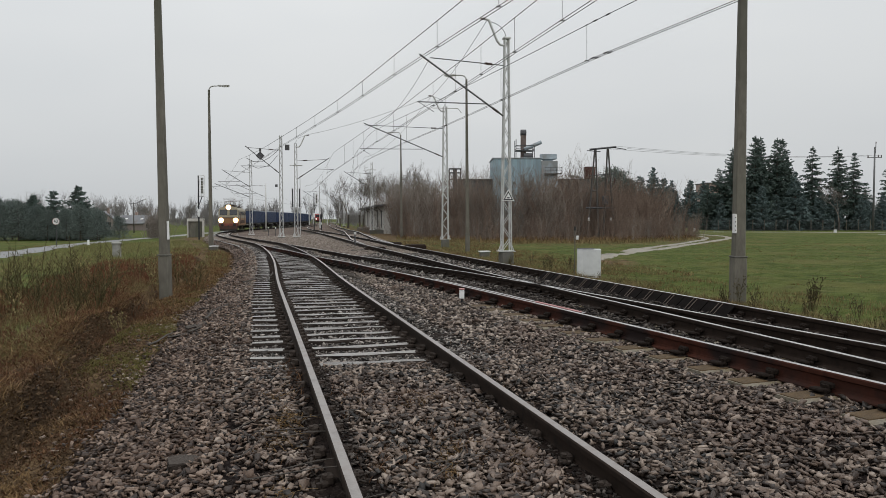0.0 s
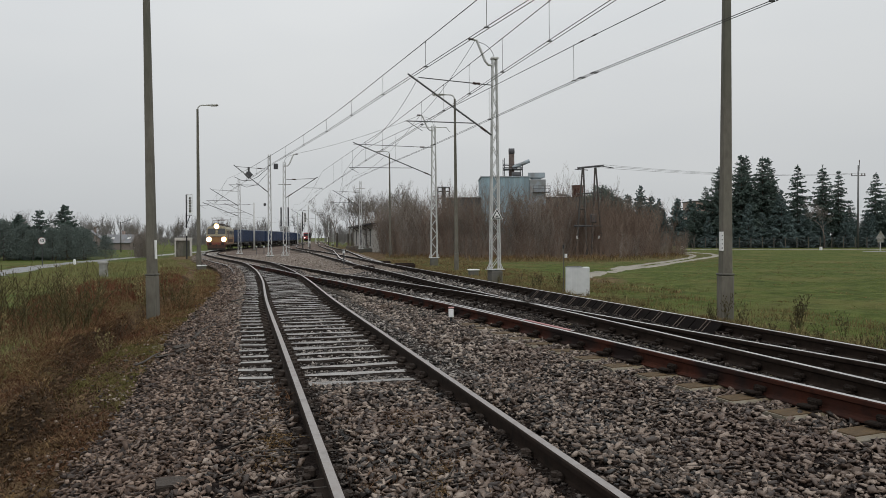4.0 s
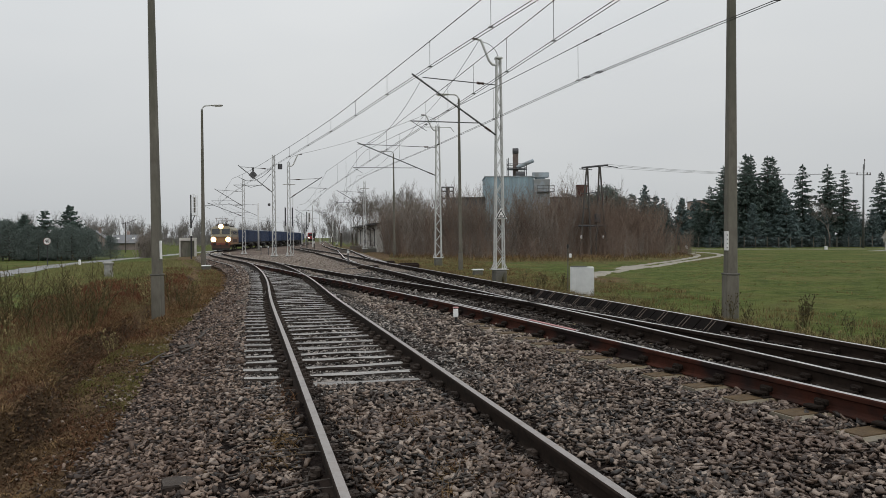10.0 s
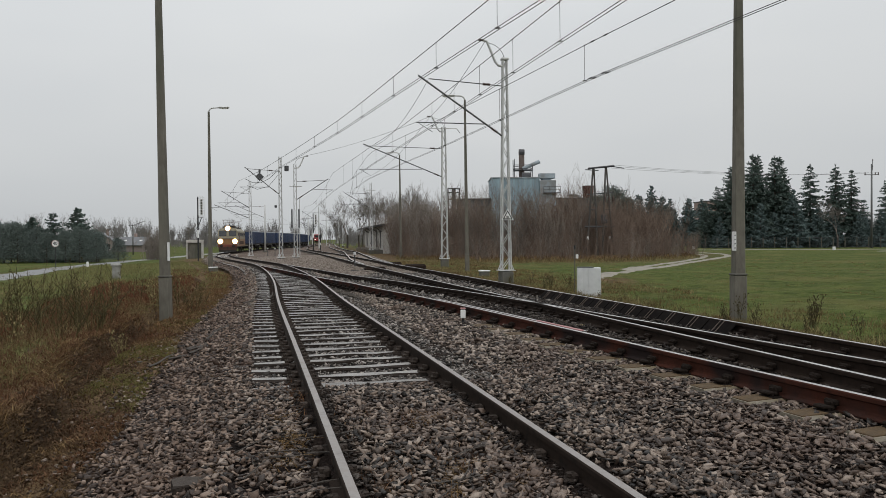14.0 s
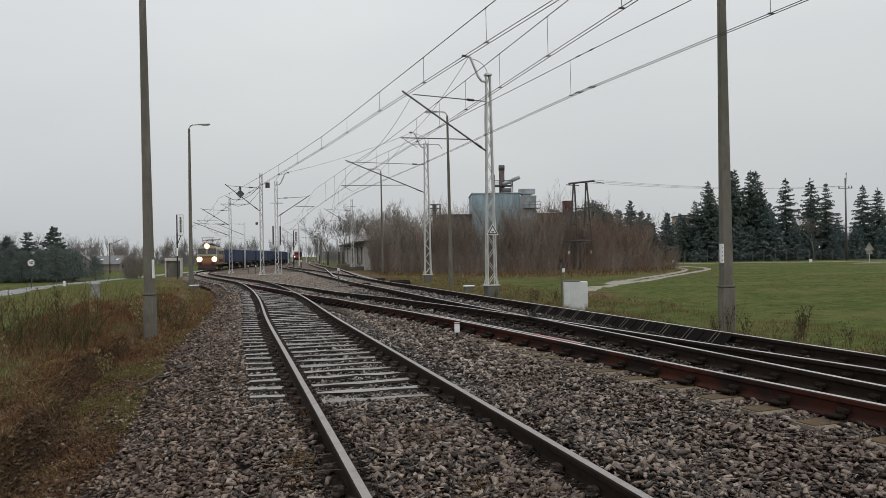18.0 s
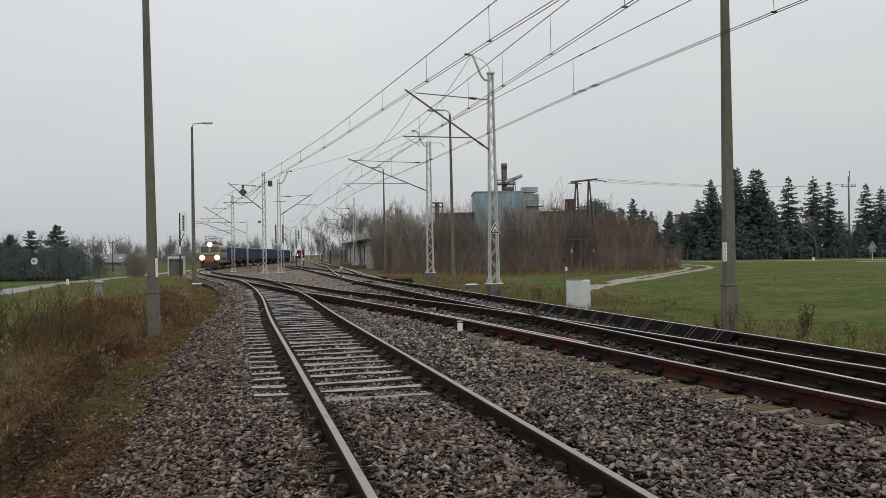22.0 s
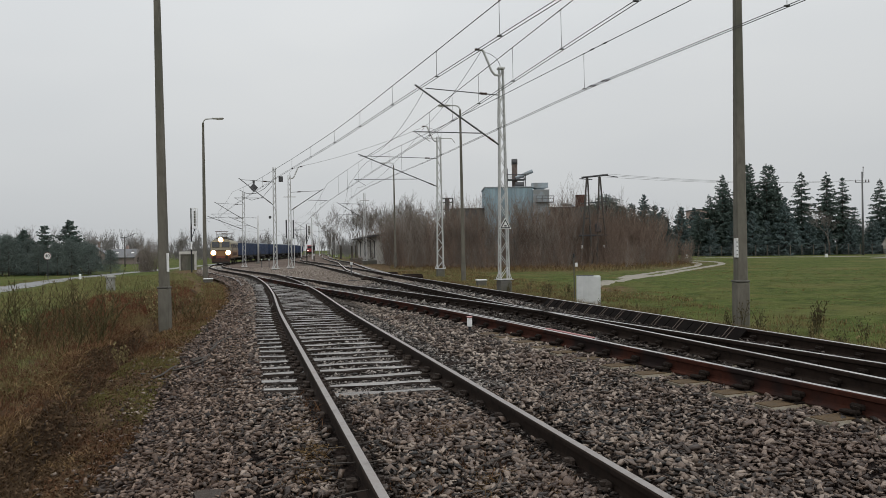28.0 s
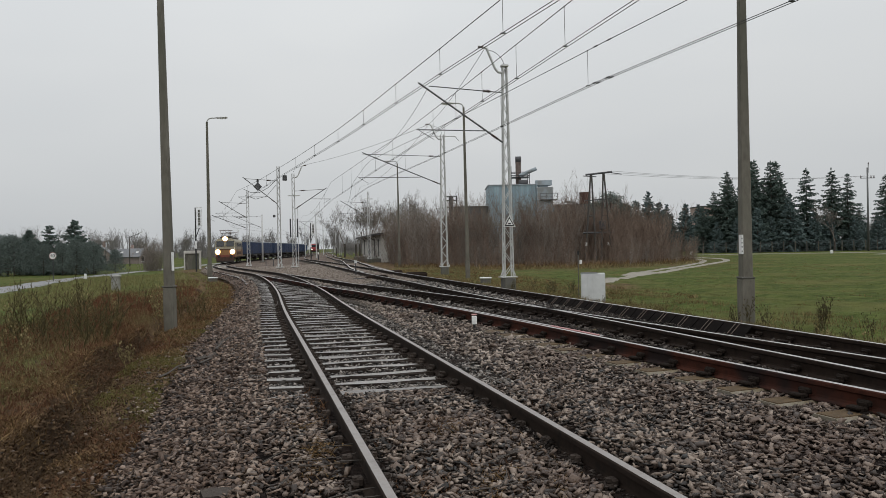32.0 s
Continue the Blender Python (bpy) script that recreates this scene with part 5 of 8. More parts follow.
def wagon(pose_m):
    t = thing("open_goods_wagon", "dark blue open goods wagon with ribbed steel sides", "goods wagon", pose_m, "goods wagons of the train")
    L, W = 13.0, 2.85
    for s in (-1, 1):
        side = part("side_wall", Mesh().box((s * W / 2, L / 2, 2.30), (0.07, L, 2.05), 0.01), WAGON_BLUE, t)
        for k in range(11):
            part("rib", Mesh().box((s * (W / 2 + 0.06), 0.25 + k * (L - 0.5) / 10, 2.25), (0.10, 0.13, 2.0), 0.02), WAGON_BLUE, side)
        part("rim", Mesh().box((s * W / 2, L / 2, 3.36), (0.16, L, 0.12), 0.02), WAGON_RIM, t)
    for y in (0.0, L):
        part("end_wall", Mesh().box((0, y, 2.30), (W, 0.08, 2.05), 0.01), WAGON_BLUE, t)
    part("floor_frame", Mesh().box((0, L / 2, 1.18), (W - 0.1, L, 0.22), 0.02), BOGIE, t)
    part("load", Mesh().box((0, L / 2, 2.6), (W - 0.2, L - 0.2, 0.9), 0.2), COAL, t)
    buffers(t, 0.0, -1)
    buffers(t, L, 1)
    bogie(t, 2.3)
    bogie(t, L - 2.3)
    part("brake_gear", Mesh().box((0.6, L / 2, 0.85), (0.8, 1.6, 0.4), 0.05), BOGIE, t)
    return t


y = 129.0
first = wagon(along(A_X, main_z, y))
for k in range(11):
    y += 14.0 * heading(A_X, y)[0].y
    copy_thing(first, along(A_X, main_z, y))

# a red railcar far off on the middle track
rc = thing("red_railcar", "distant red railcar with lit headlights", "train", along(C_X, c_z, 300))
part("body", Mesh().box((0, 11, 2.3), (2.9, 22, 2.7), 0.25), RED_TRAIN, rc)
part("front_window", Mesh().box((0, -0.02, 2.8), (2.2, 0.1, 0.9), 0.1), GLASS_DARK, rc)
part("undercarriage", Mesh().box((0, 11, 0.62), (2.5, 21, 0.75), 0.1), BOGIE, rc)
for x in (-0.95, 0.95):
    part("headlight", Mesh().tube([(x, 0, 1.55), (x, -0.06, 1.55)], 0.20, 12), WHITE_LIGHT, rc, "lit white headlight")
# ---- roads, buildings and the distance ----
ASPHALT = surface("wet_asphalt", [(0.12, 0.12, 0.125), (0.17, 0.17, 0.175)], scale=2, rough=0.5, bump=0.1, world_space=True)
SAND = surface("gravel_lane", [(0.12, 0.108, 0.086), (0.24, 0.22, 0.185), (0.17, 0.155, 0.125)], scale=1.2, rough=0.95, bump=0.4, bump_scale=20, world_space=True)
CLAD_BLUE = surface("blue_sheet_cladding", [(0.23, 0.33, 0.38), (0.30, 0.40, 0.45)], scale=0.6, rough=0.6, bump=0.1, second=(0.19, 0.25, 0.28), second_scale=0.25, stretch=(3, 3, 0.4))
CLAD_PALE = surface("pale_blue_metal", [(0.24, 0.29, 0.32), (0.33, 0.37, 0.40)], scale=1.2, rough=0.6, bump=0.1, second=(0.20, 0.21, 0.21), second_scale=0.6)
WALL_GREY = surface("dark_grey_wall", [(0.085, 0.09, 0.095), (0.125, 0.13, 0.135)], scale=0.5, rough=0.9, bump=0.2, second=(0.10, 0.098, 0.095), second_scale=0.2, stretch=(1, 1, 0.3))
ROOF_DARK = surface("dark_roofing", [(0.035, 0.033, 0.034), (0.06, 0.057, 0.056)], scale=1, rough=0.8, bump=0.2)
RUST = surface("rusty_sheet", [(0.055, 0.024, 0.018), (0.095, 0.042, 0.031)], scale=1.5, rough=0.8, bump=0.2)
WHITEWASH = surface("old_whitewash", [(0.34, 0.32, 0.295), (0.54, 0.52, 0.48)], scale=0.8, rough=0.9, bump=0.2, second=(0.22, 0.20, 0.18), second_scale=0.9, second_at=(0.56, 0.74))
TIMBER = surface("pole_timber", [(0.055, 0.05, 0.045), (0.09, 0.083, 0.075)], scale=3, rough=0.85, bump=0.2, stretch=(4, 4, 0.4))
ROOF_GREY = surface("weathered_roof", [(0.12, 0.122, 0.128), (0.17, 0.172, 0.178)], scale=1, rough=0.8, bump=0.2)
PLASTER = surface("house_plaster", [(0.19, 0.155, 0.14), (0.25, 0.21, 0.19)], scale=0.7, rough=0.9, bump=0.1)
TILE_RED = surface("brick_block", [(0.27, 0.20, 0.175), (0.34, 0.26, 0.23)], scale=0.8, rough=0.9, bump=0.1)


def strip(name, rows, width, material, label, category, lift=0.03):
    """A lane laid over the ground along (x, y) rows."""
    pts = []
    for (x0, y0), (x1, y1) in zip(rows, rows[1:]):
        n = max(2, int(math.hypot(x1 - x0, y1 - y0) / 0.7))
        pts += [(x0 + (x1 - x0) * k / n, y0 + (y1 - y0) * k / n) for k in range(n)]
    pts.append(rows[-1])
    for _ in range(6):
        pts = [pts[0]] + [tuple((a + 2 * b + c) / 4 for a, b, c in zip(p, q, s)) for p, q, s in zip(pts, pts[1:], pts[2:])] + [pts[-1]]
    m = Mesh()
    cols = 9
    rnd = random.Random(7)
    for i, (x, y) in enumerate(pts):
        a, b = pts[max(i - 1, 0)], pts[min(i + 1, len(pts) - 1)]
        d = Vector((b[0] - a[0], b[1] - a[1], 0)).normalized()
        ends = min(1.0, i / 4, (len(pts) - 1 - i) / 4)
        for k in range(cols):
            o = (k / (cols - 1) - 0.5) * width * (1 + rnd.uniform(-0.13, 0.13) + 0.25 * math.sin(i * 0.37 + k) * math.sin(i * 0.11))
            px, py = x + d.y * o, y - d.x * o
            m.v.append((px, py, float(ground_z(px, py)) - 0.05 * (1 - ends) + ends * lift * (1 - 2.2 * abs(2 * k / (cols - 1) - 1) ** 3 * rnd.uniform(0.5, 1.3))))
    for i in range(len(pts) - 1):
        for k in range(cols - 1):
            m.f.append((i * cols + k, i * cols + k + 1, (i + 1) * cols + k + 1, (i + 1) * cols + k))
    return tagged(part(name, m, material, smooth=True), label, category, kind="structure")


strip("road", [(-12, -12), (-21, 25), (-30.5, 51), (-36.5, 70), (-41, 93), (-45, 125), (-52, 200), (-60, 420)], 3.6, ASPHALT, "wet grey asphalt road beside the railway", "road", 0.05)
strip("lane", [(8.9, 39), (10.6, 43), (13.2, 46.8), (17.4, 54.4), (22.9, 63.9), (27.9, 73), (30.0, 79), (30.9, 84), (30.6, 89), (28, 94)], 0.85, SAND, "pale gravel wheel track curving through the meadow", "lane", 0.05)
strip("lane", [(10.2, 45), (13.4, 49.5), (18.6, 58.5), (23.4, 67.5), (26.6, 76), (28.0, 82), (27.4, 88), (24, 92)], 0.75, SAND, "pale gravel wheel track curving through the meadow", "lane", 0.065)
strip("lane", [(10.0, 42.5), (11.6, 45.5), (14.5, 50)], 1.7, SAND, "worn gravel patch where the wheel tracks meet", "lane", 0.085)
strip("lane", [(7.0, 34.5), (7.6, 37.5), (8.9, 40.5), (10.4, 43)], 1.5, SAND, "worn earth path down to the track", "lane", 0.06)
strip("lane", [(52, 92), (62, 86), (80, 80), (120, 74)], 2.6, ASPHALT, "pale wet lane at the edge of the meadow", "lane", 0.05)
strip("lane", [(33, 108), (50, 104), (75, 98), (110, 95)], 1.6, SAND, "faint earth lane before the fence", "lane", 0.05)

ELEVATOR = surface("stained_elevator_casing", [(0.07, 0.052, 0.045), (0.13, 0.10, 0.088), (0.20, 0.17, 0.155)], scale=1.6, rough=0.8, bump=0.2, stretch=(2, 2, 0.5))
G0 = -0.62
works = thing("grain_works", "dark grey industrial hall with blue sheet-clad tower", "industrial building", pose(0, 132, G0))
hall = part("hall", Mesh().box((15.3, 12, 4.5), (26.4, 22, 9.0), 0.05), WALL_GREY, works, "dark grey rendered wall")
part("hall_roof", Mesh().box((15.3, 12, 9.06), (27.0, 22.8, 0.16), 0.03), ROOF_DARK, works)
for k in range(7):
    w = part("window", Mesh().box((3.9 + k * 3.6, 0.96, 5.2), (1.7, 0.10, 1.3), 0.02), GLASS_DARK, hall)
    part("sill", Mesh().box((3.9 + k * 3.6, 0.92, 4.5), (1.9, 0.16, 0.08), 0.01), FOUNDATION, w)
box = part("clad_tower", Mesh().box((12.3, 4, 6.6), (8.6, 9.5, 12.1), 0.04), CLAD_BLUE, works, "blue sheet-metal cladding")
for k in range(15):
    part("cladding_rib", Mesh().box((8.2 + k * 0.585, -0.79, 9.9), (0.05, 0.06, 5.3)), CLAD_PALE, box)
part("tower_roof", Mesh().box((12.3, 4, 12.72), (8.9, 9.8, 0.18), 0.03), CLAD_PALE, works)
low = part("clad_annex", Mesh().box((18.0, 2.2, 6.4), (2.9, 6.5, 11.6), 0.04), CLAD_PALE, works, "pale blue metal annex")
part("gallery", Mesh().box((18.6, -1.4, 9.9), (3.0, 1.3, 0.12), 0.02), DARK_STEEL, works)
rails_m = Mesh()
for zz in (10.5, 11.0):
    rails_m.tube([(17.1, -2.0, zz), (20.1, -2.0, zz), (20.1, -0.8, zz)], 0.035, 5)
for xx in (17.1, 18.1, 19.1, 20.1):
    rails_m.tube([(xx, -2.0, 9.9), (xx, -2.0, 11.0)], 0.035, 5)
part("gallery_railing", rails_m, DARK_STEEL, works)
part("filter_hood", Mesh().prism([(-1.5, -1.3), (1.5, -1.3), (1.3, 1.3), (-1.3, 1.3)], 0, 0.9).moved(pose(18.2, 3, 12.75)), CLAD_PALE, works)
part("filter_neck", Mesh().box((18.2, 3, 12.3), (1.7, 1.7, 1.1), 0.1), CLAD_PALE, works)
part("fan", Mesh().tube([(13.7, 1.5, 13.2), (15.2, 1.5, 13.2)], 0.62, 14), DARK_STEEL, works)
part("elevator_leg", Mesh().box((13.75, 3, 14.8), (0.95, 0.85, 6.2), 0.05), ELEVATOR, works, "dark bucket-elevator shaft")
part("elevator_head", Mesh().tube([(13.25, 3, 17.6), (14.25, 3, 17.6)], 0.62, 14), DARK_STEEL, works)
part("chute", Mesh().tube([(13.9, 2.7, 14.6), (17.0, 2.7, 15.9)], 0.36, 10), CLAD_PALE, works, "slanting pale chute")
st = Mesh()
for xx in (12.3, 15.6):
    for yy in (1.6, 4.2):
        st.tube([(xx, yy, 12.7), (xx, yy, 16.3 if xx < 13 else 15.0)], 0.07, 4)
for zz in (14.6, 15.2):
    st.tube([(12.3, 1.6, zz), (15.6, 1.6, zz), (15.6, 4.2, zz), (12.3, 4.2, zz), (12.3, 1.6, zz)], 0.06, 4)
part("platform_frame", st, DARK_STEEL, works)
part("platform", Mesh().box((13.95, 2.9, 14.3), (3.4, 2.8, 0.08), 0.01), DARK_STEEL, works)
part("cyclone", Mesh().tube([(25.9, 3, 8.2), (25.9, 3, 9.3), (25.9, 3, 11.4)], [0.5, 1.0, 1.05], 16), RUST, works, "rusty red cyclone")
part("cyclone_pipe", Mesh().tube([(24.6, 2.5, 9.2), (23.6, 2.5, 9.6), (22.0, 2.5, 9.7)], 0.22, 8), CLAD_PALE, works)
fr = Mesh()
for xx in (0.2, 2.2):
    for yy in (-4, -2):
        fr.tube([(xx, yy, 0), (xx, yy, 10.7)], 0.10, 4)
for zz in (4, 7, 8.8, 10.0, 10.7):
    fr.tube([(0.2, -4, zz), (2.2, -4, zz), (2.2, -2, zz), (0.2, -2, zz), (0.2, -4, zz)], 0.06, 4)
part("steel_tower", fr, DARK_STEEL, works, "open dark steel frame")
part("steel_tower_core", Mesh().box((1.2, -3, 8.5), (0.7, 0.7, 4.4), 0.05), DARK_STEEL, works)

shed = thing("goods_shed", "derelict whitewashed goods shed with dark overhanging roof", "shed", pose(-8.5, 98.5, -0.75, 0, 0, 10.5))
SHED_L = 34.0
part("track_wall", Mesh().box((0, SHED_L / 2, 1.95), (0.3, SHED_L, 3.9), 0.02), WHITEWASH, shed, "patchy whitewashed wall")
part("end_wall", Mesh().box((2.35, 0, 1.95), (4.4, 0.3, 3.9), 0.02), WHITEWASH, shed)
part("back_wall", Mesh().box((4.7, SHED_L / 2, 2.2), (0.3, SHED_L, 4.4), 0.02), WHITEWASH, shed)
shed_roof = part("roof", Mesh().prism([(-1.2, 3.75), (5.2, 4.55), (5.2, 4.75), (-1.2, 3.95)], -0.8, SHED_L + 0.8).moved(pose(0, 0, 0, 90, 0, 0)).moved(Matrix.Diagonal((1, -1, 1, 1))), ROOF_DARK, shed)
part("eaves_board", Mesh().box((-1.22, SHED_L / 2, 3.85), (0.05, SHED_L + 1.6, 0.24), 0.01), TIMBER, shed_roof)
for k, (y, w, h) in enumerate(((3.0, 1.2, 2.2), (9.5, 1.6, 2.4), (19, 1.6, 2.4), (28, 1.6, 2.4))):
    d = part("doorway", Mesh().box((-0.155, y, 0.9 + h / 2), (0.06, w, h), 0.01), ROOF_DARK, shed, "dark weathered sliding door")
    part("lintel", Mesh().box((-0.19, y, 0.95 + h), (0.10, w + 0.4, 0.14), 0.02), TIMBER, d)
part("loading_platform", Mesh().box((-0.9, SHED_L / 2, 0.32), (1.5, SHED_L, 0.64), 0.04), FOUNDATION, shed, "low concrete loading platform")
for k in range(5):
    part("eaves_strut", Mesh().tube([(-0.15, 1.5 + k * 7.5, 3.1), (-1.1, 1.5 + k * 7.5, 3.78)], 0.05, 5), TIMBER, shed)

# pole-mounted transformer on two A-shaped timber legs
tr = thing("transformer_pole", "twin A-frame timber pole with transformer gear", "electric pole", pose(16.2, 78, G0 - 0.28))
for s in (-1, 1):
    leg = Mesh()
    leg.tube([(s * 0.85 - 0.6, 0, 0), (s * 0.66 - 0.05, 0, 9.6)], [0.12, 0.085], 8)
    leg.tube([(s * 0.85 + 0.6, 0, 0), (s * 0.66 + 0.05, 0, 9.6)], [0.12, 0.085], 8)
    part("a_frame", leg, TIMBER, tr)
    part("brace", Mesh().tube([(s * 0.76 - 0.3, 0, 5.2), (s * 0.76 + 0.3, 0, 5.2)], 0.07, 6), TIMBER, tr)
part("crossarm", Mesh().tube([(-1.25, 0, 9.55), (1.5, -0.2, 9.8)], 0.11, 6).tube([(-1.6, -0.4, 9.4), (-0.2, -0.4, 9.3)], 0.05, 6).tube([(1.0, 0, 9.8), (2.6, 0, 9.55)], 0.05, 6), DARK_STEEL, tr)
part("beam", Mesh().tube([(-1.6, 0, 3.4), (1.6, 0, 3.4)], 0.11, 6).tube([(-1.3, 0, 6.8), (1.4, 0, 7.0)], 0.06, 6), DARK_STEEL, tr)
part("transformer", Mesh().box((0.45, 0, 4.2), (0.6, 0.6, 0.95), 0.08), DARK_STEEL, tr)
for k in range(3):
    part("insulator", Mesh().tube([(0.55 + k * 0.4, -0.2, 6.0), (0.55 + k * 0.4, -0.2, 6.5)], [0.10, 0.05], 8), INSULATOR, tr)
for x in (-1.35, 1.0):
    part("white_tag", Mesh().box((x, -0.25, 2.2), (0.22, 0.04, 0.34), 0.01), WHITE_PAINT, tr)
ln = thing("power_line", "thin power wires above the meadow", "overhead wire")
for dx, dz in ((0, 0), (1.1, 0.25), (2.3, 0.0)):
    pts = [(16.6 + dx + (62.8 + dx * 1.2 - 16.6 - dx) * k / 12, 78 + (112 - 78) * k / 12, 8.75 + dz + (2.1 - dz) * k / 12 - 0.55 * 4 * (k / 12) * (1 - k / 12)) for k in range(13)]
    wire(ln, pts, 0.013)


def utility_pole(x, y, h, label):
    t = thing("utility_pole", label, "electric pole", pose(x, y, float(ground_z(x, y))), "utility poles")
    part("shaft", Mesh().tube([(0, 0, -0.2), (0, 0, h - 0.3)], [0.17, 0.11], 8), ARM_STEEL, t, smooth=True)
    part("top_spike", Mesh().tube([(0.12, 0, h - 1.2), (0.16, 0, h + 0.25)], 0.05, 6), ARM_STEEL, t)
    part("crossarm", Mesh().box((0, 0, h - 1.9), (2.2, 0.10, 0.10), 0.02), ARM_STEEL, t)
    for x in (-1.0, 0.55, 1.0):
        part("insulator", Mesh().tube([(x, 0, h - 1.85), (x, 0, h - 1.5)], [0.09, 0.05], 8), INSULATOR, t)
    part("top_insulator", Mesh().tube([(0.16, 0, h + 0.25), (0.16, 0, h + 0.5)], [0.09, 0.05], 8), INSULATOR, t)
    return t


utility_pole(64.5, 112, 13.05, "concrete utility pole with crossarm before the spruces")
roadside_pole = thing("utility_pole", "thin distant pole with a single lamp arm beside the road", "electric pole", pose(-65.2, 152, float(ground_z(-65.2, 152))), "utility poles")
part("shaft", Mesh().tube([(0, 0, -0.2), (0, 0, 6.3)], [0.13, 0.09], 8), TIMBER, roadside_pole, smooth=True)
part("arm", Mesh().tube([(-0.9, 0, 6.1), (0.2, 0, 6.1), (2.2, 0, 6.9)], 0.05, 6), DARK_STEEL, roadside_pole)
part("lamp_head", Mesh().box((2.4, 0, 6.95), (0.7, 0.25, 0.14), 0.04), GALV, roadside_pole)
utility_pole(55.5, 128, 11.0, "utility pole among the spruces")

# wire fence along the far edge of the meadow
fence = thing("fence", "thin wire fence on grey concrete posts along the meadow", "fence")
rows = [(36 + k * 1.75, 118 - k * 0.18) for k in range(46)]
for x, y in rows:
    z = float(ground_z(x, y))
    part("post", Mesh().box((x, y, z + 0.85), (0.11, 0.11, 1.75), 0.01), FOUNDATION, fence)
for zz in (0.2, 0.5, 0.8, 1.1, 1.4, 1.65):
    part("strand", Mesh().tube([(x, y, float(ground_z(x, y)) + zz) for x, y in rows], 0.012, 4, False), DARK_STEEL, fence)
for x, y in ((52.5, 100), (37.5, 112)):
    b = thing("marker_stone", "small white marker block at the lane", "marker", pose(x, y, float(ground_z(x, y))), "marker stones")
    part("block", Mesh().box((0, 0, 0.22), (0.34, 0.28, 0.5), 0.05), WHITE_PAINT, b)
    part("cap", Mesh().box((0, 0, 0.49), (0.37, 0.31, 0.05), 0.02), FOUNDATION, b)
ts = thing("traffic_sign", "grey back of a triangular traffic sign on a post", "traffic sign", pose(55.2, 91, G0))
part("post", Mesh().tube([(0, 0, 0), (0, 0, 2.4)], 0.04, 8), GALV, ts)
part("plate", Mesh().prism([(-0.62, 0), (0.62, 0), (0, 1.0)], 0, 0.03).moved(pose(0, -0.05, 1.6, 90, 0, 0)), OLD_CONCRETE, ts)
part("lower_plate", Mesh().box((0, -0.05, 1.35), (0.8, 0.03, 0.45), 0.01), OLD_CONCRETE, ts)

# things beside the left road
sg = thing("speed_sign", "round white speed-limit sign with a red rim", "traffic sign", pose(-35.6, 66.5, float(ground_z(-35.6, 66.5))))
part("post", Mesh().tube([(0, 0, 0), (0, 0, 2.3)], 0.035, 8), DARK_STEEL, sg)
face = part("disc", Mesh().tube([(0, -0.02, 2.3), (0, -0.05, 2.3)], 0.32, 24), WHITE_PAINT, sg)
ring = Mesh()
ring.tube([(0.305 * math.cos(a), -0.06, 2.3 + 0.305 * math.sin(a)) for a in np.linspace(0, 2 * math.pi, 25)], 0.016, 6, False)
part("rim", ring, surface("sign_red", [(0.22, 0.08, 0.07), (0.28, 0.11, 0.10)], rough=0.5, bump=0), sg)
txt = bpy.data.curves.new("speed_number", "FONT")
txt.body, txt.size, txt.align_x, txt.align_y, txt.extrude = "40", 0.42, "CENTER", "CENTER", 0.004
txt.materials.append(BLACK)
tx = new("number", txt)
tx.parent = sg
tx.matrix_local = pose(0, -0.062, 2.3, 90, 0, 0)
st = thing("kilometre_stone", "small white stone beside the road", "marker", pose(-33.2, 67.5, float(ground_z(-33.2, 67.5))), "marker stones")
part("block", Mesh().box((0, 0, 0.25), (0.2, 0.16, 0.55), 0.04), WHITE_PAINT, st)
part("foot", Mesh().box((0, 0, 0.0), (0.44, 0.33, 0.1), 0.02), FOUNDATION, st)
wz = float(ground_z(-18.2, 40.2))
well = thing("concrete_well", "round concrete well shaft with pale cap in the grass", "well", pose(-18.2, 40.2, wz))
part("shaft", Mesh().tube([(0, 0, -0.2), (0, 0, 0.74)], 0.23, 20), OLD_CONCRETE, well, smooth=False)
part("cap", Mesh().tube([(0, 0, 0.74), (0, 0, 0.81), (0, 0, 0.88)], [0.29, 0.29, 0.16], 20), OLD_CONCRETE, well)
bs = thing("bus_shelter", "small grey box-shaped shelter with pale frame", "shelter", pose(-34.4, 100, float(ground_z(-34.4, 100)), 0, 0, 12))
part("back", Mesh().box((0, -0.6, 1.2), (1.8, 0.1, 2.4), 0.02), POLE, bs)
for s in (-1, 1):
    part("post", Mesh().box((s * 0.97, -0.9, 1.2), (0.16, 0.12, 2.4), 0.02), WHITEWASH, bs)
part("lintel", Mesh().box((0, -0.9, 2.3), (1.78, 0.12, 0.3), 0.02), WHITEWASH, bs)
for s in (-1, 1):
    part("side", Mesh().box((s * 0.95, 0, 1.2), (0.12, 1.7, 2.4), 0.02), WHITEWASH, bs)
part("roof", Mesh().box((0, 0, 2.46), (2.1, 1.9, 0.16), 0.02), WHITEWASH, bs)


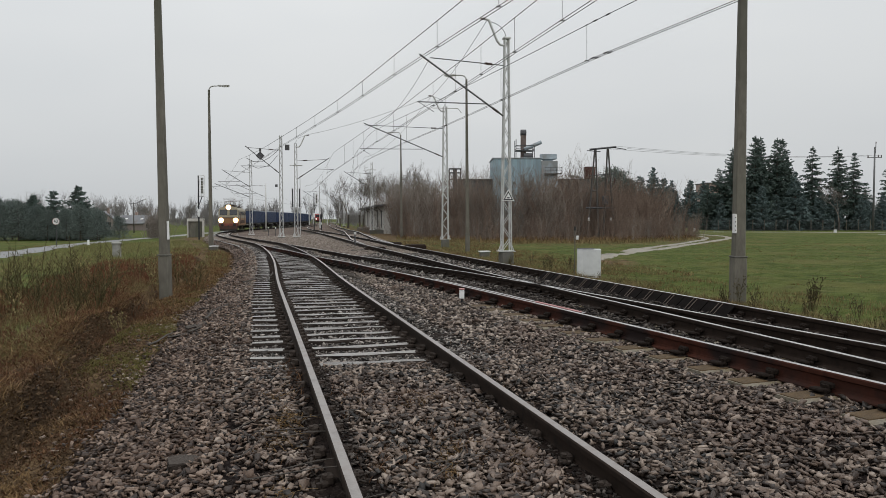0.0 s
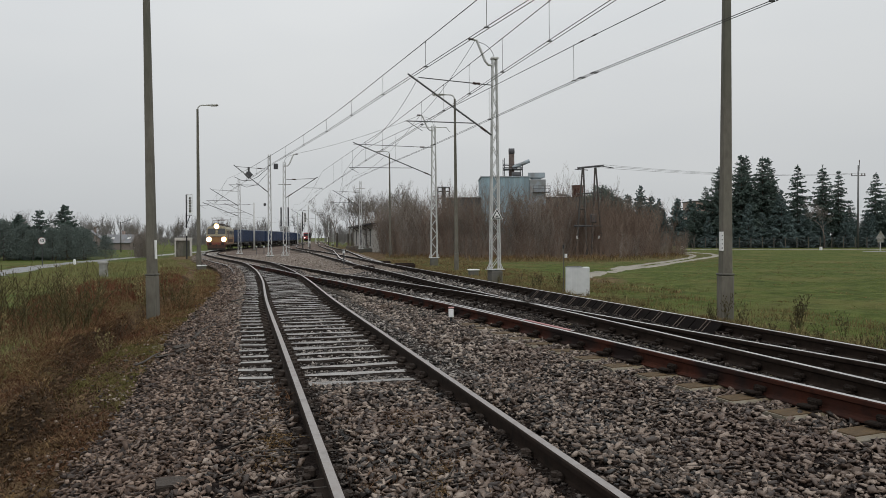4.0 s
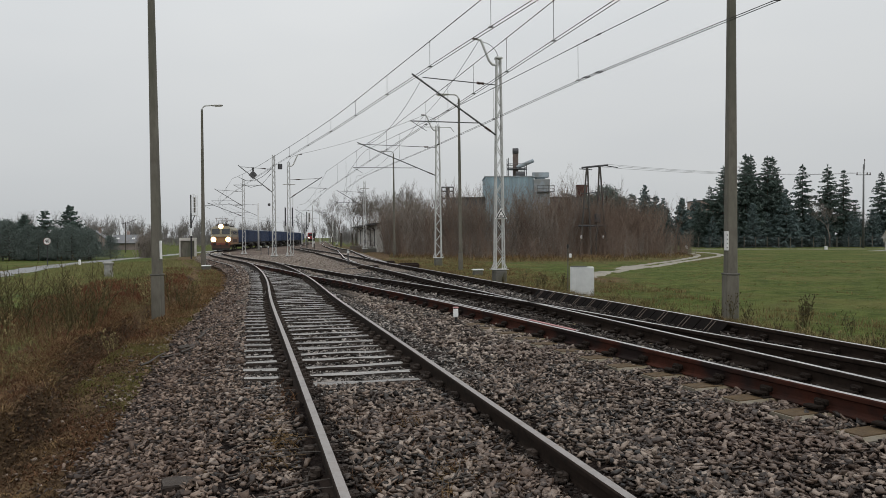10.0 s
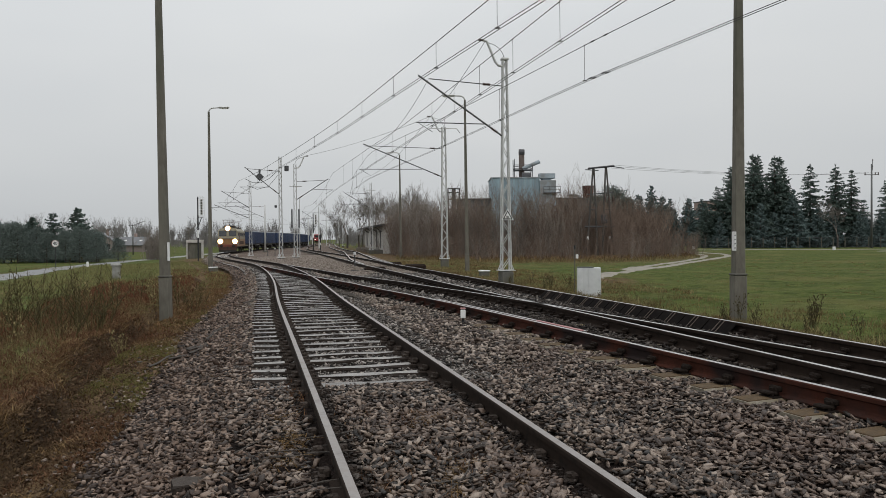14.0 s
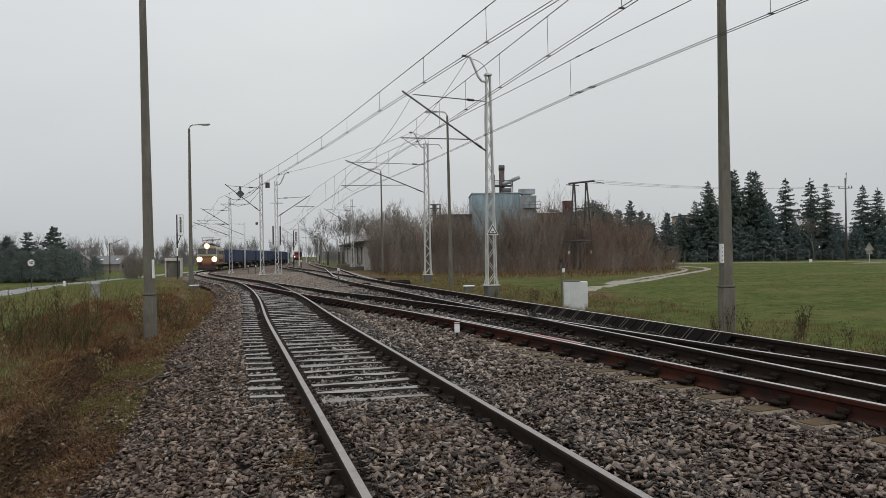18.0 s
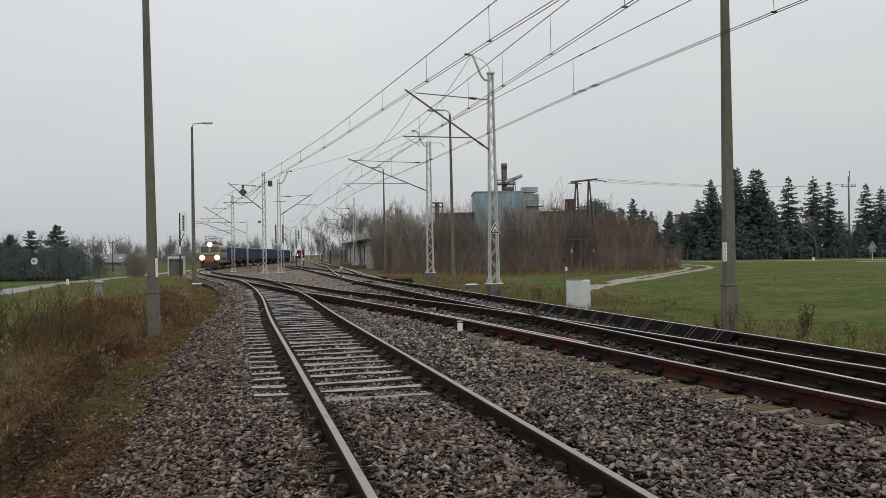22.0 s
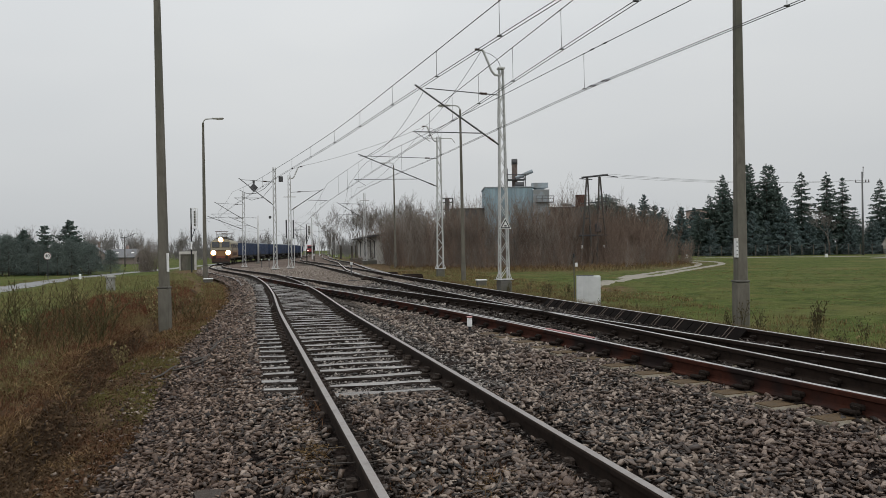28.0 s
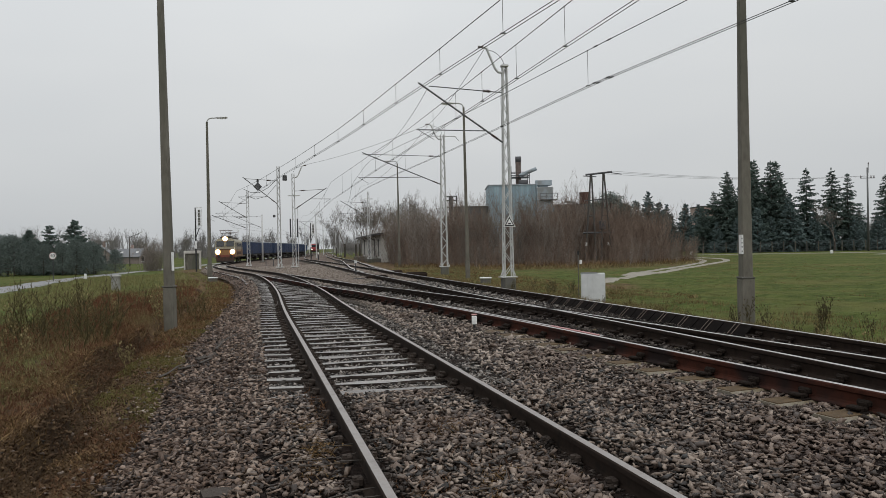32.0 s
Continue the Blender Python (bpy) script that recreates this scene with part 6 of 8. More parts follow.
def house(x, y, turn, w, d, eave, ridge, label, wall):
    t = thing("house", label, "house", pose(x, y, float(ground_z(x, y)), 0, 0, turn), "houses")
    gable = Mesh().prism([(-w / 2, eave), (w / 2, eave), (0, ridge)], -d / 2, d / 2).moved(Matrix.Rotation(radians(90), 4, "X"))
    part("wall", Mesh().box((0, 0, eave / 2), (w, d, eave), 0.02), wall, t)
    part("gable", gable, wall, t)
    r = Mesh()
    for s in (-1, 1):
        n = Vector((s * (ridge - eave), 0, w / 2)).normalized() * 0.2
        a, b = Vector((s * (w / 2 + 0.5), 0, eave - 0.4)), Vector((0, 0, ridge + 0.05))
        vs = [p + q + Vector((0, yy, 0)) for yy in (-d / 2 - 0.5, d / 2 + 0.5) for p in (a, b) for q in (Vector(), n)]
        r.add(vs, [(0, 1, 3, 2), (4, 6, 7, 5), (0, 4, 5, 1), (2, 3, 7, 6), (0, 2, 6, 4), (1, 5, 7, 3)])
    part("roof", r, ROOF_GREY, t)
    part("chimney", Mesh().box((w * 0.15, d * 0.1, ridge + 0.3), (0.6, 0.6, 1.6), 0.03), TILE_RED, t)
    for s in (-1, 1):
        wi = part("window", Mesh().box((s * w * 0.22, -d / 2 - 0.01, eave * 0.6), (1.1, 0.08, 1.3), 0.02), GLASS_DARK, t)
        part("frame", Mesh().box((s * w * 0.22, -d / 2 - 0.03, eave * 0.6 - 0.7), (1.3, 0.12, 0.1), 0.02), WHITE_PAINT, wi)
    return t


house(-88.3, 188, 18, 6.5, 7, 2.4, 4.8, "plastered house with a dark gable roof among trees", PLASTER)
low_house = house(-80.6, 190, 80, 6, 7.2, 2.0, 3.7, "low house with a wide dark roof and two skylights", PLASTER)
# white paint on the panes stands in for their shine
for y in (-2.4, 2.0):
    part("skylight", Mesh().box((-1.75, y, 2.95), (0.6, 0.7, 0.10), 0.02, pose(0, 0, 0, 0, -30, 0).to_3x3()), WHITE_PAINT, low_house, "skylight with its shine put in as white paint")
flats = thing("apartment_block", "distant pale brick block behind the spruces", "building", pose(80.5, 226, G0))
part("wall", Mesh().box((0, 0, 6.2), (6, 10, 12.4), 0.05), TILE_RED, flats)
part("roof", Mesh().box((0, 0, 12.5), (6.4, 10.6, 0.3), 0.05), ROOF_DARK, flats)
for k in range(2):
    for f in range(4):
        part("window", Mesh().box((-1.5 + k * 2.9, -5.03, 2 + f * 3), (1.2, 0.1, 1.4), 0.02), GLASS_DARK, flats)
# ---- plants ----
TWIG_RED = surface("twig_reddish", [(0.095, 0.066, 0.050), (0.175, 0.128, 0.100), (0.265, 0.208, 0.168)], scale=0.5, rough=0.9, bump=0.0, per_object=0.5, spec=0.1)
TWIG_GREY = surface("twig_grey", [(0.11, 0.092, 0.077), (0.195, 0.168, 0.144), (0.29, 0.255, 0.222)], scale=0.5, rough=0.9, bump=0.0, per_object=0.5, spec=0.1)
TREE_TWIG = surface("tree_twig", [(0.095, 0.083, 0.072), (0.15, 0.132, 0.116), (0.215, 0.19, 0.17)], scale=0.5, rough=0.9, bump=0.0, per_object=0.5, spec=0.1)
SHOOT = surface("sapling_shoot", [(0.026, 0.022, 0.011), (0.070, 0.058, 0.026), (0.15, 0.125, 0.055)], scale=3, rough=0.8, bump=0.0, island=0.5, spec=0.1)
BARK = surface("tree_bark", [(0.045, 0.038, 0.032), (0.075, 0.064, 0.055)], scale=3, rough=0.9, bump=0.5, stretch=(3, 3, 0.6))
SPRUCE = surface("spruce_needles", [(0.048, 0.066, 0.058), (0.072, 0.097, 0.084), (0.098, 0.126, 0.108)], scale=1.2, rough=0.8, bump=0.0, island=0.4, spec=0.03)
# young spruce and pine needles are lifted: haze put into their colour
SPRUCE_BLUE = surface("blue_spruce_needles", [(0.056, 0.080, 0.078), (0.088, 0.120, 0.116), (0.12, 0.155, 0.15)], scale=1.2, rough=0.8, bump=0.0, island=0.45, spec=0.03)
PINE = surface("pine_needles", [(0.080, 0.100, 0.092), (0.110, 0.134, 0.122), (0.142, 0.166, 0.150)], scale=1.2, rough=0.85, bump=0.0, island=0.35, spec=0.03)
# paler than bare wood: the haze over the horizon is put into this colour
FAR_TREES = surface("far_bare_woods", [(0.15, 0.142, 0.136), (0.24, 0.228, 0.22)], scale=0.05, rough=1.0, bump=0.0, island=0.4, spec=0.0)
DRY_GRASS = surface("dry_grass", [(0.034, 0.019, 0.009), (0.125, 0.076, 0.034), (0.32, 0.22, 0.115)], scale=0.7, rough=0.9, bump=0.0, island=0.55, world_space=True, spec=0.1)
RED_WEED = surface("rusty_weeds", [(0.020, 0.009, 0.006), (0.090, 0.045, 0.024), (0.21, 0.120, 0.066)], scale=0.8, rough=0.9, bump=0.0, island=0.5, world_space=True, spec=0.1)
GREEN_GRASS = surface("green_grass", [(0.080, 0.080, 0.032), (0.155, 0.152, 0.062), (0.24, 0.225, 0.105)], scale=0.5, rough=0.9, bump=0.0, island=0.5, world_space=True, spec=0.1)
STRAW = surface("straw", [(0.060, 0.048, 0.022), (0.15, 0.12, 0.056), (0.29, 0.235, 0.12)], scale=0.8, rough=0.9, bump=0.0, island=0.5, world_space=True, spec=0.1)
MEADOW = surface("meadow_blades", [(0.054, 0.068, 0.018), (0.090, 0.108, 0.028), (0.135, 0.148, 0.046)], scale=0.5, rough=0.9, bump=0.0, island=0.35, world_space=True, spec=0.1)
RUST_WEED = surface("rust_red_weeds", [(0.026, 0.010, 0.006), (0.110, 0.047, 0.026), (0.24, 0.120, 0.066)], scale=0.8, rough=0.9, bump=0.0, island=0.5, world_space=True, spec=0.1)
LITTER = surface("rotten_litter", [(0.016, 0.010, 0.006), (0.060, 0.038, 0.022), (0.15, 0.100, 0.060)], scale=1.2, rough=0.95, bump=0.0, island=0.6, world_space=True, spec=0.05)
MOSS = surface("bank_moss", [(0.048, 0.046, 0.015), (0.112, 0.103, 0.036), (0.20, 0.18, 0.07)], scale=0.8, rough=0.95, bump=0.0, island=0.4, world_space=True, spec=0.05)
rng = np.random.default_rng(11)


def seg_mesh(name, segs, material):
    """Thin three-sided tapered twigs; rows of start, end and the two radii."""
    s = np.array(segs, float)
    p0, p1, r0, r1 = s[:, 0:3], s[:, 3:6], s[:, 6], s[:, 7]
    d = p1 - p0
    d /= np.linalg.norm(d, axis=1, keepdims=True) + 1e-9
    ref = np.where(np.abs(d[:, 2:3]) < 0.9, [[0, 0, 1.0]], [[1.0, 0, 0]])
    a = np.cross(d, ref)
    a /= np.linalg.norm(a, axis=1, keepdims=True) + 1e-9
    b = np.cross(a, d)
    rings = []
    for p, r in ((p0, r0), (p1, r1)):
        for k in range(3):
            t = 2 * math.pi * k / 3
            rings.append(p + (a * math.cos(t) + b * math.sin(t)) * r[:, None])
    v = np.stack(rings, 1).reshape(-1, 3)
    base = (np.arange(len(s)) * 6)[:, None, None]
    f = (base + np.array([[0, 1, 4, 3], [1, 2, 5, 4], [2, 0, 3, 5]])[None]).reshape(-1, 4)
    return np_mesh(name, v, f, material)


def grow(rnd, p, d, length, r, depth, segs, spread_a=0.6, up=0.25, kids=(2, 4), steps=3, thin_r=0.003):
    """A limb that wanders upwards and branches."""
    q = Vector(p)
    d = Vector(d).normalized()
    for k in range(steps):
        e = q + d * (length / steps)
        r1 = r * (1 - 0.28 * (k + 1) / steps * 1.4)
        segs.append((*q, *e, r * (1 - 0.28 * k / steps * 1.4), max(r1, thin_r)))
        q = e
        d = (d + Vector((rnd.uniform(-1, 1), rnd.uniform(-1, 1), rnd.uniform(-0.5, 1) * up)) * 0.22).normalized()
        if depth > 0 and k >= (1 if steps > 2 else 0):
            for _ in range(rnd.randint(*kids)):
                o = Vector((rnd.uniform(-1, 1), rnd.uniform(-1, 1), rnd.uniform(-0.2, 0.9))).normalized()
                nd = (d * (1 - spread_a) + o * spread_a + Vector((0, 0, up))).normalized()
                grow(rnd, q, nd, length * rnd.uniform(0.45, 0.75), r1 * rnd.uniform(0.45, 0.65), depth - 1, segs, spread_a, up, kids, 2, thin_r)


def shrub_data(seed, height, material, stems=15):
    rnd = random.Random(seed)
    segs = []
    for _ in range(stems):
        a, o = rnd.uniform(0, 6.28), rnd.uniform(0, 1.0) ** 0.7 * 1.9
        p = Vector((math.cos(a) * o, math.sin(a) * o, -0.1))
        q, d = p.copy(), Vector((math.cos(a) * 0.10 * o + rnd.uniform(-0.24, 0.24), math.sin(a) * 0.10 * o + rnd.uniform(-0.24, 0.24), 1)).normalized()
        h = height * rnd.uniform(0.6, 1.0)
        r = rnd.uniform(0.020, 0.038)
        n = 5
        for k in range(n):
            e = q + d * (h / n)
            r1 = r * 0.74
            segs.append((*q, *e, r, r1))
            for _ in range(4):
                t = rnd.random()
                s = q.lerp(e, t)
                b = rnd.uniform(0, 6.28)
                sd = Vector((math.cos(b) * 0.45, math.sin(b) * 0.45, rnd.uniform(0.5, 1.1))).normalized()
                ln = h * rnd.uniform(0.14, 0.32)
                s2 = s + sd * ln * 0.5
                segs.append((*s, *s2, r1 * 0.55 + 0.004, r1 * 0.4 + 0.003))
                sd = (sd + Vector((rnd.uniform(-0.3, 0.3), rnd.uniform(-0.3, 0.3), 0.2))).normalized()
                s3 = s2 + sd * ln * 0.5
                segs.append((*s2, *s3, r1 * 0.4 + 0.003, 0.005))
                for _ in range(1 + (k > 2)):
                    c = rnd.uniform(0, 6.28)
                    td = (sd + Vector((math.cos(c), math.sin(c), 0.3)) * 0.55).normalized()
                    segs.append((*s2, *(s2 + td * ln * rnd.uniform(0.25, 0.5)), 0.006, 0.003))
            q, r = e, r1
            d = (d + Vector((rnd.uniform(-0.12, 0.12), rnd.uniform(-0.12, 0.12), 0))).normalized()
    return seg_mesh("crown", segs, material)


def place(kind, datas, spots, label, category, group, names):
    """One thing a spot: an empty with the shared meshes as its parts."""
    for i, (x, y, s, turn) in enumerate(spots):
        d = datas[i % len(datas)]
        t = thing(kind, label, category, pose(x, y, float(ground_z(x, y)) - 0.05, 0, 0, turn), group)
        for n, me in zip(names, d):
            o = part(n, me, None, t, kind="stuff" if n == "stalk" else "")
            o.scale = (s, s, s)
    return None


shrubs_red = [(shrub_data(100 + i, 5.6, TWIG_RED),) for i in range(4)]
shrubs_grey = [(shrub_data(120 + i, 6.0, TWIG_GREY),) for i in range(4)]
shrubs_low = [(shrub_data(140 + i, 6.0, TWIG_RED if i else TWIG_GREY, 7),) for i in range(3)]
rnd = random.Random(3)
spots_red, spots_grey = [], []
for i in range(150):
    t = rnd.random()
    x = -12 + 38 * t
    front = np.interp(x, [-13, -7.5, -5, 3, 12, 20, 26], [126, 112, 80, 70, 68, 74, 80])
    y = front + abs(rnd.gauss(0, 1)) * 10 + 1.0
    if y > 126:
        continue
    s = rnd.uniform(0.85, 1.25) * float(np.interp(x, [-12, -4, 4, 8, 17, 21, 25], [0.8, 1.1, 1.05, 1.0, 1.2, 1.1, 0.5]))
    if y < 79.5 and abs(x / y - 0.2) < 0.045:
        continue
    if y < front + 4:
        s *= 0.78
    (spots_red if (x > 15 or rnd.random() < 0.5) else spots_grey).append((x, y, s, rnd.uniform(0, 360)))
for _ in range(16):
    y = rnd.uniform(72, 83)
    spots_red.append((y * rnd.uniform(0.236, 0.298), y, rnd.uniform(0.85, 1.12), rnd.uniform(0, 360)))
place("bare_shrub", shrubs_red, spots_red, "leafless shrub with thin reddish-brown twigs", "shrub", "bare shrubs before the works", ("crown",))
place("bare_shrub", shrubs_grey, spots_grey, "leafless shrub with thin grey-brown twigs", "shrub", "bare shrubs before the works", ("crown",))
low_spots = [(-13 + 39 * rnd.random(), 0, rnd.uniform(0.28, 0.52), rnd.uniform(0, 360)) for _ in range(120)]
low_spots = [(x, float(np.interp(x, [-13, -7, -5, 3, 12, 20, 26], [128, 110, 76, 65, 63, 69, 77])) + rnd.uniform(-1.5, 4), s, a) for x, _, s, a in low_spots]
place("low_shrub", shrubs_low, low_spots, "low leafless scrub at the edge of the meadow", "shrub", "low scrub", ("crown",))
place("bare_shrub", shrubs_grey, [(-8.9 + 0.7 * k, 101 + rnd.uniform(0, 6), rnd.uniform(0.75, 1.1), rnd.uniform(0, 360)) for k in range(9)], "leafless shrub with thin grey-brown twigs beside the shed", "shrub", "bare shrubs before the works", ("crown",))
place("bare_shrub", shrubs_grey, [(-6.6 + 0.55 * k, 93.5 + rnd.uniform(0, 3), rnd.uniform(0.6, 0.9), rnd.uniform(0, 360)) for k in range(5)], "leafless shrub with thin grey-brown twigs at the shed's end", "shrub", "bare shrubs before the works", ("crown",))
place("low_shrub", shrubs_low, [(-10.2 - 0.19 * 1.6 * k, 97 + 1.6 * k, rnd.uniform(0.16, 0.26), rnd.uniform(0, 360)) for k in range(14)], "low leafless scrub along the loading platform", "shrub", "low scrub", ("crown",))
place("low_shrub", shrubs_low, [(-12.5 + 0.75 * k, 99.5 + rnd.uniform(-1, 1), rnd.uniform(0.2, 0.3), rnd.uniform(0, 360)) for k in range(11)], "low leafless scrub before the goods shed", "shrub", "low scrub", ("crown",))
place("bare_shrub", shrubs_grey, [(-39.9, 100, 0.73, 10), (-40.75, 101.0, 0.7, 70), (-39.22, 101, 0.7, 140), (-40.24, 100.4, 0.77, 220), (-39.56, 99.6, 0.64, 300), (-40.41, 100.2, 0.7, 330), (-39.73, 100.6, 0.7, 45)], "rounded leafless bush beside the road", "shrub", "roadside bushes", ("crown",))


def bare_tree(seed, h):
    rnd = random.Random(seed)
    segs = []
    grow(rnd, (0, 0, 0), (0, 0, 1), h * 0.36, h * 0.012, 5, segs, 0.6, 0.22, (1, 3), 3, 0.012)
    trunk = Mesh().tube([(0, 0, -0.2), (0.05, 0, h * 0.2)], [h * 0.016, h * 0.012], 8)
    return (trunk.data("trunk", BARK), seg_mesh("crown", segs, TREE_TWIG))


bare = [bare_tree(200 + i, 11) for i in range(3)]
place("bare_tree", bare, [(-21.5, 158, 1.35, 0), (-18.0, 156, 1.3, 120), (-14.5, 150, 1.4, 200), (-9.5, 150, 1.35, 40), (-6.5, 145, 1.3, 300), (-3.2, 142, 1.3, 80), (-12, 154, 1.3, 20), (-28, 190, 1.0, 15), (-16, 152, 1.3, 70), (-11, 147, 1.2, 160), (-7.5, 150, 1.4, 250), (-5, 148, 1.3, 330), (-19.5, 162, 1.3, 200), (-13.2, 146, 1.1, 100),
                          (-60, 170, 0.9, 60), (-55, 190, 0.9, 200), (33, 150, 1.0, 80), (29, 146, 0.95, 10), (62.5, 118, 0.95, 0), (70, 126, 0.9, 50), (-74, 160, 0.95, 0)],
      "leafless deciduous tree with fine grey branches", "tree", "bare trees", ("trunk", "crown"))


def spray_mesh(name, pts, dirs, lens, wide, material):
    """Needle sprays: each a bent pair of narrow triangles along a twig."""
    n = len(pts)
    dirs = dirs / (np.linalg.norm(dirs, axis=1, keepdims=True) + 1e-9)
    side = np.cross(dirs, rng.normal(size=(n, 3)))
    side /= np.linalg.norm(side, axis=1, keepdims=True) + 1e-9
    a, c = pts, pts + dirs * lens[:, None]
    m = pts + dirs * lens[:, None] * 0.4
    l, r = m + side * wide[:, None], m - side * wide[:, None]
    v = np.stack([a, l, c, r], 1).reshape(-1, 3)
    f = (np.arange(n) * 4)[:, None] + np.array([[0, 1, 2, 3]])
    return np_mesh(name, v, f, material)


def spruce(seed, h, spread_r, material, fill=1.0, bare_to=0.06, droop=0.30, gap=0.032):
    """Whorls of drooping limbs with upturned tips, each hung with flat sprays of twigs; fill: how closely the twigs stand."""
    r = np.random.default_rng(seed)
    P, D, L, W = [], [], [], []
    limbs = Mesh()
    z = h * bare_to
    while z < h * 0.985:
        t = z / h
        reach0 = spread_r * (1 - t) ** 0.80 * (0.55 + 0.45 * min(1, t / 0.16)) + 0.12
        n = int(r.integers(6, 9))
        a0 = r.uniform(0, 6.28)
        for k in range(n):
            if r.random() < 0.10:
                continue
            a = a0 + 6.28 * k / n + r.uniform(-0.3, 0.3)
            z1 = z + h * gap * r.uniform(-0.5, 0.5)
            reach = reach0 * r.uniform(0.55, 1.2)
            out = np.array([math.cos(a), math.sin(a), 0])
            side = np.array([-out[1], out[0], 0])
            lift = 0.45 * t - droop
            m = max(4, int(reach / 0.22 * fill))
            for j in range(m):
                u = (j + r.uniform(0.2, 0.8)) / m
                p = np.array([0, 0, z1]) + out * reach * u + np.array([0, 0, reach * (lift * u + 0.30 * max(0, u - 0.55))])
                wide = 0.34 * reach * (1.0 - 0.75 * u) * (0.35 + u) + 0.16
                for sd in (-1, 1, 0):
                    P.append(p + r.normal(0, 0.03, 3))
                    D.append(out * r.uniform(0.5, 1.0) + side * sd * r.uniform(0.3, 1.1) + np.array([0, 0, r.uniform(-1.1, 0.1)]))
                    L.append((wide if sd else 0.22 * reach * (1 - u) + 0.22) * r.uniform(0.8, 1.5))
                    W.append(r.uniform(0.07, 0.13))
            if t < 0.92:
                e = np.array([0, 0, z]) + out * reach * 0.75 + np.array([0, 0, reach * lift * 0.75])
                limbs.tube([(0, 0, z), tuple(e)], [0.04, 0.012], 3, False)
        z += h * gap * r.uniform(0.7, 1.35)
    for _ in range(8):
        P.append(np.array([0, 0, h * 0.955]))
        D.append(np.array([r.uniform(-0.22, 0.22), r.uniform(-0.22, 0.22), 1]))
        L.append(h * 0.05)
        W.append(0.05)
    trunk = Mesh().tube([(0, 0, -0.2), (0, 0, h * 0.5), (0, 0, h * 0.98)], [h * 0.014, h * 0.008, 0.02], 8)
    return (trunk.add(limbs.v, limbs.f).data("trunk", BARK), spray_mesh("crown", np.array(P), np.array(D), np.array(L), np.array(W), material))


spruces = [spruce(300 + i, 16.0, 4.6, SPRUCE, 1.25, 0.05, 0.32, 0.028) for i in range(3)]
thin = [spruce(310 + i, 15.3, 4.3, SPRUCE, 1.15, 0.08, 0.55, 0.034) for i in range(3)]
young = [spruce(320 + i, 9.5, 3.0, SPRUCE_BLUE, 1.2, 0.02, 0.22, 0.036) for i in range(3)]
NAMES = ("trunk", "crown")
# heights are those of the tops above the meadow, over the tree's own height
place("spruce", spruces, [(47.3, 123, 0.86, 0), (45.8, 125, 0.66, 50), (51.1, 123, 0.985, 100), (52.7, 125, 0.99, 30), (54.7, 123, 0.965, 200), (56.2, 124.5, 0.965, 60), (49.4, 127, 0.80, 10), (58.2, 127, 0.80, 160), (53.8, 128.5, 0.90, 140), (48.5, 122, 0.56, 250), (43.6, 124, 0.50, 310)],
      "tall dark green spruce behind the wire fence", "tree", "spruces", NAMES)
place("slender_spruce", thin, [(60.6, 123, 0.915, 0), (64.8, 123, 0.915, 80), (67.5, 123, 0.845, 150), (73.8, 123, 0.825, 20), (77.0, 124, 0.80, 220), (80.5, 122, 0.9, 77)],
      "slender dark spruce with gaps between its branches", "tree", "spruces", NAMES)
place("blue_spruce", young, [(50.6, 119, 0.78, 0), (56.0, 119, 0.99, 90), (60.1, 119.5, 0.70, 30), (66.5, 119, 0.57, 200), (63.2, 120.5, 0.62, 10), (70.6, 120, 0.62, 300), (53.4, 120, 0.62, 40), (58.0, 120.5, 0.66, 70), (74.6, 119, 0.66, 130), (78.2, 119.5, 0.72, 220), (47.6, 120, 0.6, 180), (44.6, 120.5, 0.55, 260), (68.6, 121, 0.55, 15), (72.4, 121.5, 0.6, 115), (61.8, 122, 0.6, 200)] + [(58 + 2.1 * k, 127.5 + (k % 3) * 1.5, 0.52 + 0.07 * (k % 4), 47 * k) for k in range(14)],
      "young blue-green spruce behind the wire fence", "tree", "young spruces", NAMES)
back = random.Random(8)
place("far_conifer", young, [(x + back.uniform(-0.4, 0.4), 150 + back.uniform(-2, 6), s, back.uniform(0, 360)) for x, s in
                             ((39.0, 1.10), (41.2, 1.28), (43.4, 1.08), (45.2, 0.92), (47.1, 1.04), (48.9, 1.03), (50.8, 1.0), (52.2, 1.0), (54.0, 0.95), (37.2, 0.98), (35.4, 0.94), (46.0, 0.8), (50.0, 0.78), (44.2, 0.75), (42.2, 0.8), (53.0, 0.8), (40.0, 0.8))],
      "distant blue-grey conifer in the row behind the meadow", "tree", "far conifers", NAMES)


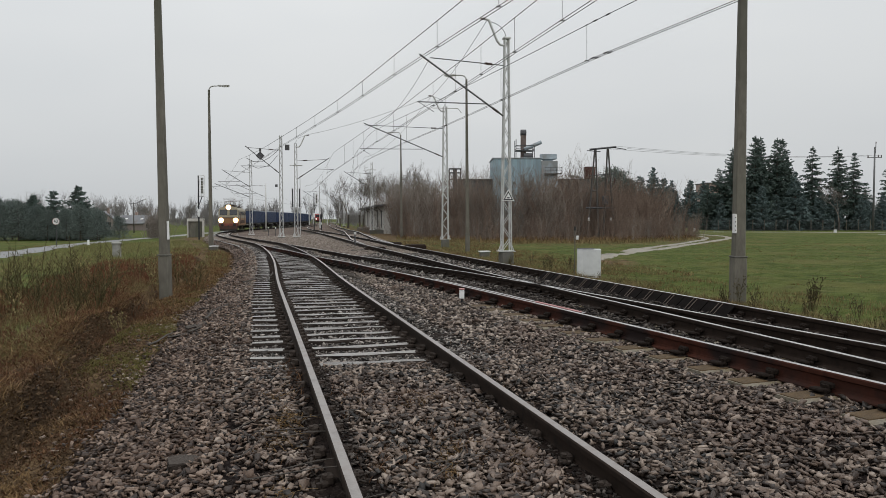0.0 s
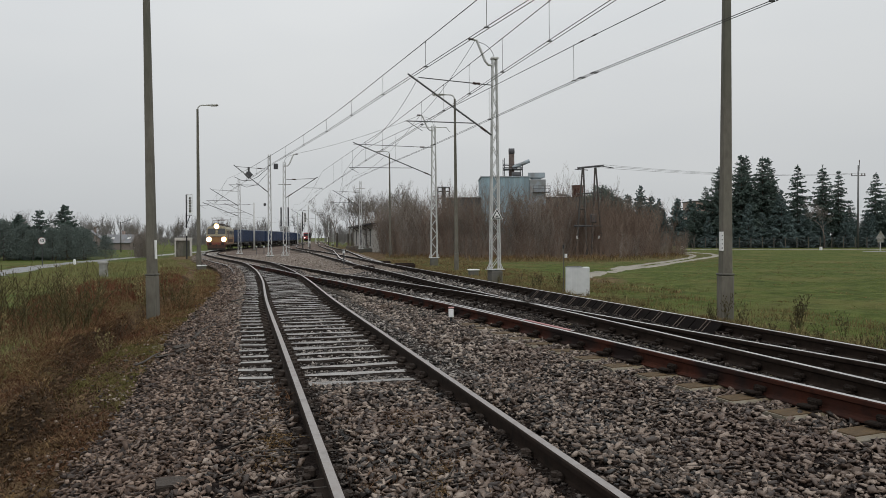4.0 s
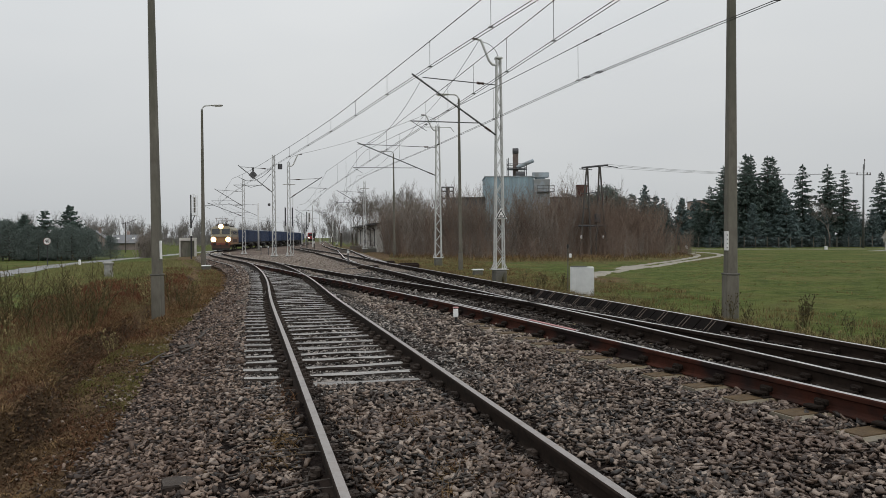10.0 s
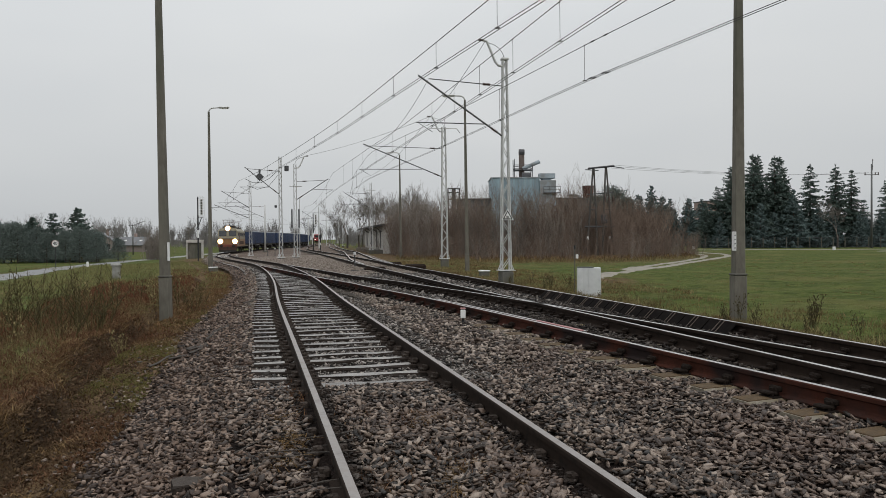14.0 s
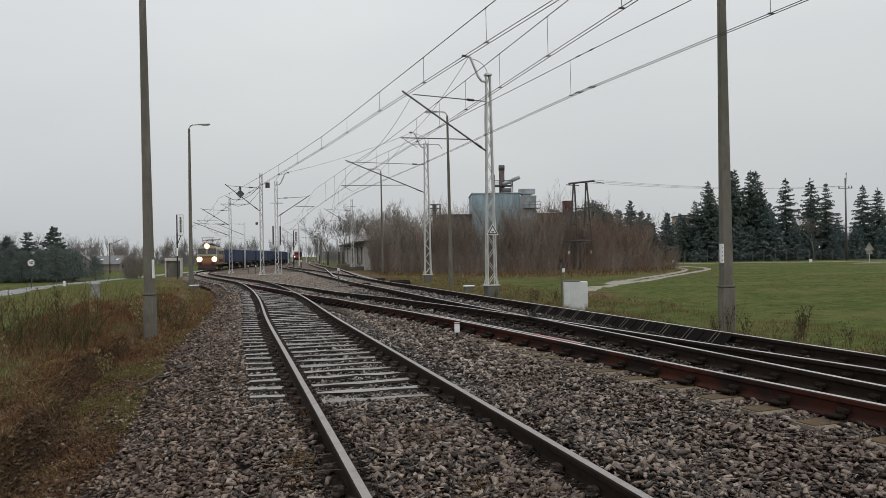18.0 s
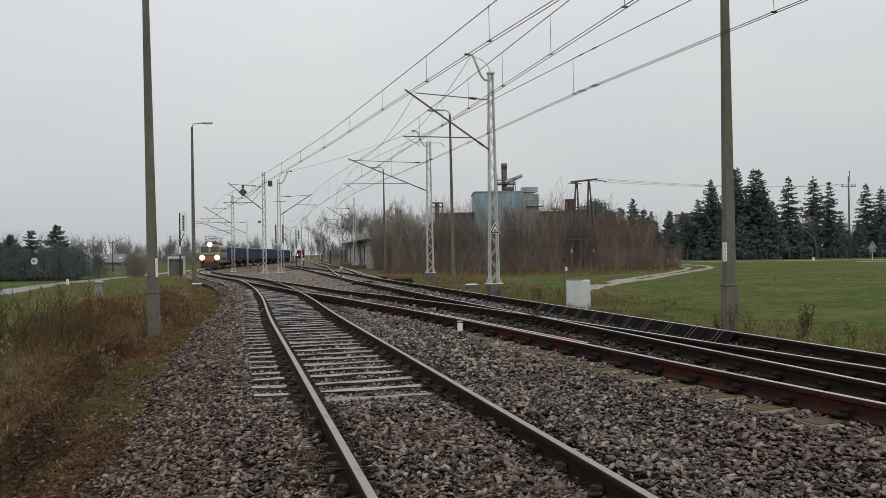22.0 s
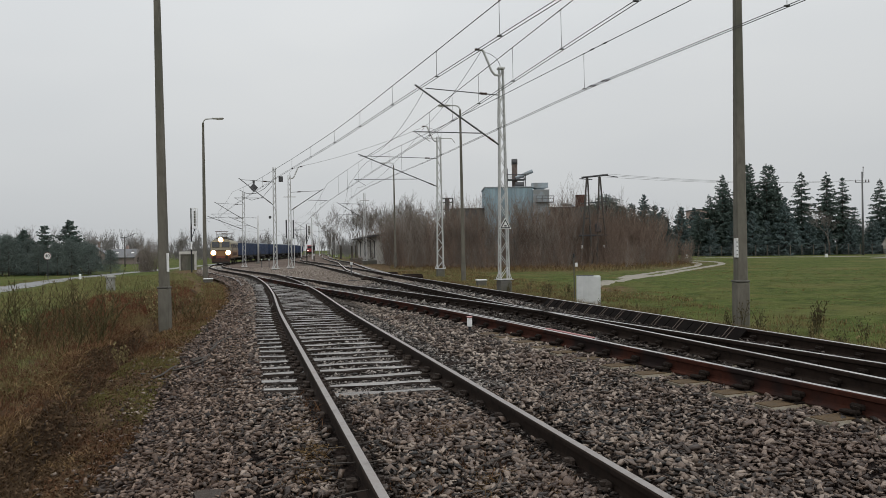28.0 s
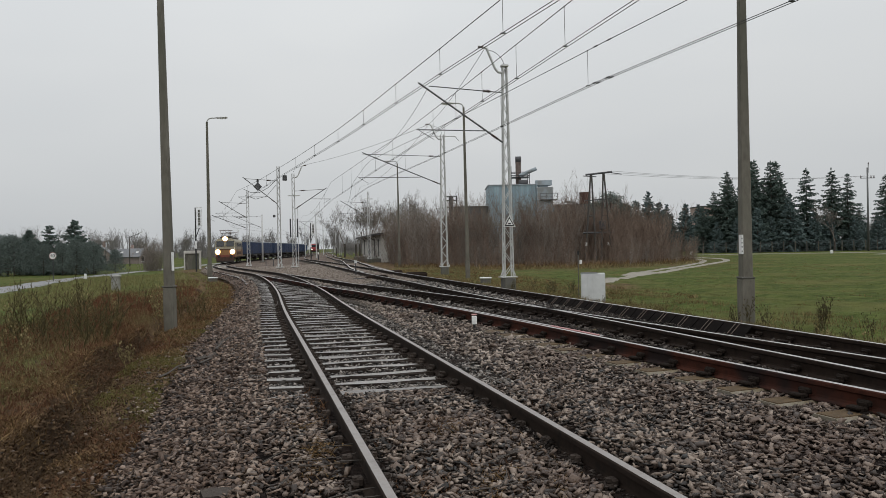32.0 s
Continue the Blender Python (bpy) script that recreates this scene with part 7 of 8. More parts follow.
def pine(seed, h, w):
    r = np.random.default_rng(seed)
    P, D, L, W = [], [], [], []
    limbs = Mesh()
    for k in range(34):
        t = 0.10 + 0.88 * k / 33
        a = k * 2.4 + r.uniform(-0.4, 0.4)
        reach = w * (1.0 - 0.75 * t**1.6) * r.uniform(0.55, 1.0)
        c = np.array([math.cos(a) * reach, math.sin(a) * reach, h * t + reach * 0.06])
        limbs.tube([(0, 0, h * t * 0.93), tuple(c)], [0.06, 0.02], 4, False)
        size = 0.85 * (1.1 - 0.6 * t)
        n = 150
        o = r.normal(0, 1, (n, 3)) * np.array([size, size, size * 0.55]) * 0.75
        P.append(c + o)
        D.append(o * 0.6 + np.array([0, 0, 0.25]) + r.normal(0, 0.5, (n, 3)))
        L.append(r.uniform(0.2, 0.42, n))
        W.append(r.uniform(0.035, 0.07, n))
    trunk = Mesh().tube([(0, 0, -0.2), (0, 0, h * 0.5), (0, 0, h * 0.97)], [h * 0.02, h * 0.013, 0.03], 8)
    return (trunk.add(limbs.v, limbs.f).data("trunk", BARK), spray_mesh("crown", np.concatenate(P), np.concatenate(D), np.concatenate(L), np.concatenate(W), PINE))


pines = [pine(400 + i, 6.6, 2.7) for i in range(3)]
place("pine", pines, [(25.2, 112, 1.42, 10), (23.6, 114, 1.25, 80), (27.0, 113, 1.2, 200)], "tall bushy pine behind the thicket", "tree", "pines behind the thicket", NAMES)
place("far_conifer", young, [(30.2, 116, 0.92, 0), (32.4, 117, 0.86, 50), (28.8, 118, 0.8, 120), (34.5, 119, 0.78, 200)], "distant blue-grey conifer behind the thicket", "tree", "far conifers", NAMES)
place("pine", pines, [(-58.5, 94, 0.86, 0), (-61.5, 97, 0.9, 100), (-64.5, 98, 0.95, 30), (-55.8, 95, 0.76, 60), (-68, 96, 0.95, 0), (-46.2, 92, 0.66, 10), (-43.6, 91, 0.56, 200), (-52.0, 95, 0.6, 140), (-49.0, 94, 0.62, 0),
                      (-58, 102, 0.78, 0), (-46.6, 96, 0.64, 77), (-41.8, 93, 0.45, 40), (-60, 99, 0.75, 15), (-55, 98, 0.7, 200), (-63, 94, 0.7, 60), (-50.5, 97, 0.62, 300), (-44.8, 94, 0.56, 130), (-66, 101, 0.86, 99), (-62.8, 99, 0.86, 30), (-66.5, 97, 0.84, 210), (-60.2, 101, 0.82, 120)], "dark bushy pine beside the road", "tree", "roadside pines", NAMES)
left_spruce = [spruce(340 + i, 7.3, 3.0, SPRUCE, 1.4, 0.08, 0.30, 0.042) for i in range(2)]
place("spruce", left_spruce, [(-49.4, 98, 1.0, 0), (-53.0, 98.5, 0.93, 90), (-57.2, 101, 0.86, 20)], "dark spruce standing above the roadside pines", "tree", "roadside spruces", NAMES)


def far_woods():
    """A band of distant leafless woods, joined."""
    rnd = random.Random(77)
    protos = []
    for k in range(8):
        segs = []
        for _ in range(5):
            grow(rnd, (rnd.uniform(-1.8, 1.8), rnd.uniform(-1.8, 1.8), 0), (rnd.uniform(-0.15, 0.15), 0, 1), rnd.uniform(3.0, 5.0), 0.12, 2, segs, 0.45, 0.4, (2, 4), 3, 0.03)
        protos.append(np.array(segs))
    rows = []
    for k in range(430):
        a = radians(rnd.uniform(-48, 48))
        dist = rnd.uniform(260, 420)
        x, y = math.sin(a) * dist, math.cos(a) * dist
        if -90 < x + 0.18 * y - 0 < 5 and -0.25 < x / y < -0.10 and rnd.random() < 0.5:
            continue
        p = protos[k % 8].copy()
        p *= rnd.uniform(0.75, 1.25)
        for c, v in ((0, x), (1, y), (2, -1.0), (3, x), (4, y), (5, -1.0)):
            p[:, c] += v
        rows.append(p)
    for k in range(420):
        y = rnd.uniform(190, 380)
        x = y * rnd.uniform(-0.34, -0.02)
        if min(abs(x - float(f(np.array(y)))) for f in (A_X, C_X, D_X)) < 5:
            continue
        p = protos[k % 8].copy() * rnd.uniform(0.3, 0.6)
        for c, v in ((0, x), (1, y), (2, -1.0), (3, x), (4, y), (5, -1.0)):
            p[:, c] += v
        rows.append(p)
    for k in range(480):
        y = rnd.uniform(250, 390)
        x = y * rnd.uniform(-0.40, -0.01)
        if min(abs(x - float(f(np.array(y)))) for f in (A_X, C_X, D_X)) < 6:
            continue
        p = protos[k % 8].copy() * rnd.uniform(0.35, 0.55)
        p[:, 2] *= 0.8
        p[:, 5] *= 0.8
        for c, v in ((0, x), (1, y), (2, -1.2), (3, x), (4, y), (5, -1.2)):
            p[:, c] += v
        rows.append(p)
    me = seg_mesh("far_woods", np.concatenate(rows), FAR_TREES)
    return tagged(new("far_woods", me), "distant band of grey leafless woods on the horizon", "woods", kind="stuff")


far_woods()


def blades(name, xy, height, material, label, category, lean=0.35, width=0.006, lift=0.0):
    """Grass blades, each three triangles that bend over."""
    n = len(xy)
    z = ground_z(xy[:, 0], xy[:, 1]) + lift
    a = rng.uniform(0, 2 * math.pi, n)
    bend = np.stack([np.cos(a), np.sin(a)], 1) * (height * rng.uniform(0.2, 1.0, n) * lean)[:, None]
    b = rng.uniform(0, 2 * math.pi, n)
    wv = np.stack([np.cos(b), np.sin(b)], 1) * (width * rng.uniform(0.6, 1.5, n))[:, None]
    h = height
    p = np.concatenate([xy, z[:, None] - 0.02], 1)

    def at(t, w):
        q = p.copy()
        q[:, :2] += bend * t**1.8
        q[:, 2] += h * t * (1 - 0.15 * t)
        l, r = q.copy(), q.copy()
        l[:, :2] += wv * w
        r[:, :2] -= wv * w
        return l, r

    l0, r0 = at(0, 1.0)
    l1, r1 = at(0.55, 0.7)
    tip, _ = at(1.0, 0.0)
    v = np.stack([l0, r0, r1, l1, tip], 1).reshape(-1, 3)
    k = (np.arange(n) * 5)[:, None]
    f = np.concatenate([k + [[0, 1, 2]], k + [[0, 2, 3]], k + [[3, 2, 4]]])
    return tagged(new(name, np_mesh(name, v, f, material)), label, category, kind="stuff")


def scatter(n, y0, y1, u0, u1, side, power=1.0):
    """Random spots along the bed's left or right edge, u metres out from it."""
    y = y0 + (y1 - y0) * rng.random(n) ** power
    u = u0 + (u1 - u0) * rng.random(n)
    x = bed_left(y) - u if side < 0 else bed_right(y) + u
    return np.stack([x, y], 1)


def clumped(xy, scale, keep):
    """Keeps the spots that fall into clumps."""
    v = np.sin(xy[:, 0] * scale + 1.3 * np.sin(xy[:, 1] * scale * 0.7)) * np.cos(xy[:, 1] * scale * 0.9 + 0.8 * np.sin(xy[:, 0] * scale * 1.3))
    return xy[v + rng.normal(0, 0.35, len(xy)) > keep]


s = clumped(scatter(16000, 3.6, 7.5, 0.1, 1.5, -1, 1.0), 1.7, -0.2)
blades("dry_litter", s, rng.uniform(0.02, 0.07, len(s)), DRY_GRASS, "flat orange-brown dead grass at the foot of the bank", "grass", 2.0, 0.005, 0.02)
s = clumped(scatter(34000, 3.0, 16, 0.0, 1.0, -1, 1.2), 2.3, 0.0)
s = s[(np.abs(s[:, 1] - 10.9) > 2.4) | (rng.random(len(s)) < 0.2)]
blades("dry_litter", s, rng.uniform(0.02, 0.05, len(s)), RED_WEED, "flat rust-brown grass litter on the bank", "grass", 2.0, 0.006, 0.025)
s = clumped(scatter(34000, 14, 42, -0.1, 1.4, -1, 1.0), 1.6, -0.1)
blades("dry_litter", s, rng.uniform(0.03, 0.09, len(s)), DRY_GRASS, "flat brown grass litter beside the ballast", "grass", 1.8, 0.007, 0.02)
s = clumped(scatter(9000, 5, 16, 0.9, 1.9, -1, 1.0), 2.6, 0.0)
s = s[(np.abs(s[:, 1] - 10.9) > 2.4) | (rng.random(len(s)) < 0.4)]
blades("dry_litter", s, rng.uniform(0.02, 0.09, len(s)), RED_WEED, "dead brown stems on the cut bank", "grass", 1.6, 0.005, 0.02)
s = scatter(5000, 6, 17, 1.3, 2.3, -1, 1.0)
blades("overhanging_grass", s, rng.uniform(0.04, 0.15, len(s)), RED_WEED, "withered grass hanging over the cut bank", "grass", 1.5, 0.004, 0.01)
y = rng.uniform(5.5, 17, 9000)
s = np.stack([A_X(y) - rng.uniform(3.68, 4.15, len(y)) + bank_shift(y), y], 1)
s = clumped(s, 2.1, 0.0)
blades("overhanging_grass", s, rng.uniform(0.04, 0.16, len(s)), DRY_GRASS, "withered tan grass drooping over the cut bank", "grass", 1.7, 0.005)
s = clumped(scatter(20000, 3.0, 22, 1.7, 5.5, -1, 1.3), 1.5, 0.15)
blades("dry_grass", s, rng.uniform(0.03, 0.13, len(s)), STRAW, "short dry tan grass on the verge", "grass", 0.9, 0.004)
s = clumped(scatter(9000, 8, 24, 2.0, 5.5, -1, 1.0), 1.6, 0.4)
blades("tall_dry_grass", s, rng.uniform(0.15, 0.42, len(s)), STRAW, "tall withered grass tussocks on the verge", "grass", 0.7, 0.004)
s = clumped(scatter(34000, 5.5, 18, 1.8, 12.0, -1, 1.0), 0.7, 0.0)
blades("verge_grass", s, rng.uniform(0.05, 0.20, len(s)), GREEN_GRASS, "patches of green grass on top of the bank", "grass", 0.8, 0.006)
s = clumped(scatter(22000, 6, 16, 1.7, 5.0, -1, 1.0), 1.4, 0.15)
blades("rusty_weeds", s, rng.uniform(0.05, 0.24, len(s)), RED_WEED, "rust-brown withered weeds above the cut bank", "weeds", 1.3, 0.004)
s = clumped(scatter(46000, 13.5, 34, 1.9, 6.2, -1, 1.2), 0.8, -0.2)
blades("rusty_weeds", s, rng.uniform(0.06, 0.36, len(s)), RUST_WEED, "rust-brown withered weeds round the pole", "weeds", 0.9, 0.006)
s = clumped(scatter(26000, 13, 46, 0.5, 2.6, -1, 1.1), 0.9, 0.1)
blades("brown_weeds", s, rng.uniform(0.03, 0.16, len(s)), DRY_GRASS, "low brown withered weeds beside the track", "weeds", 1.1, 0.006)
s = clumped(scatter(20000, 13, 46, 0.6, 3.6, -1, 1.1), 1.1, 0.1)
blades("rusty_weeds", s, rng.uniform(0.04, 0.22, len(s)), RUST_WEED, "rust-brown withered weeds beside the track", "weeds", 1.0, 0.005)
s = clumped(scatter(70000, 8.2, 14.5, -0.2, 1.25, -1, 1.0), 1.3, -0.25)
blades("moss_grass", s, rng.uniform(0.018, 0.042, len(s)), MOSS, "short mossy grass on the bank", "grass", 1.2, 0.005, 0.02)
s = clumped(scatter(30000, 14.5, 24, -0.1, 1.3, -1, 1.0), 1.3, 0.1)
blades("moss_grass", s, rng.uniform(0.015, 0.04, len(s)), MOSS, "short mossy grass beside the ballast", "grass", 1.2, 0.006, 0.02)
s = clumped(scatter(24000, 18, 48, 0.4, 3.6, -1, 1.0), 0.8, -0.1)
blades("dry_litter", s, rng.uniform(0.03, 0.12, len(s)), DRY_GRASS, "flattened brown grass beside the track", "grass", 1.4, 0.008)
y = rng.uniform(3.5, 17, 30000)
deep = rng.random(len(y)) < np.interp(y, [5, 9], [0.55, 0.85])
s = np.stack([A_X(y) - np.where(deep, rng.uniform(3.35, 3.8, len(y)), rng.uniform(2.6, 3.4, len(y))) + bank_shift(y), y], 1)
s = clumped(s, 3.1, -0.3)
blades("dark_litter", s, rng.uniform(0.015, 0.05, len(s)), LITTER, "dark rotten stems and leaves on the bare slope of the bank", "litter", 2.4, 0.006, 0.025)
s = clumped(scatter(60000, 9.0, 34, 4.0, 18, -1, 1.0), 0.5, -0.2)
s = s[(s[:, 1] < 17) | (A_X(s[:, 1]) - s[:, 0] > 7.5 + 1.2 * np.sin(s[:, 1] * 0.8))]
blades("verge_grass", s, rng.uniform(0.05, 0.18, len(s)), GREEN_GRASS, "green grass among the withered verge", "grass", 0.8, 0.005)
s = clumped(scatter(22000, 18, 70, 5.0, 17, -1, 1.2), 0.6, 0.0)
blades("dry_grass", s, rng.uniform(0.05, 0.22, len(s)), STRAW, "yellowed grass among the green of the verge", "grass", 0.9, 0.008)
s = scatter(20000, 30, 75, 0.6, 12, -1, 1.2)
blades("verge_grass", s, rng.uniform(0.10, 0.28, len(s)), GREEN_GRASS, "green grass beside the road", "grass", 0.8, 0.010)
s = scatter(60000, 10, 40, 0.9, 20, 1, 1.1)
blades("meadow_grass", s, rng.uniform(0.02, 0.05, len(s)), MEADOW, "short green meadow grass", "grass", 1.5, 0.006)
s = scatter(70000, 9, 50, 0.2, 1.0, 1, 1.0)
s[:, 0] += rng.random(len(s)) ** 1.6 * 5.5
s = clumped(s, 1.3, 0.1)
s = s[~((s[:, 1] > 23.8) & (s[:, 1] < 26) & (s[:, 0] > 4.2) & (s[:, 0] < 5.5))]
s2 = s[rng.random(len(s)) < 0.4] + rng.normal(0, 0.15, (1, 2))
blades("edge_weeds", s2, rng.uniform(0.04, 0.16, len(s2)), DRY_GRASS, "brown withered grass along the track's edge", "weeds", 0.9, 0.006)
blades("edge_weeds", s, rng.uniform(0.04, 0.30, len(s)) ** 1.25, STRAW, "pale withered grass along the track's edge", "weeds", 0.6, 0.005)
s = clumped(scatter(12000, 9, 40, 0.1, 2.4, 1, 1.0), 1.9, 0.5)
s = s[~((s[:, 1] > 18) & (s[:, 1] < 27.5) & (s[:, 0] > 3.0))]
blades("edge_weeds", s, rng.uniform(0.1, 0.32, len(s)), RED_WEED, "tall brown withered weeds along the track's edge", "weeds", 0.35, 0.005)


for n, y0, y1, u0, u1 in ((7000, 3.0, 13.0, 1.55, 2.9), (2500, 3.2, 6.5, -0.6, 0.6), (3000, 12.0, 26.0, 1.7, 2.9)):
    y = rng.uniform(y0, y1, n)
    s = np.stack([A_X(y) - rng.uniform(u0, u1, n), y], 1)
    s = clumped(s, 2.7, 0.1)
    lift = np.maximum(bed_z(s[:, 0], s[:, 1]) - ground_z(s[:, 0], s[:, 1]), 0) + 0.035
    blades("dark_litter", s, rng.uniform(0.01, 0.03, len(s)), LITTER, "rotten stems and leaves among the stones", "litter", 2.6, 0.006, lift)


def weed_data(seed, h, material=RED_WEED):
    """A withered stalk with side stems and seed heads."""
    rnd = random.Random(seed)
    segs = []
    for _ in range(rnd.randint(3, 6)):
        p = Vector((rnd.uniform(-0.08, 0.08), rnd.uniform(-0.08, 0.08), 0))
        d = Vector((rnd.uniform(-0.25, 0.25), rnd.uniform(-0.25, 0.25), 1)).normalized()
        hh = h * rnd.uniform(0.6, 1)
        for k in range(4):
            q = p + d * hh / 4
            segs.append((*p, *q, 0.006, 0.005))
            if k > 0:
                for _ in range(3):
                    c = rnd.uniform(0, 6.28)
                    e = q + Vector((math.cos(c) * 0.5, math.sin(c) * 0.5, rnd.uniform(0.4, 1))).normalized() * hh * rnd.uniform(0.1, 0.25)
                    segs.append((*q, *e, 0.004, 0.003))
                    segs.append((*e, *(e + Vector((rnd.uniform(-0.02, 0.02), rnd.uniform(-0.02, 0.02), 0.035))), 0.019, 0.010))
            p = q
            d = (d + Vector((rnd.uniform(-0.1, 0.1), rnd.uniform(-0.1, 0.1), 0))).normalized()
    return (seg_mesh("stalk", segs, material),)


WEED_DARK = surface("dark_weed", [(0.030, 0.024, 0.014), (0.06, 0.05, 0.026), (0.10, 0.085, 0.042)], scale=1.5, rough=0.9, bump=0.0, island=0.5, spec=0.1)
weeds = [weed_data(500 + i, 0.8, WEED_DARK) for i in range(4)]
wr = random.Random(21)
ws = []
for _ in range(70):
    y = 9 + 26 * wr.random() ** 1.4
    ws.append((float(bed_right(np.array(y))) + wr.uniform(0.6, 4.0), y, wr.uniform(0.4, 0.85) * (0.45 if 17 < y < 27 else 1.0), wr.uniform(0, 360)))
for _ in range(30):
    y = wr.uniform(9, 26)
    ws.append((float(bed_left(np.array(y))) - wr.uniform(1.0, 5.5), y, wr.uniform(0.6, 1.3), wr.uniform(0, 360)))
pale = [(seg,) for seg in (weed_data(520 + i, 0.6, STRAW)[0] for i in range(4))]
place("pale_weed", pale, ws[:26] + ws[70:], "pale withered weed stalk beside the ballast", "weed", "withered weeds", ("stalk",))
place("withered_weed", weeds, ws[18:66], "brown withered weed stalk with seed heads", "weed", "withered weeds", ("stalk",))


def sapling_data(seed, h):
    """Crooked stems with side twigs at each knot and a few buds."""
    rnd = random.Random(seed)
    segs = []
    for _ in range(8):
        a = rnd.uniform(0, 6.28)
        p = Vector((math.cos(a) * 0.2, math.sin(a) * 0.2, 0))
        d = Vector((math.cos(a) * 0.35, math.sin(a) * 0.35, 1)).normalized()
        hh, r, n = h * rnd.uniform(0.55, 1.0), rnd.uniform(0.010, 0.017), 9
        for k in range(n):
            q = p + d * hh / n
            segs.append((*p, *q, r, r * 0.88))
            r *= 0.88
            if k > 0:
                for _ in range(rnd.randint(1, 2)):
                    c = rnd.uniform(0, 6.28)
                    sd = (d * 0.7 + Vector((math.cos(c), math.sin(c), 0.1)) * 0.8).normalized()
                    ln = hh * rnd.uniform(0.08, 0.28) * (1.1 - k / n)
                    m = q + sd * ln * 0.55
                    e = m + (sd + Vector((rnd.uniform(-0.5, 0.5), rnd.uniform(-0.5, 0.5), 0.4))).normalized() * ln * 0.45
                    segs += [(*q, *m, r * 0.7, 0.005), (*m, *e, 0.005, 0.003)]
                    for at in (m, e, e):
                        if rnd.random() < 0.7:
                            segs.append((*at, *(at + Vector((rnd.uniform(-0.03, 0.03), rnd.uniform(-0.03, 0.03), 0.03))), 0.008, 0.003))
            p = q
            d = (d + Vector((rnd.uniform(-0.3, 0.3), rnd.uniform(-0.3, 0.3), rnd.uniform(-0.1, 0.25)))).normalized()
    return (seg_mesh("crown", segs, SHOOT),)


saplings = [sapling_data(600 + i, 1.75) for i in range(3)]
sap = random.Random(61)
sap_spots = []
for _ in range(15):
    y = sap.uniform(12.0, 18)
    sap_spots.append((-y * sap.uniform(0.47, 0.62), y, sap.uniform(0.65, 1.05), sap.uniform(0, 360)))
sap_spots += [(-7.5, 21.5, 0.7, 20), (-8.1, 22.4, 0.75, 150), (-8.7, 21.0, 0.7, 240), (-7.0, 20.4, 0.6, 80)]
place("bare_sapling", saplings, sap_spots, "bare young sapling with thin yellowish stems", "sapling", "saplings in the verge", ("crown",))

# withered tufts and litter between and beside the near rails
def track_spots(n, y0, y1, u0, u1):
    y = rng.uniform(y0, y1, n)
    return np.stack([A_X(y) + rng.uniform(u0, u1, n), y], 1)


for (y0, y1, u0, u1, n) in ((4.2, 6.4, -0.65, 0.25, 900), (3.4, 5.2, -1.5, -0.9, 500), (5.5, 8.0, -1.0, -0.85, 300), (6.5, 9.0, 0.9, 1.3, 200)):
    s = clumped(track_spots(n, y0, y1, u0, u1), 4.0, 0.1)
    h = rng.uniform(0.03, 0.14, len(s))
    lift = bed_z(s[:, 0], s[:, 1]) - ground_z(s[:, 0], s[:, 1]) + 0.02
    blades("track_weeds", s, h * 0.7, RED_WEED, "withered grass tufts between the rails", "weeds", 1.6, 0.003, lift)


# half-buried timbers and broken sticks beside the near rails
for x, y, ln, turn in ((-1.62, 4.9, 0.5, 24), (-1.72, 3.95, 0.6, 5)):
    t = thing("old_timber", "weathered half-buried timber end in the ballast", "timber", pose(x, y, float(bed_z(np.array(x), np.array(y))) + 0.012, 0, 0, turn), "old timbers")
    part("beam", sleeper_data("beam", ln, 0.2, 0.12, WOOD_OLD, int(y * 100)), None, t)
    part("spike", Mesh().tube([(ln * 0.2, 0, -0.02), (ln * 0.2, 0, 0.02)], 0.018, 6), CLIP, t)
sr = random.Random(31)
for x, y in ((-4.45, 11.6), (-4.25, 11.9), (-4.15, 12.5), (-4.6, 11.2), (-4.05, 11.4), (-4.35, 12.1), (-4.9, 17.5), (-4.6, 18.2)):
    z = float(np.maximum(bed_z(np.array(x), np.array(y)), ground_z(x, y))) + 0.09
    segs = []
    a = sr.uniform(0.9, 1.7)
    grow(sr, (0, 0, 0), (math.cos(a), math.sin(a), 0.05), sr.uniform(0.8, 1.5), 0.022, 0, segs, 0.5, 0.0, (1, 2), 4, 0.004)
    t = thing("broken_branch", "dry brown broken branch lying on the stones", "branch", pose(x, y, z), "broken branches")
    part("wood", seg_mesh("wood", segs, BARK), None, t)
for k in range(16):
    y = sr.uniform(3.4, 5.6)
    x = float(A_X(y)) + (sr.uniform(-1.5, -0.85) if k < 12 else sr.uniform(-0.6, 0.2))
    segs = []
    a = sr.uniform(-0.6, 1.6)
    grow(sr, (0, 0, 0), (math.cos(a), math.sin(a), 0.12), sr.uniform(0.25, 0.55), 0.006, 0, segs, 0.5, 0.0, (1, 2), 5, 0.002)
    t = thing("dry_twig", "thin dry twig lying on the stones by the rail", "twig", pose(x, y, float(bed_z(np.array(x), np.array(y))) + 0.05), "dry twigs")
    part("wood", seg_mesh("wood", segs, BARK), None, t)


def tufts(name, centres, per, height, spread_r, material, label, lean=1.0, width=0.004):
    """Tussocks: blades that spring from common feet."""
    n = len(centres)
    xy = np.repeat(centres, per, 0) + rng.normal(0, spread_r, (n * per, 2))
    h = np.repeat(rng.uniform(0.5, 1.3, n), per) * height * rng.uniform(0.5, 1.1, n * per)
    return blades(name, xy, h, material, label, "grass", lean, width)


tufts("tussocks", scatter(380, 3.2, 18, 1.7, 5.0, -1, 1.3), 26, 0.11, 0.045, DRY_GRASS, "withered tan tussocks on the bank", 1.3)
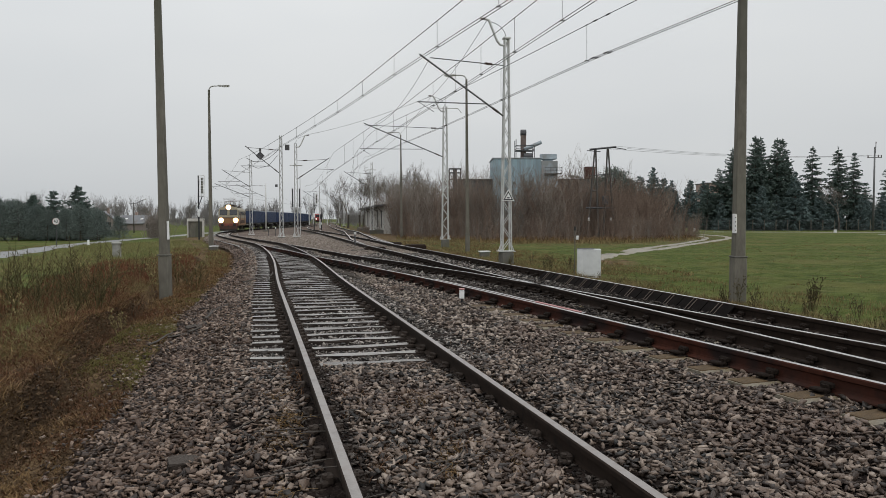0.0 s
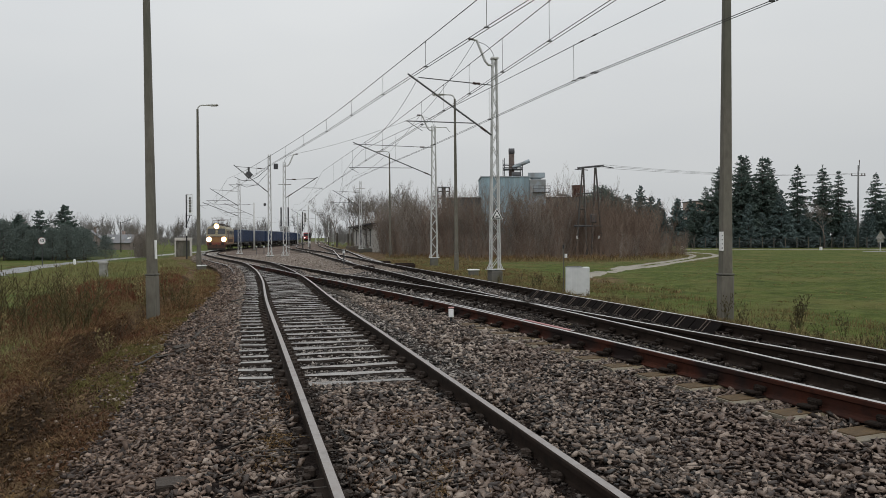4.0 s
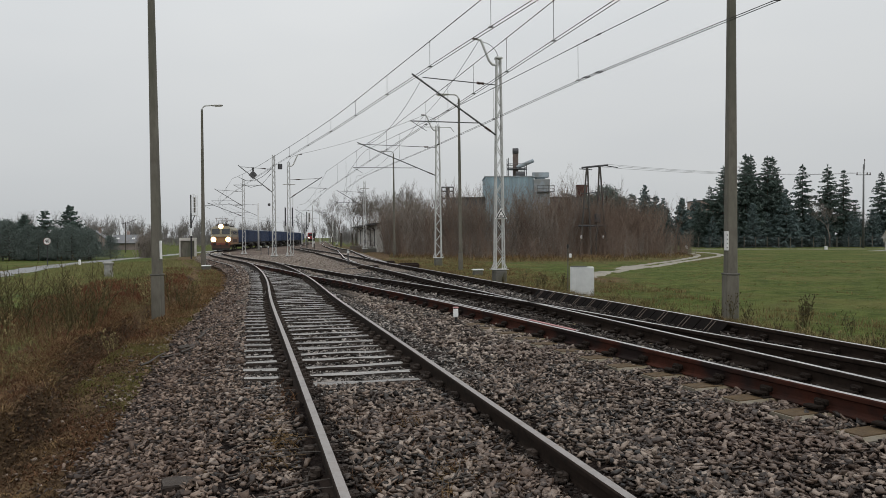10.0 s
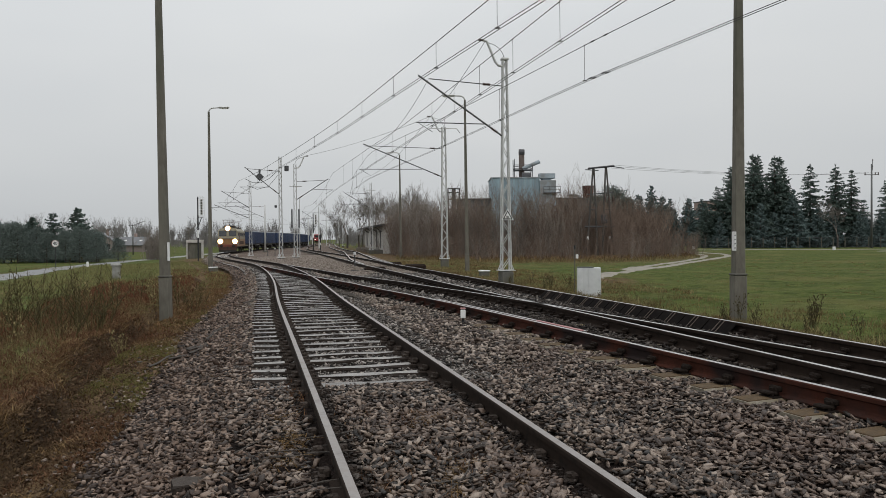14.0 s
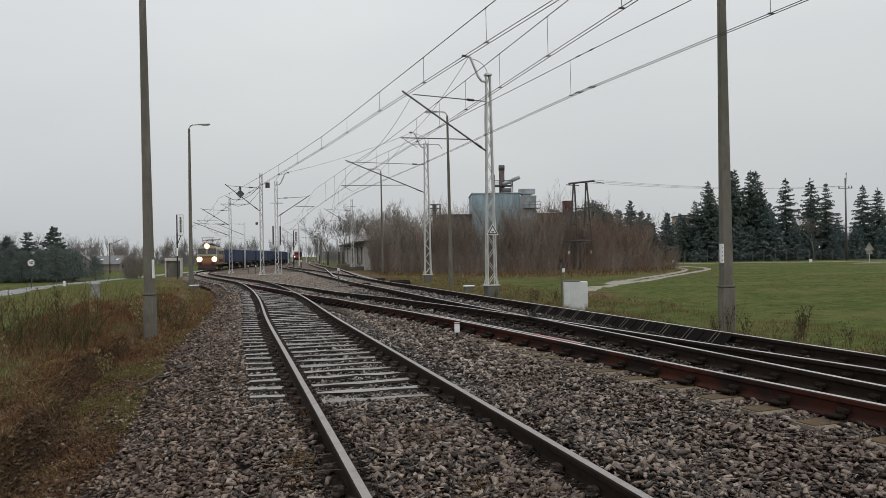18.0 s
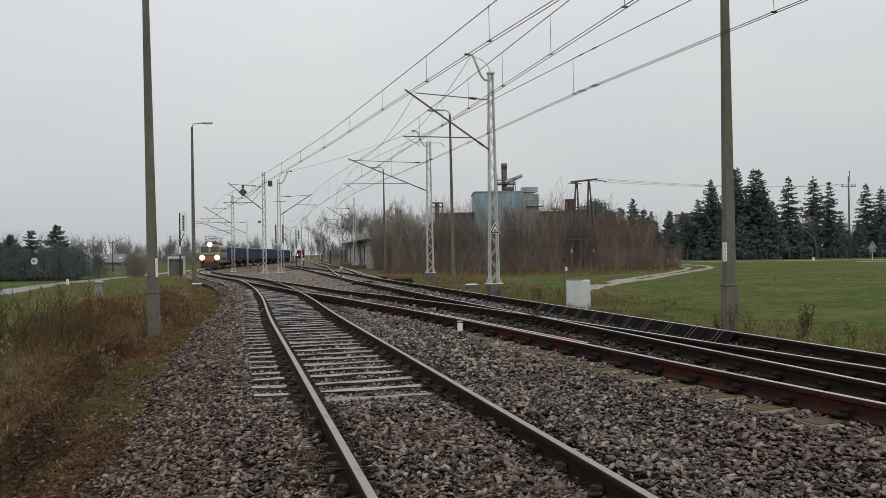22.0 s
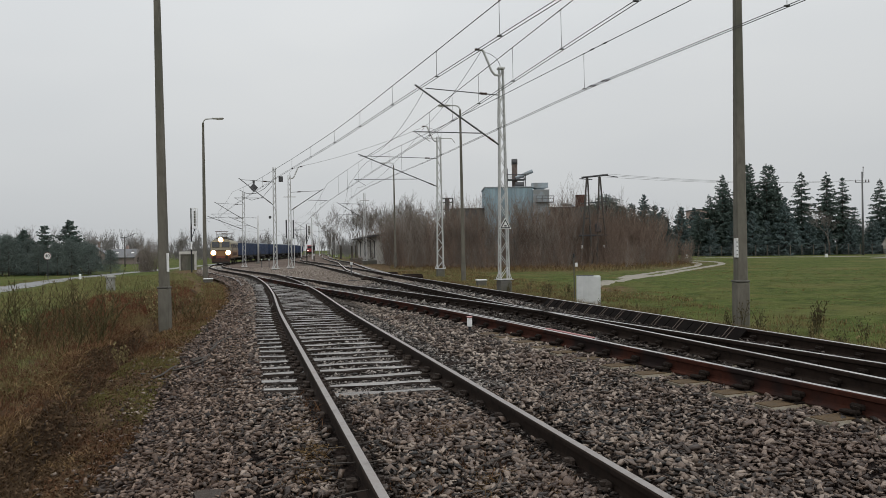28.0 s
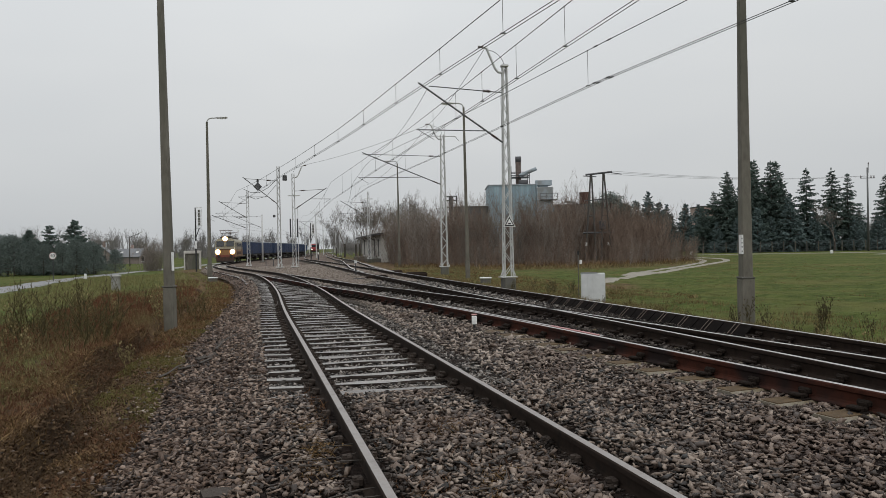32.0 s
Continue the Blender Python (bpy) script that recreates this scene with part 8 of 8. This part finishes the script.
tufts("tussocks", scatter(420, 7.5, 20, 1.6, 8.0, -1, 1.2), 24, 0.08, 0.05, GREEN_GRASS, "small green tussocks on the bank", 1.2)
tufts("tussocks", scatter(520, 5.0, 26, 1.8, 6.0, -1, 1.1), 24, 0.18, 0.06, RED_WEED, "rust-brown tussocks on the bank", 1.0)
s = np.stack([rng.uniform(-9, 25, 26000), rng.uniform(0, 9, 26000)], 1)
s[:, 1] += np.interp(s[:, 0], [-9, -7, -5, 3, 12, 20, 26], [116, 106, 72, 61, 60, 66, 75])
s = clumped(s, 0.7, -0.2)
half = rng.random(len(s)) < 0.5
blades("scrub_litter", s[half] + np.array([[0.0, -2.5]]), rng.uniform(0.08, 0.4, half.sum()), STRAW, "rough straw-coloured grass before the thicket", "undergrowth", 0.9, 0.018)
s = s[~half]
blades("scrub_litter", s, rng.uniform(0.1, 0.75, len(s)) ** 1.3, DRY_GRASS, "rough red-brown undergrowth before the thicket", "undergrowth", 0.9, 0.018)
tufts("rough_tussocks", scatter(700, 26, 64, 0.5, 7.5, 1, 1.0), 20, 0.20, 0.12, STRAW, "rough yellowed tussocks between the tracks and the thicket", 1.1, 0.009)
tufts("rough_tussocks", scatter(500, 26, 64, 0.5, 7.5, 1, 1.0), 20, 0.18, 0.12, DRY_GRASS, "rough brown tussocks between the tracks and the thicket", 1.1, 0.009)
tufts("rough_tussocks", scatter(500, 26, 64, 0.5, 8.5, 1, 1.0), 20, 0.14, 0.12, GREEN_GRASS, "rough green tussocks between the tracks and the thicket", 1.1, 0.009)
tufts("meadow_tussocks", scatter(1500, 12, 62, 1.2, 34, 1, 0.9), 16, 0.06, 0.10, MEADOW, "uneven tufts of green grass in the meadow", 1.2, 0.008)
tufts("meadow_tussocks", scatter(360, 20, 70, 3.0, 36, 1, 0.9), 18, 0.10, 0.16, DRY_GRASS, "brown withered tufts in the meadow", 1.2, 0.008)
tufts("meadow_tussocks", scatter(800, 12, 64, 1.0, 34, 1, 0.9), 14, 0.09, 0.10, STRAW, "yellowed tufts of grass in the meadow", 1.1, 0.006)
tufts("edge_tussocks", scatter(420, 7.5, 24, 0.3, 1.5, 1, 1.0), 24, 0.24, 0.06, STRAW, "tall pale withered grass at the meadow's edge", 0.8, 0.006)
tufts("edge_tussocks", scatter(300, 7.5, 24, 0.3, 1.3, 1, 1.0), 22, 0.26, 0.06, WEED_DARK, "tall dark withered weeds at the meadow's edge", 0.6, 0.005)
tufts("edge_tussocks", scatter(260, 10, 34, 0.4, 2.4, 1, 1.0), 22, 0.16, 0.07, GREEN_GRASS, "green tussocks along the track's edge", 1.0, 0.006)
tufts("edge_tussocks", scatter(420, 10, 34, 0.5, 3.2, 1, 1.0), 24, 0.24, 0.07, STRAW, "uneven straw-coloured tussocks along the track's edge", 1.1, 0.006)
tufts("edge_tussocks", scatter(260, 10, 34, 0.5, 2.6, 1, 1.0), 22, 0.2, 0.06, DRY_GRASS, "uneven brown tussocks along the track's edge", 1.0, 0.006)
# dead arching stems: brambles along the top of the bank and round the pole
def arching(seed, count, length, material):
    rnd = random.Random(seed)
    segs = []
    for _ in range(count):
        a = rnd.uniform(0, 6.28)
        p = Vector((rnd.uniform(-0.25, 0.25), rnd.uniform(-0.25, 0.25), 0))
        d = Vector((math.cos(a) * 0.5, math.sin(a) * 0.5, rnd.uniform(0.4, 1.3))).normalized()
        ln, r = length * rnd.uniform(0.5, 1.1), rnd.uniform(0.004, 0.008)
        for k in range(7):
            q = p + d * ln / 7
            q.z = max(q.z, 0.01)
            segs.append((*p, *q, r, r * 0.88))
            if rnd.random() < 0.7:
                e = q + Vector((rnd.uniform(-1, 1), rnd.uniform(-1, 1), rnd.uniform(-0.2, 0.9))).normalized() * ln * rnd.uniform(0.08, 0.2)
                segs.append((*q, *e, r * 0.7, 0.0025))
                if rnd.random() < 0.5:
                    segs.append((*e, *(e + Vector((rnd.uniform(-0.03, 0.03), rnd.uniform(-0.03, 0.03), -0.02))), 0.014, 0.004))
            p, r = q, r * 0.9
            d = (d + Vector((rnd.uniform(-0.15, 0.15), rnd.uniform(-0.15, 0.15), -0.26))).normalized()
    return (seg_mesh("stalk", segs, material),)


brambles = [arching(700 + i, 12, 0.9, (RED_WEED, DRY_GRASS, RED_WEED, STRAW)[i]) for i in range(4)]
bw = random.Random(71)
bramble_spots = []
for _ in range(150):
    y = bw.uniform(6.0, 24.0)
    bramble_spots.append((float(A_X(y)) - bw.uniform(3.7, 6.6) + float(bank_shift(y)), y, bw.uniform(0.35, 0.85), bw.uniform(0, 360)))
for _ in range(50):
    y = bw.uniform(15.0, 34.0)
    bramble_spots.append((float(A_X(y)) - bw.uniform(2.7, 4.6), y, bw.uniform(0.3, 0.7), bw.uniform(0, 360)))
place("dead_bramble", brambles, bramble_spots, "tangle of dead rust-brown stems on the bank", "weed", "dead brambles", ("stalk",))
rail_tangle = arching(731, 9, 0.55, DRY_GRASS)
for k in range(10):
    y = bw.uniform(3.8, 6.4)
    x = float(A_X(y)) + (bw.uniform(-1.25, -0.90) if k < 7 else bw.uniform(-0.5, 0.1))
    t = thing("dry_weed", "curled dead weed caught beside the rail", "weed", pose(x, y, float(bed_z(np.array(x), np.array(y))) + 0.01, 0, 0, bw.uniform(0, 360)), "dry weeds by the rail")
    part("stalk", rail_tangle[0], None, t, kind="stuff").scale = (0.5, 0.5, 0.32)
# ---- loose ballast stones, joined ----
def stone_mesh(name, x, y, z, size, full, material):
    """Many broken stones in one mesh: squashed, jittered solids."""
    r = np.random.default_rng(len(x) + 5)
    base = np.array([(sx, sy, sz) for sx in (-1, 1) for sy in (-1, 1) for sz in (-1, 1)], float) * 0.62
    faces = np.array([(0, 1, 3, 2), (4, 6, 7, 5), (0, 4, 5, 1), (2, 3, 7, 6), (0, 2, 6, 4), (1, 5, 7, 3)])
    faces = np.concatenate([faces[:, [0, 1, 2]], faces[:, [0, 2, 3]]])
    n, k = len(x), len(base)
    jit = base[None] * r.uniform(0.65, 1.2, (n, k, 1)) + r.normal(0, 0.15, (n, k, 3))
    jit[:, 1::2, :2] *= r.uniform(0.62, 1.02, (n, 4, 1))
    jit *= np.stack([r.uniform(1.1, 2.0, n), r.uniform(0.7, 1.2, n), r.uniform(0.22, 0.46, n)], 1)[:, None]
    q = r.normal(size=(n, 4)) * np.array([1.0, 0.22, 0.22, 1.0])
    q /= np.linalg.norm(q, axis=1, keepdims=True)
    w, a, b, c = q.T
    R = np.stack([1 - 2 * (b * b + c * c), 2 * (a * b - c * w), 2 * (a * c + b * w), 2 * (a * b + c * w), 1 - 2 * (a * a + c * c), 2 * (b * c - a * w),
                  2 * (a * c - b * w), 2 * (b * c + a * w), 1 - 2 * (a * a + b * b)], 1).reshape(n, 3, 3)
    v = np.einsum("nij,nkj->nki", R, jit) * (size[:, None, None] * 0.5) + np.stack([x, y, z], 1)[:, None]
    f = (np.arange(n) * k)[:, None, None] + faces[None]
    return np_mesh(name, v.reshape(-1, 3), f.reshape(-1, 3), material)


def near_rail(x, y):
    """True on the rails and their feet, and on the tops of the far part's sleepers."""
    hit = np.zeros(len(x), bool)
    for fx, y1 in ((A_X, 400), (B_X, 42), (C_X, 400), (D_X, 400)):
        d = (x - fx(y)) * 0.955
        for s in (-0.7535, 0.7535):
            hit |= (np.abs(d - s) < 0.085) & (y < y1) & ((fx is not D_X) | (y > 37))
    return hit


def lay_stones(name, count, y0, y1, x0, x1, size0, size1, full, sink, label):
    r = np.random.default_rng(abs(int(y0 * 10)) + 3)
    x, y = r.uniform(x0, x1, count), r.uniform(y0, y1, count)
    keep = (x > bed_left(y) - 0.15 + r.normal(0, 0.18, count)) & (x < bed_right(y) + 0.1) & ((np.abs(x) < y * 0.68 + 0.8) | (y < 2.6)) & ~near_rail(x, y)
    side = (x - A_X(y)) * 0.967
    keep &= ~((side > -1.45) & (side < -0.8) & (y < 5.6) & (r.random(count) < 0.35))
    da = np.abs((x - A_X(y)) * 0.967)
    ys = np.array(A_SLEEPERS)
    d = (x - A_X(y)) * 0.967
    along_y = y - d * 0.254
    at = np.clip(np.searchsorted(ys, along_y), 1, len(ys) - 1)
    gap = np.minimum(np.abs(along_y - ys[at - 1]), np.abs(along_y - ys[at]))
    keep &= ~((da < 1.32) & (d < 0.93) & (y > 6.6) & (gap < 0.085) & (r.random(count) < np.interp(y, [6.6, 7.4, 8.2, 8.8], [0.3, 0.6, 0.9, 0.95])))
    db = (x - B_X(np.minimum(y, 42))) * 0.94
    black = (db > -0.7) & (x < C_X(y) + 0.72) & (y < 25)
    keep &= ~(black & (r.random(count) < 0.1))
    low = np.where(black, -0.012, 0.0)
    bs_y = np.array(B_SLEEPERS)
    along_b = y - db * 0.36
    at = np.clip(np.searchsorted(bs_y, along_b), 1, len(bs_y) - 1)
    gap_b = np.minimum(np.abs(along_b - bs_y[at - 1]), np.abs(along_b - bs_y[at]))
    keep &= ~((db > -1.27) & (db < -0.6) & (gap_b < 0.145) & (y < 13.2) & (r.random(count) < 0.97))
    x, y, low = x[keep], y[keep], low[keep]
    size = r.uniform(size0, size1, len(x)) * np.where(r.random(len(x)) < 0.1, 1.35, 1.0)
    size = size * np.where((np.abs((x - A_X(y)) * 0.967) < 1.3) & (y > 8.6), 0.78, 1.0)
    size = size * np.where(np.abs(np.abs((x - A_X(y)) * 0.967) - 0.7535) < 0.2, 0.65, 1.0)
    z = bed_z(x, y) + low + size * sink + np.where((np.abs((x - A_X(y)) * 0.967) < 1.3) & (y > 7.9) & (y < 34), r.uniform(-0.022, 0.004, len(x)), r.uniform(-0.022, 0.03, len(x)))
    side = np.abs((x - A_X(y)) * 0.967)
    db = (x - B_X(np.minimum(y, 42))) * 0.94
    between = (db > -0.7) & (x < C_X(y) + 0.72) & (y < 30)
    # black stones between the main rails and close beside the near track's rails
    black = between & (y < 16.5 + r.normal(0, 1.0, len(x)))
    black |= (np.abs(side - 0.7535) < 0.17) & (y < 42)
    # stones inside the tracks take the colour with gap shade painted in
    inner_track = ((side < 1.3) & (y > 8.0) & (y < 42) | between) & ~black
    earthy = ~inner_track & ~black & (x < A_X(y) - 1.25 - r.normal(0.15, 0.28, len(x))) & (y < 60)
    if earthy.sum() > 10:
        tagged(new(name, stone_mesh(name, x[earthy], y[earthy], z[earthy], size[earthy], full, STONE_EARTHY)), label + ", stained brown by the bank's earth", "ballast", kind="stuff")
    # plain stones step paler with distance, haze painted into the farther ones
    for pick, mat in ((~inner_track & ~black & ~earthy, STONE if y0 < 8 else STONE_MID if y0 < 16 else STONE_FAR), (inner_track, STONE_INNER), (black, STONE_BLACK)):
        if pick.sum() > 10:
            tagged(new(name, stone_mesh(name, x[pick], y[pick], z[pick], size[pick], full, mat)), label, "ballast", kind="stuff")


lay_stones("ballast_stones", 84000, 2.6, 9.0, -5.2, 6.2, 0.034, 0.064, True, 0.18, "sharp grey and brown ballast stones around the rails")
lay_stones("ballast_stones", 70000, 9.0, 17.0, -7.5, 8.0, 0.045, 0.080, False, 0.2, "grey-brown ballast stones between the tracks")
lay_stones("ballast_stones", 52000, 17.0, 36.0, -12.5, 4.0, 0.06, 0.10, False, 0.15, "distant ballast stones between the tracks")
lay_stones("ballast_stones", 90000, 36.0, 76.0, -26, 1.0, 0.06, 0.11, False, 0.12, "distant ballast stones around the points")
lay_stones("ballast_stones", 42000, -13.8, 2.6, -4.5, 7.5, 0.055, 0.10, False, 0.15, "grey-brown ballast stones behind the viewpoint")

# the nearest larger stones, each by itself
protos = [stone_mesh("stone", np.zeros(1), np.zeros(1), np.zeros(1), np.array([0.085]) * 0.85 + 0.002 * k, True, STONE) for k in range(1)]
for k in range(7):
    v = stone_mesh("stone", np.zeros(k + 1), np.zeros(k + 1), np.zeros(k + 1), np.full(k + 1, 0.072), True, STONE)
    co = np.zeros(len(v.vertices) * 3, np.float32)
    v.vertices.foreach_get("co", co)
    f = np.zeros(len(v.polygons) * 3, np.int32)
    v.polygons.foreach_get("vertices", f)
    protos.append(np_mesh("stone", co.reshape(-1, 3)[-8:], f.reshape(-1, 3)[-12:] - 8 * k, STONE))
sr = random.Random(51)
made = 0
while made < 280:
    y = sr.uniform(3.1, 6.5)
    x = float(A_X(y)) + sr.uniform(-2.3, 4.5)
    if near_rail(np.array([x]), np.array([y]))[0] or abs(x) > y * 0.66:
        continue
    o = part("stone", protos[made % len(protos)], None, ballast)
    o.matrix_world = pose(x, y, float(bed_z(np.array(x), np.array(y))) + 0.03, sr.uniform(-15, 15), sr.uniform(-15, 15), sr.uniform(0, 360))
    made += 1

# crumbled earth and clods on the bank, thickest on the cut edge
SOIL = surface("dark_soil_clod", [(0.026, 0.017, 0.011), (0.085, 0.055, 0.034), (0.17, 0.115, 0.070)], scale=9, rough=0.95, bump=0.5, island=0.6, spec=0.05, world_space=True, depth=0.01)
cr = np.random.default_rng(47)


def clods(count, y0, y1, u0, u1, size0, size1, label):
    """Lumps of soil; u is the distance from the track's middle, following the wavering bank."""
    y = y0 + (y1 - y0) * cr.random(count) ** 1.2
    x = A_X(y) - cr.uniform(u0, u1, count) + bank_shift(y)
    size = cr.uniform(size0, size1, count) * np.where(cr.random(count) < 0.1, 1.6, 1.0)
    z = ground_z(x, y) + size * 0.1
    tagged(new("soil_clods", stone_mesh("soil_clods", x, y, z, size, True, SOIL)), label, "soil", kind="stuff")


clods(5200, 5.5, 16.0, 3.40, 3.8, 0.02, 0.06, "dark crumbling clods on the cut edge of the bank")
clods(12000, 4.0, 20.0, 2.55, 3.65, 0.012, 0.04, "crumbled brown earth on the bank")
clods(1800, 8.0, 22.0, 2.3, 3.2, 0.025, 0.065, "dark lumps of soil beside the ballast")

# pale stone bits on the bank
br = np.random.default_rng(91)
by = 5 + 11 * br.random(900) ** 1.1
bx = bed_left(by) - br.uniform(0.0, 1.1, 900) ** 2 * np.where(br.random(900) < 0.5, 1, 0.5)
tagged(new("stone_litter", stone_mesh("stone_litter", bx, by, ground_z(bx, by) + 0.015, br.uniform(0.025, 0.075, 900), True, STONE)), "pale bits of stone on the mossy bank", "stones", kind="stuff")
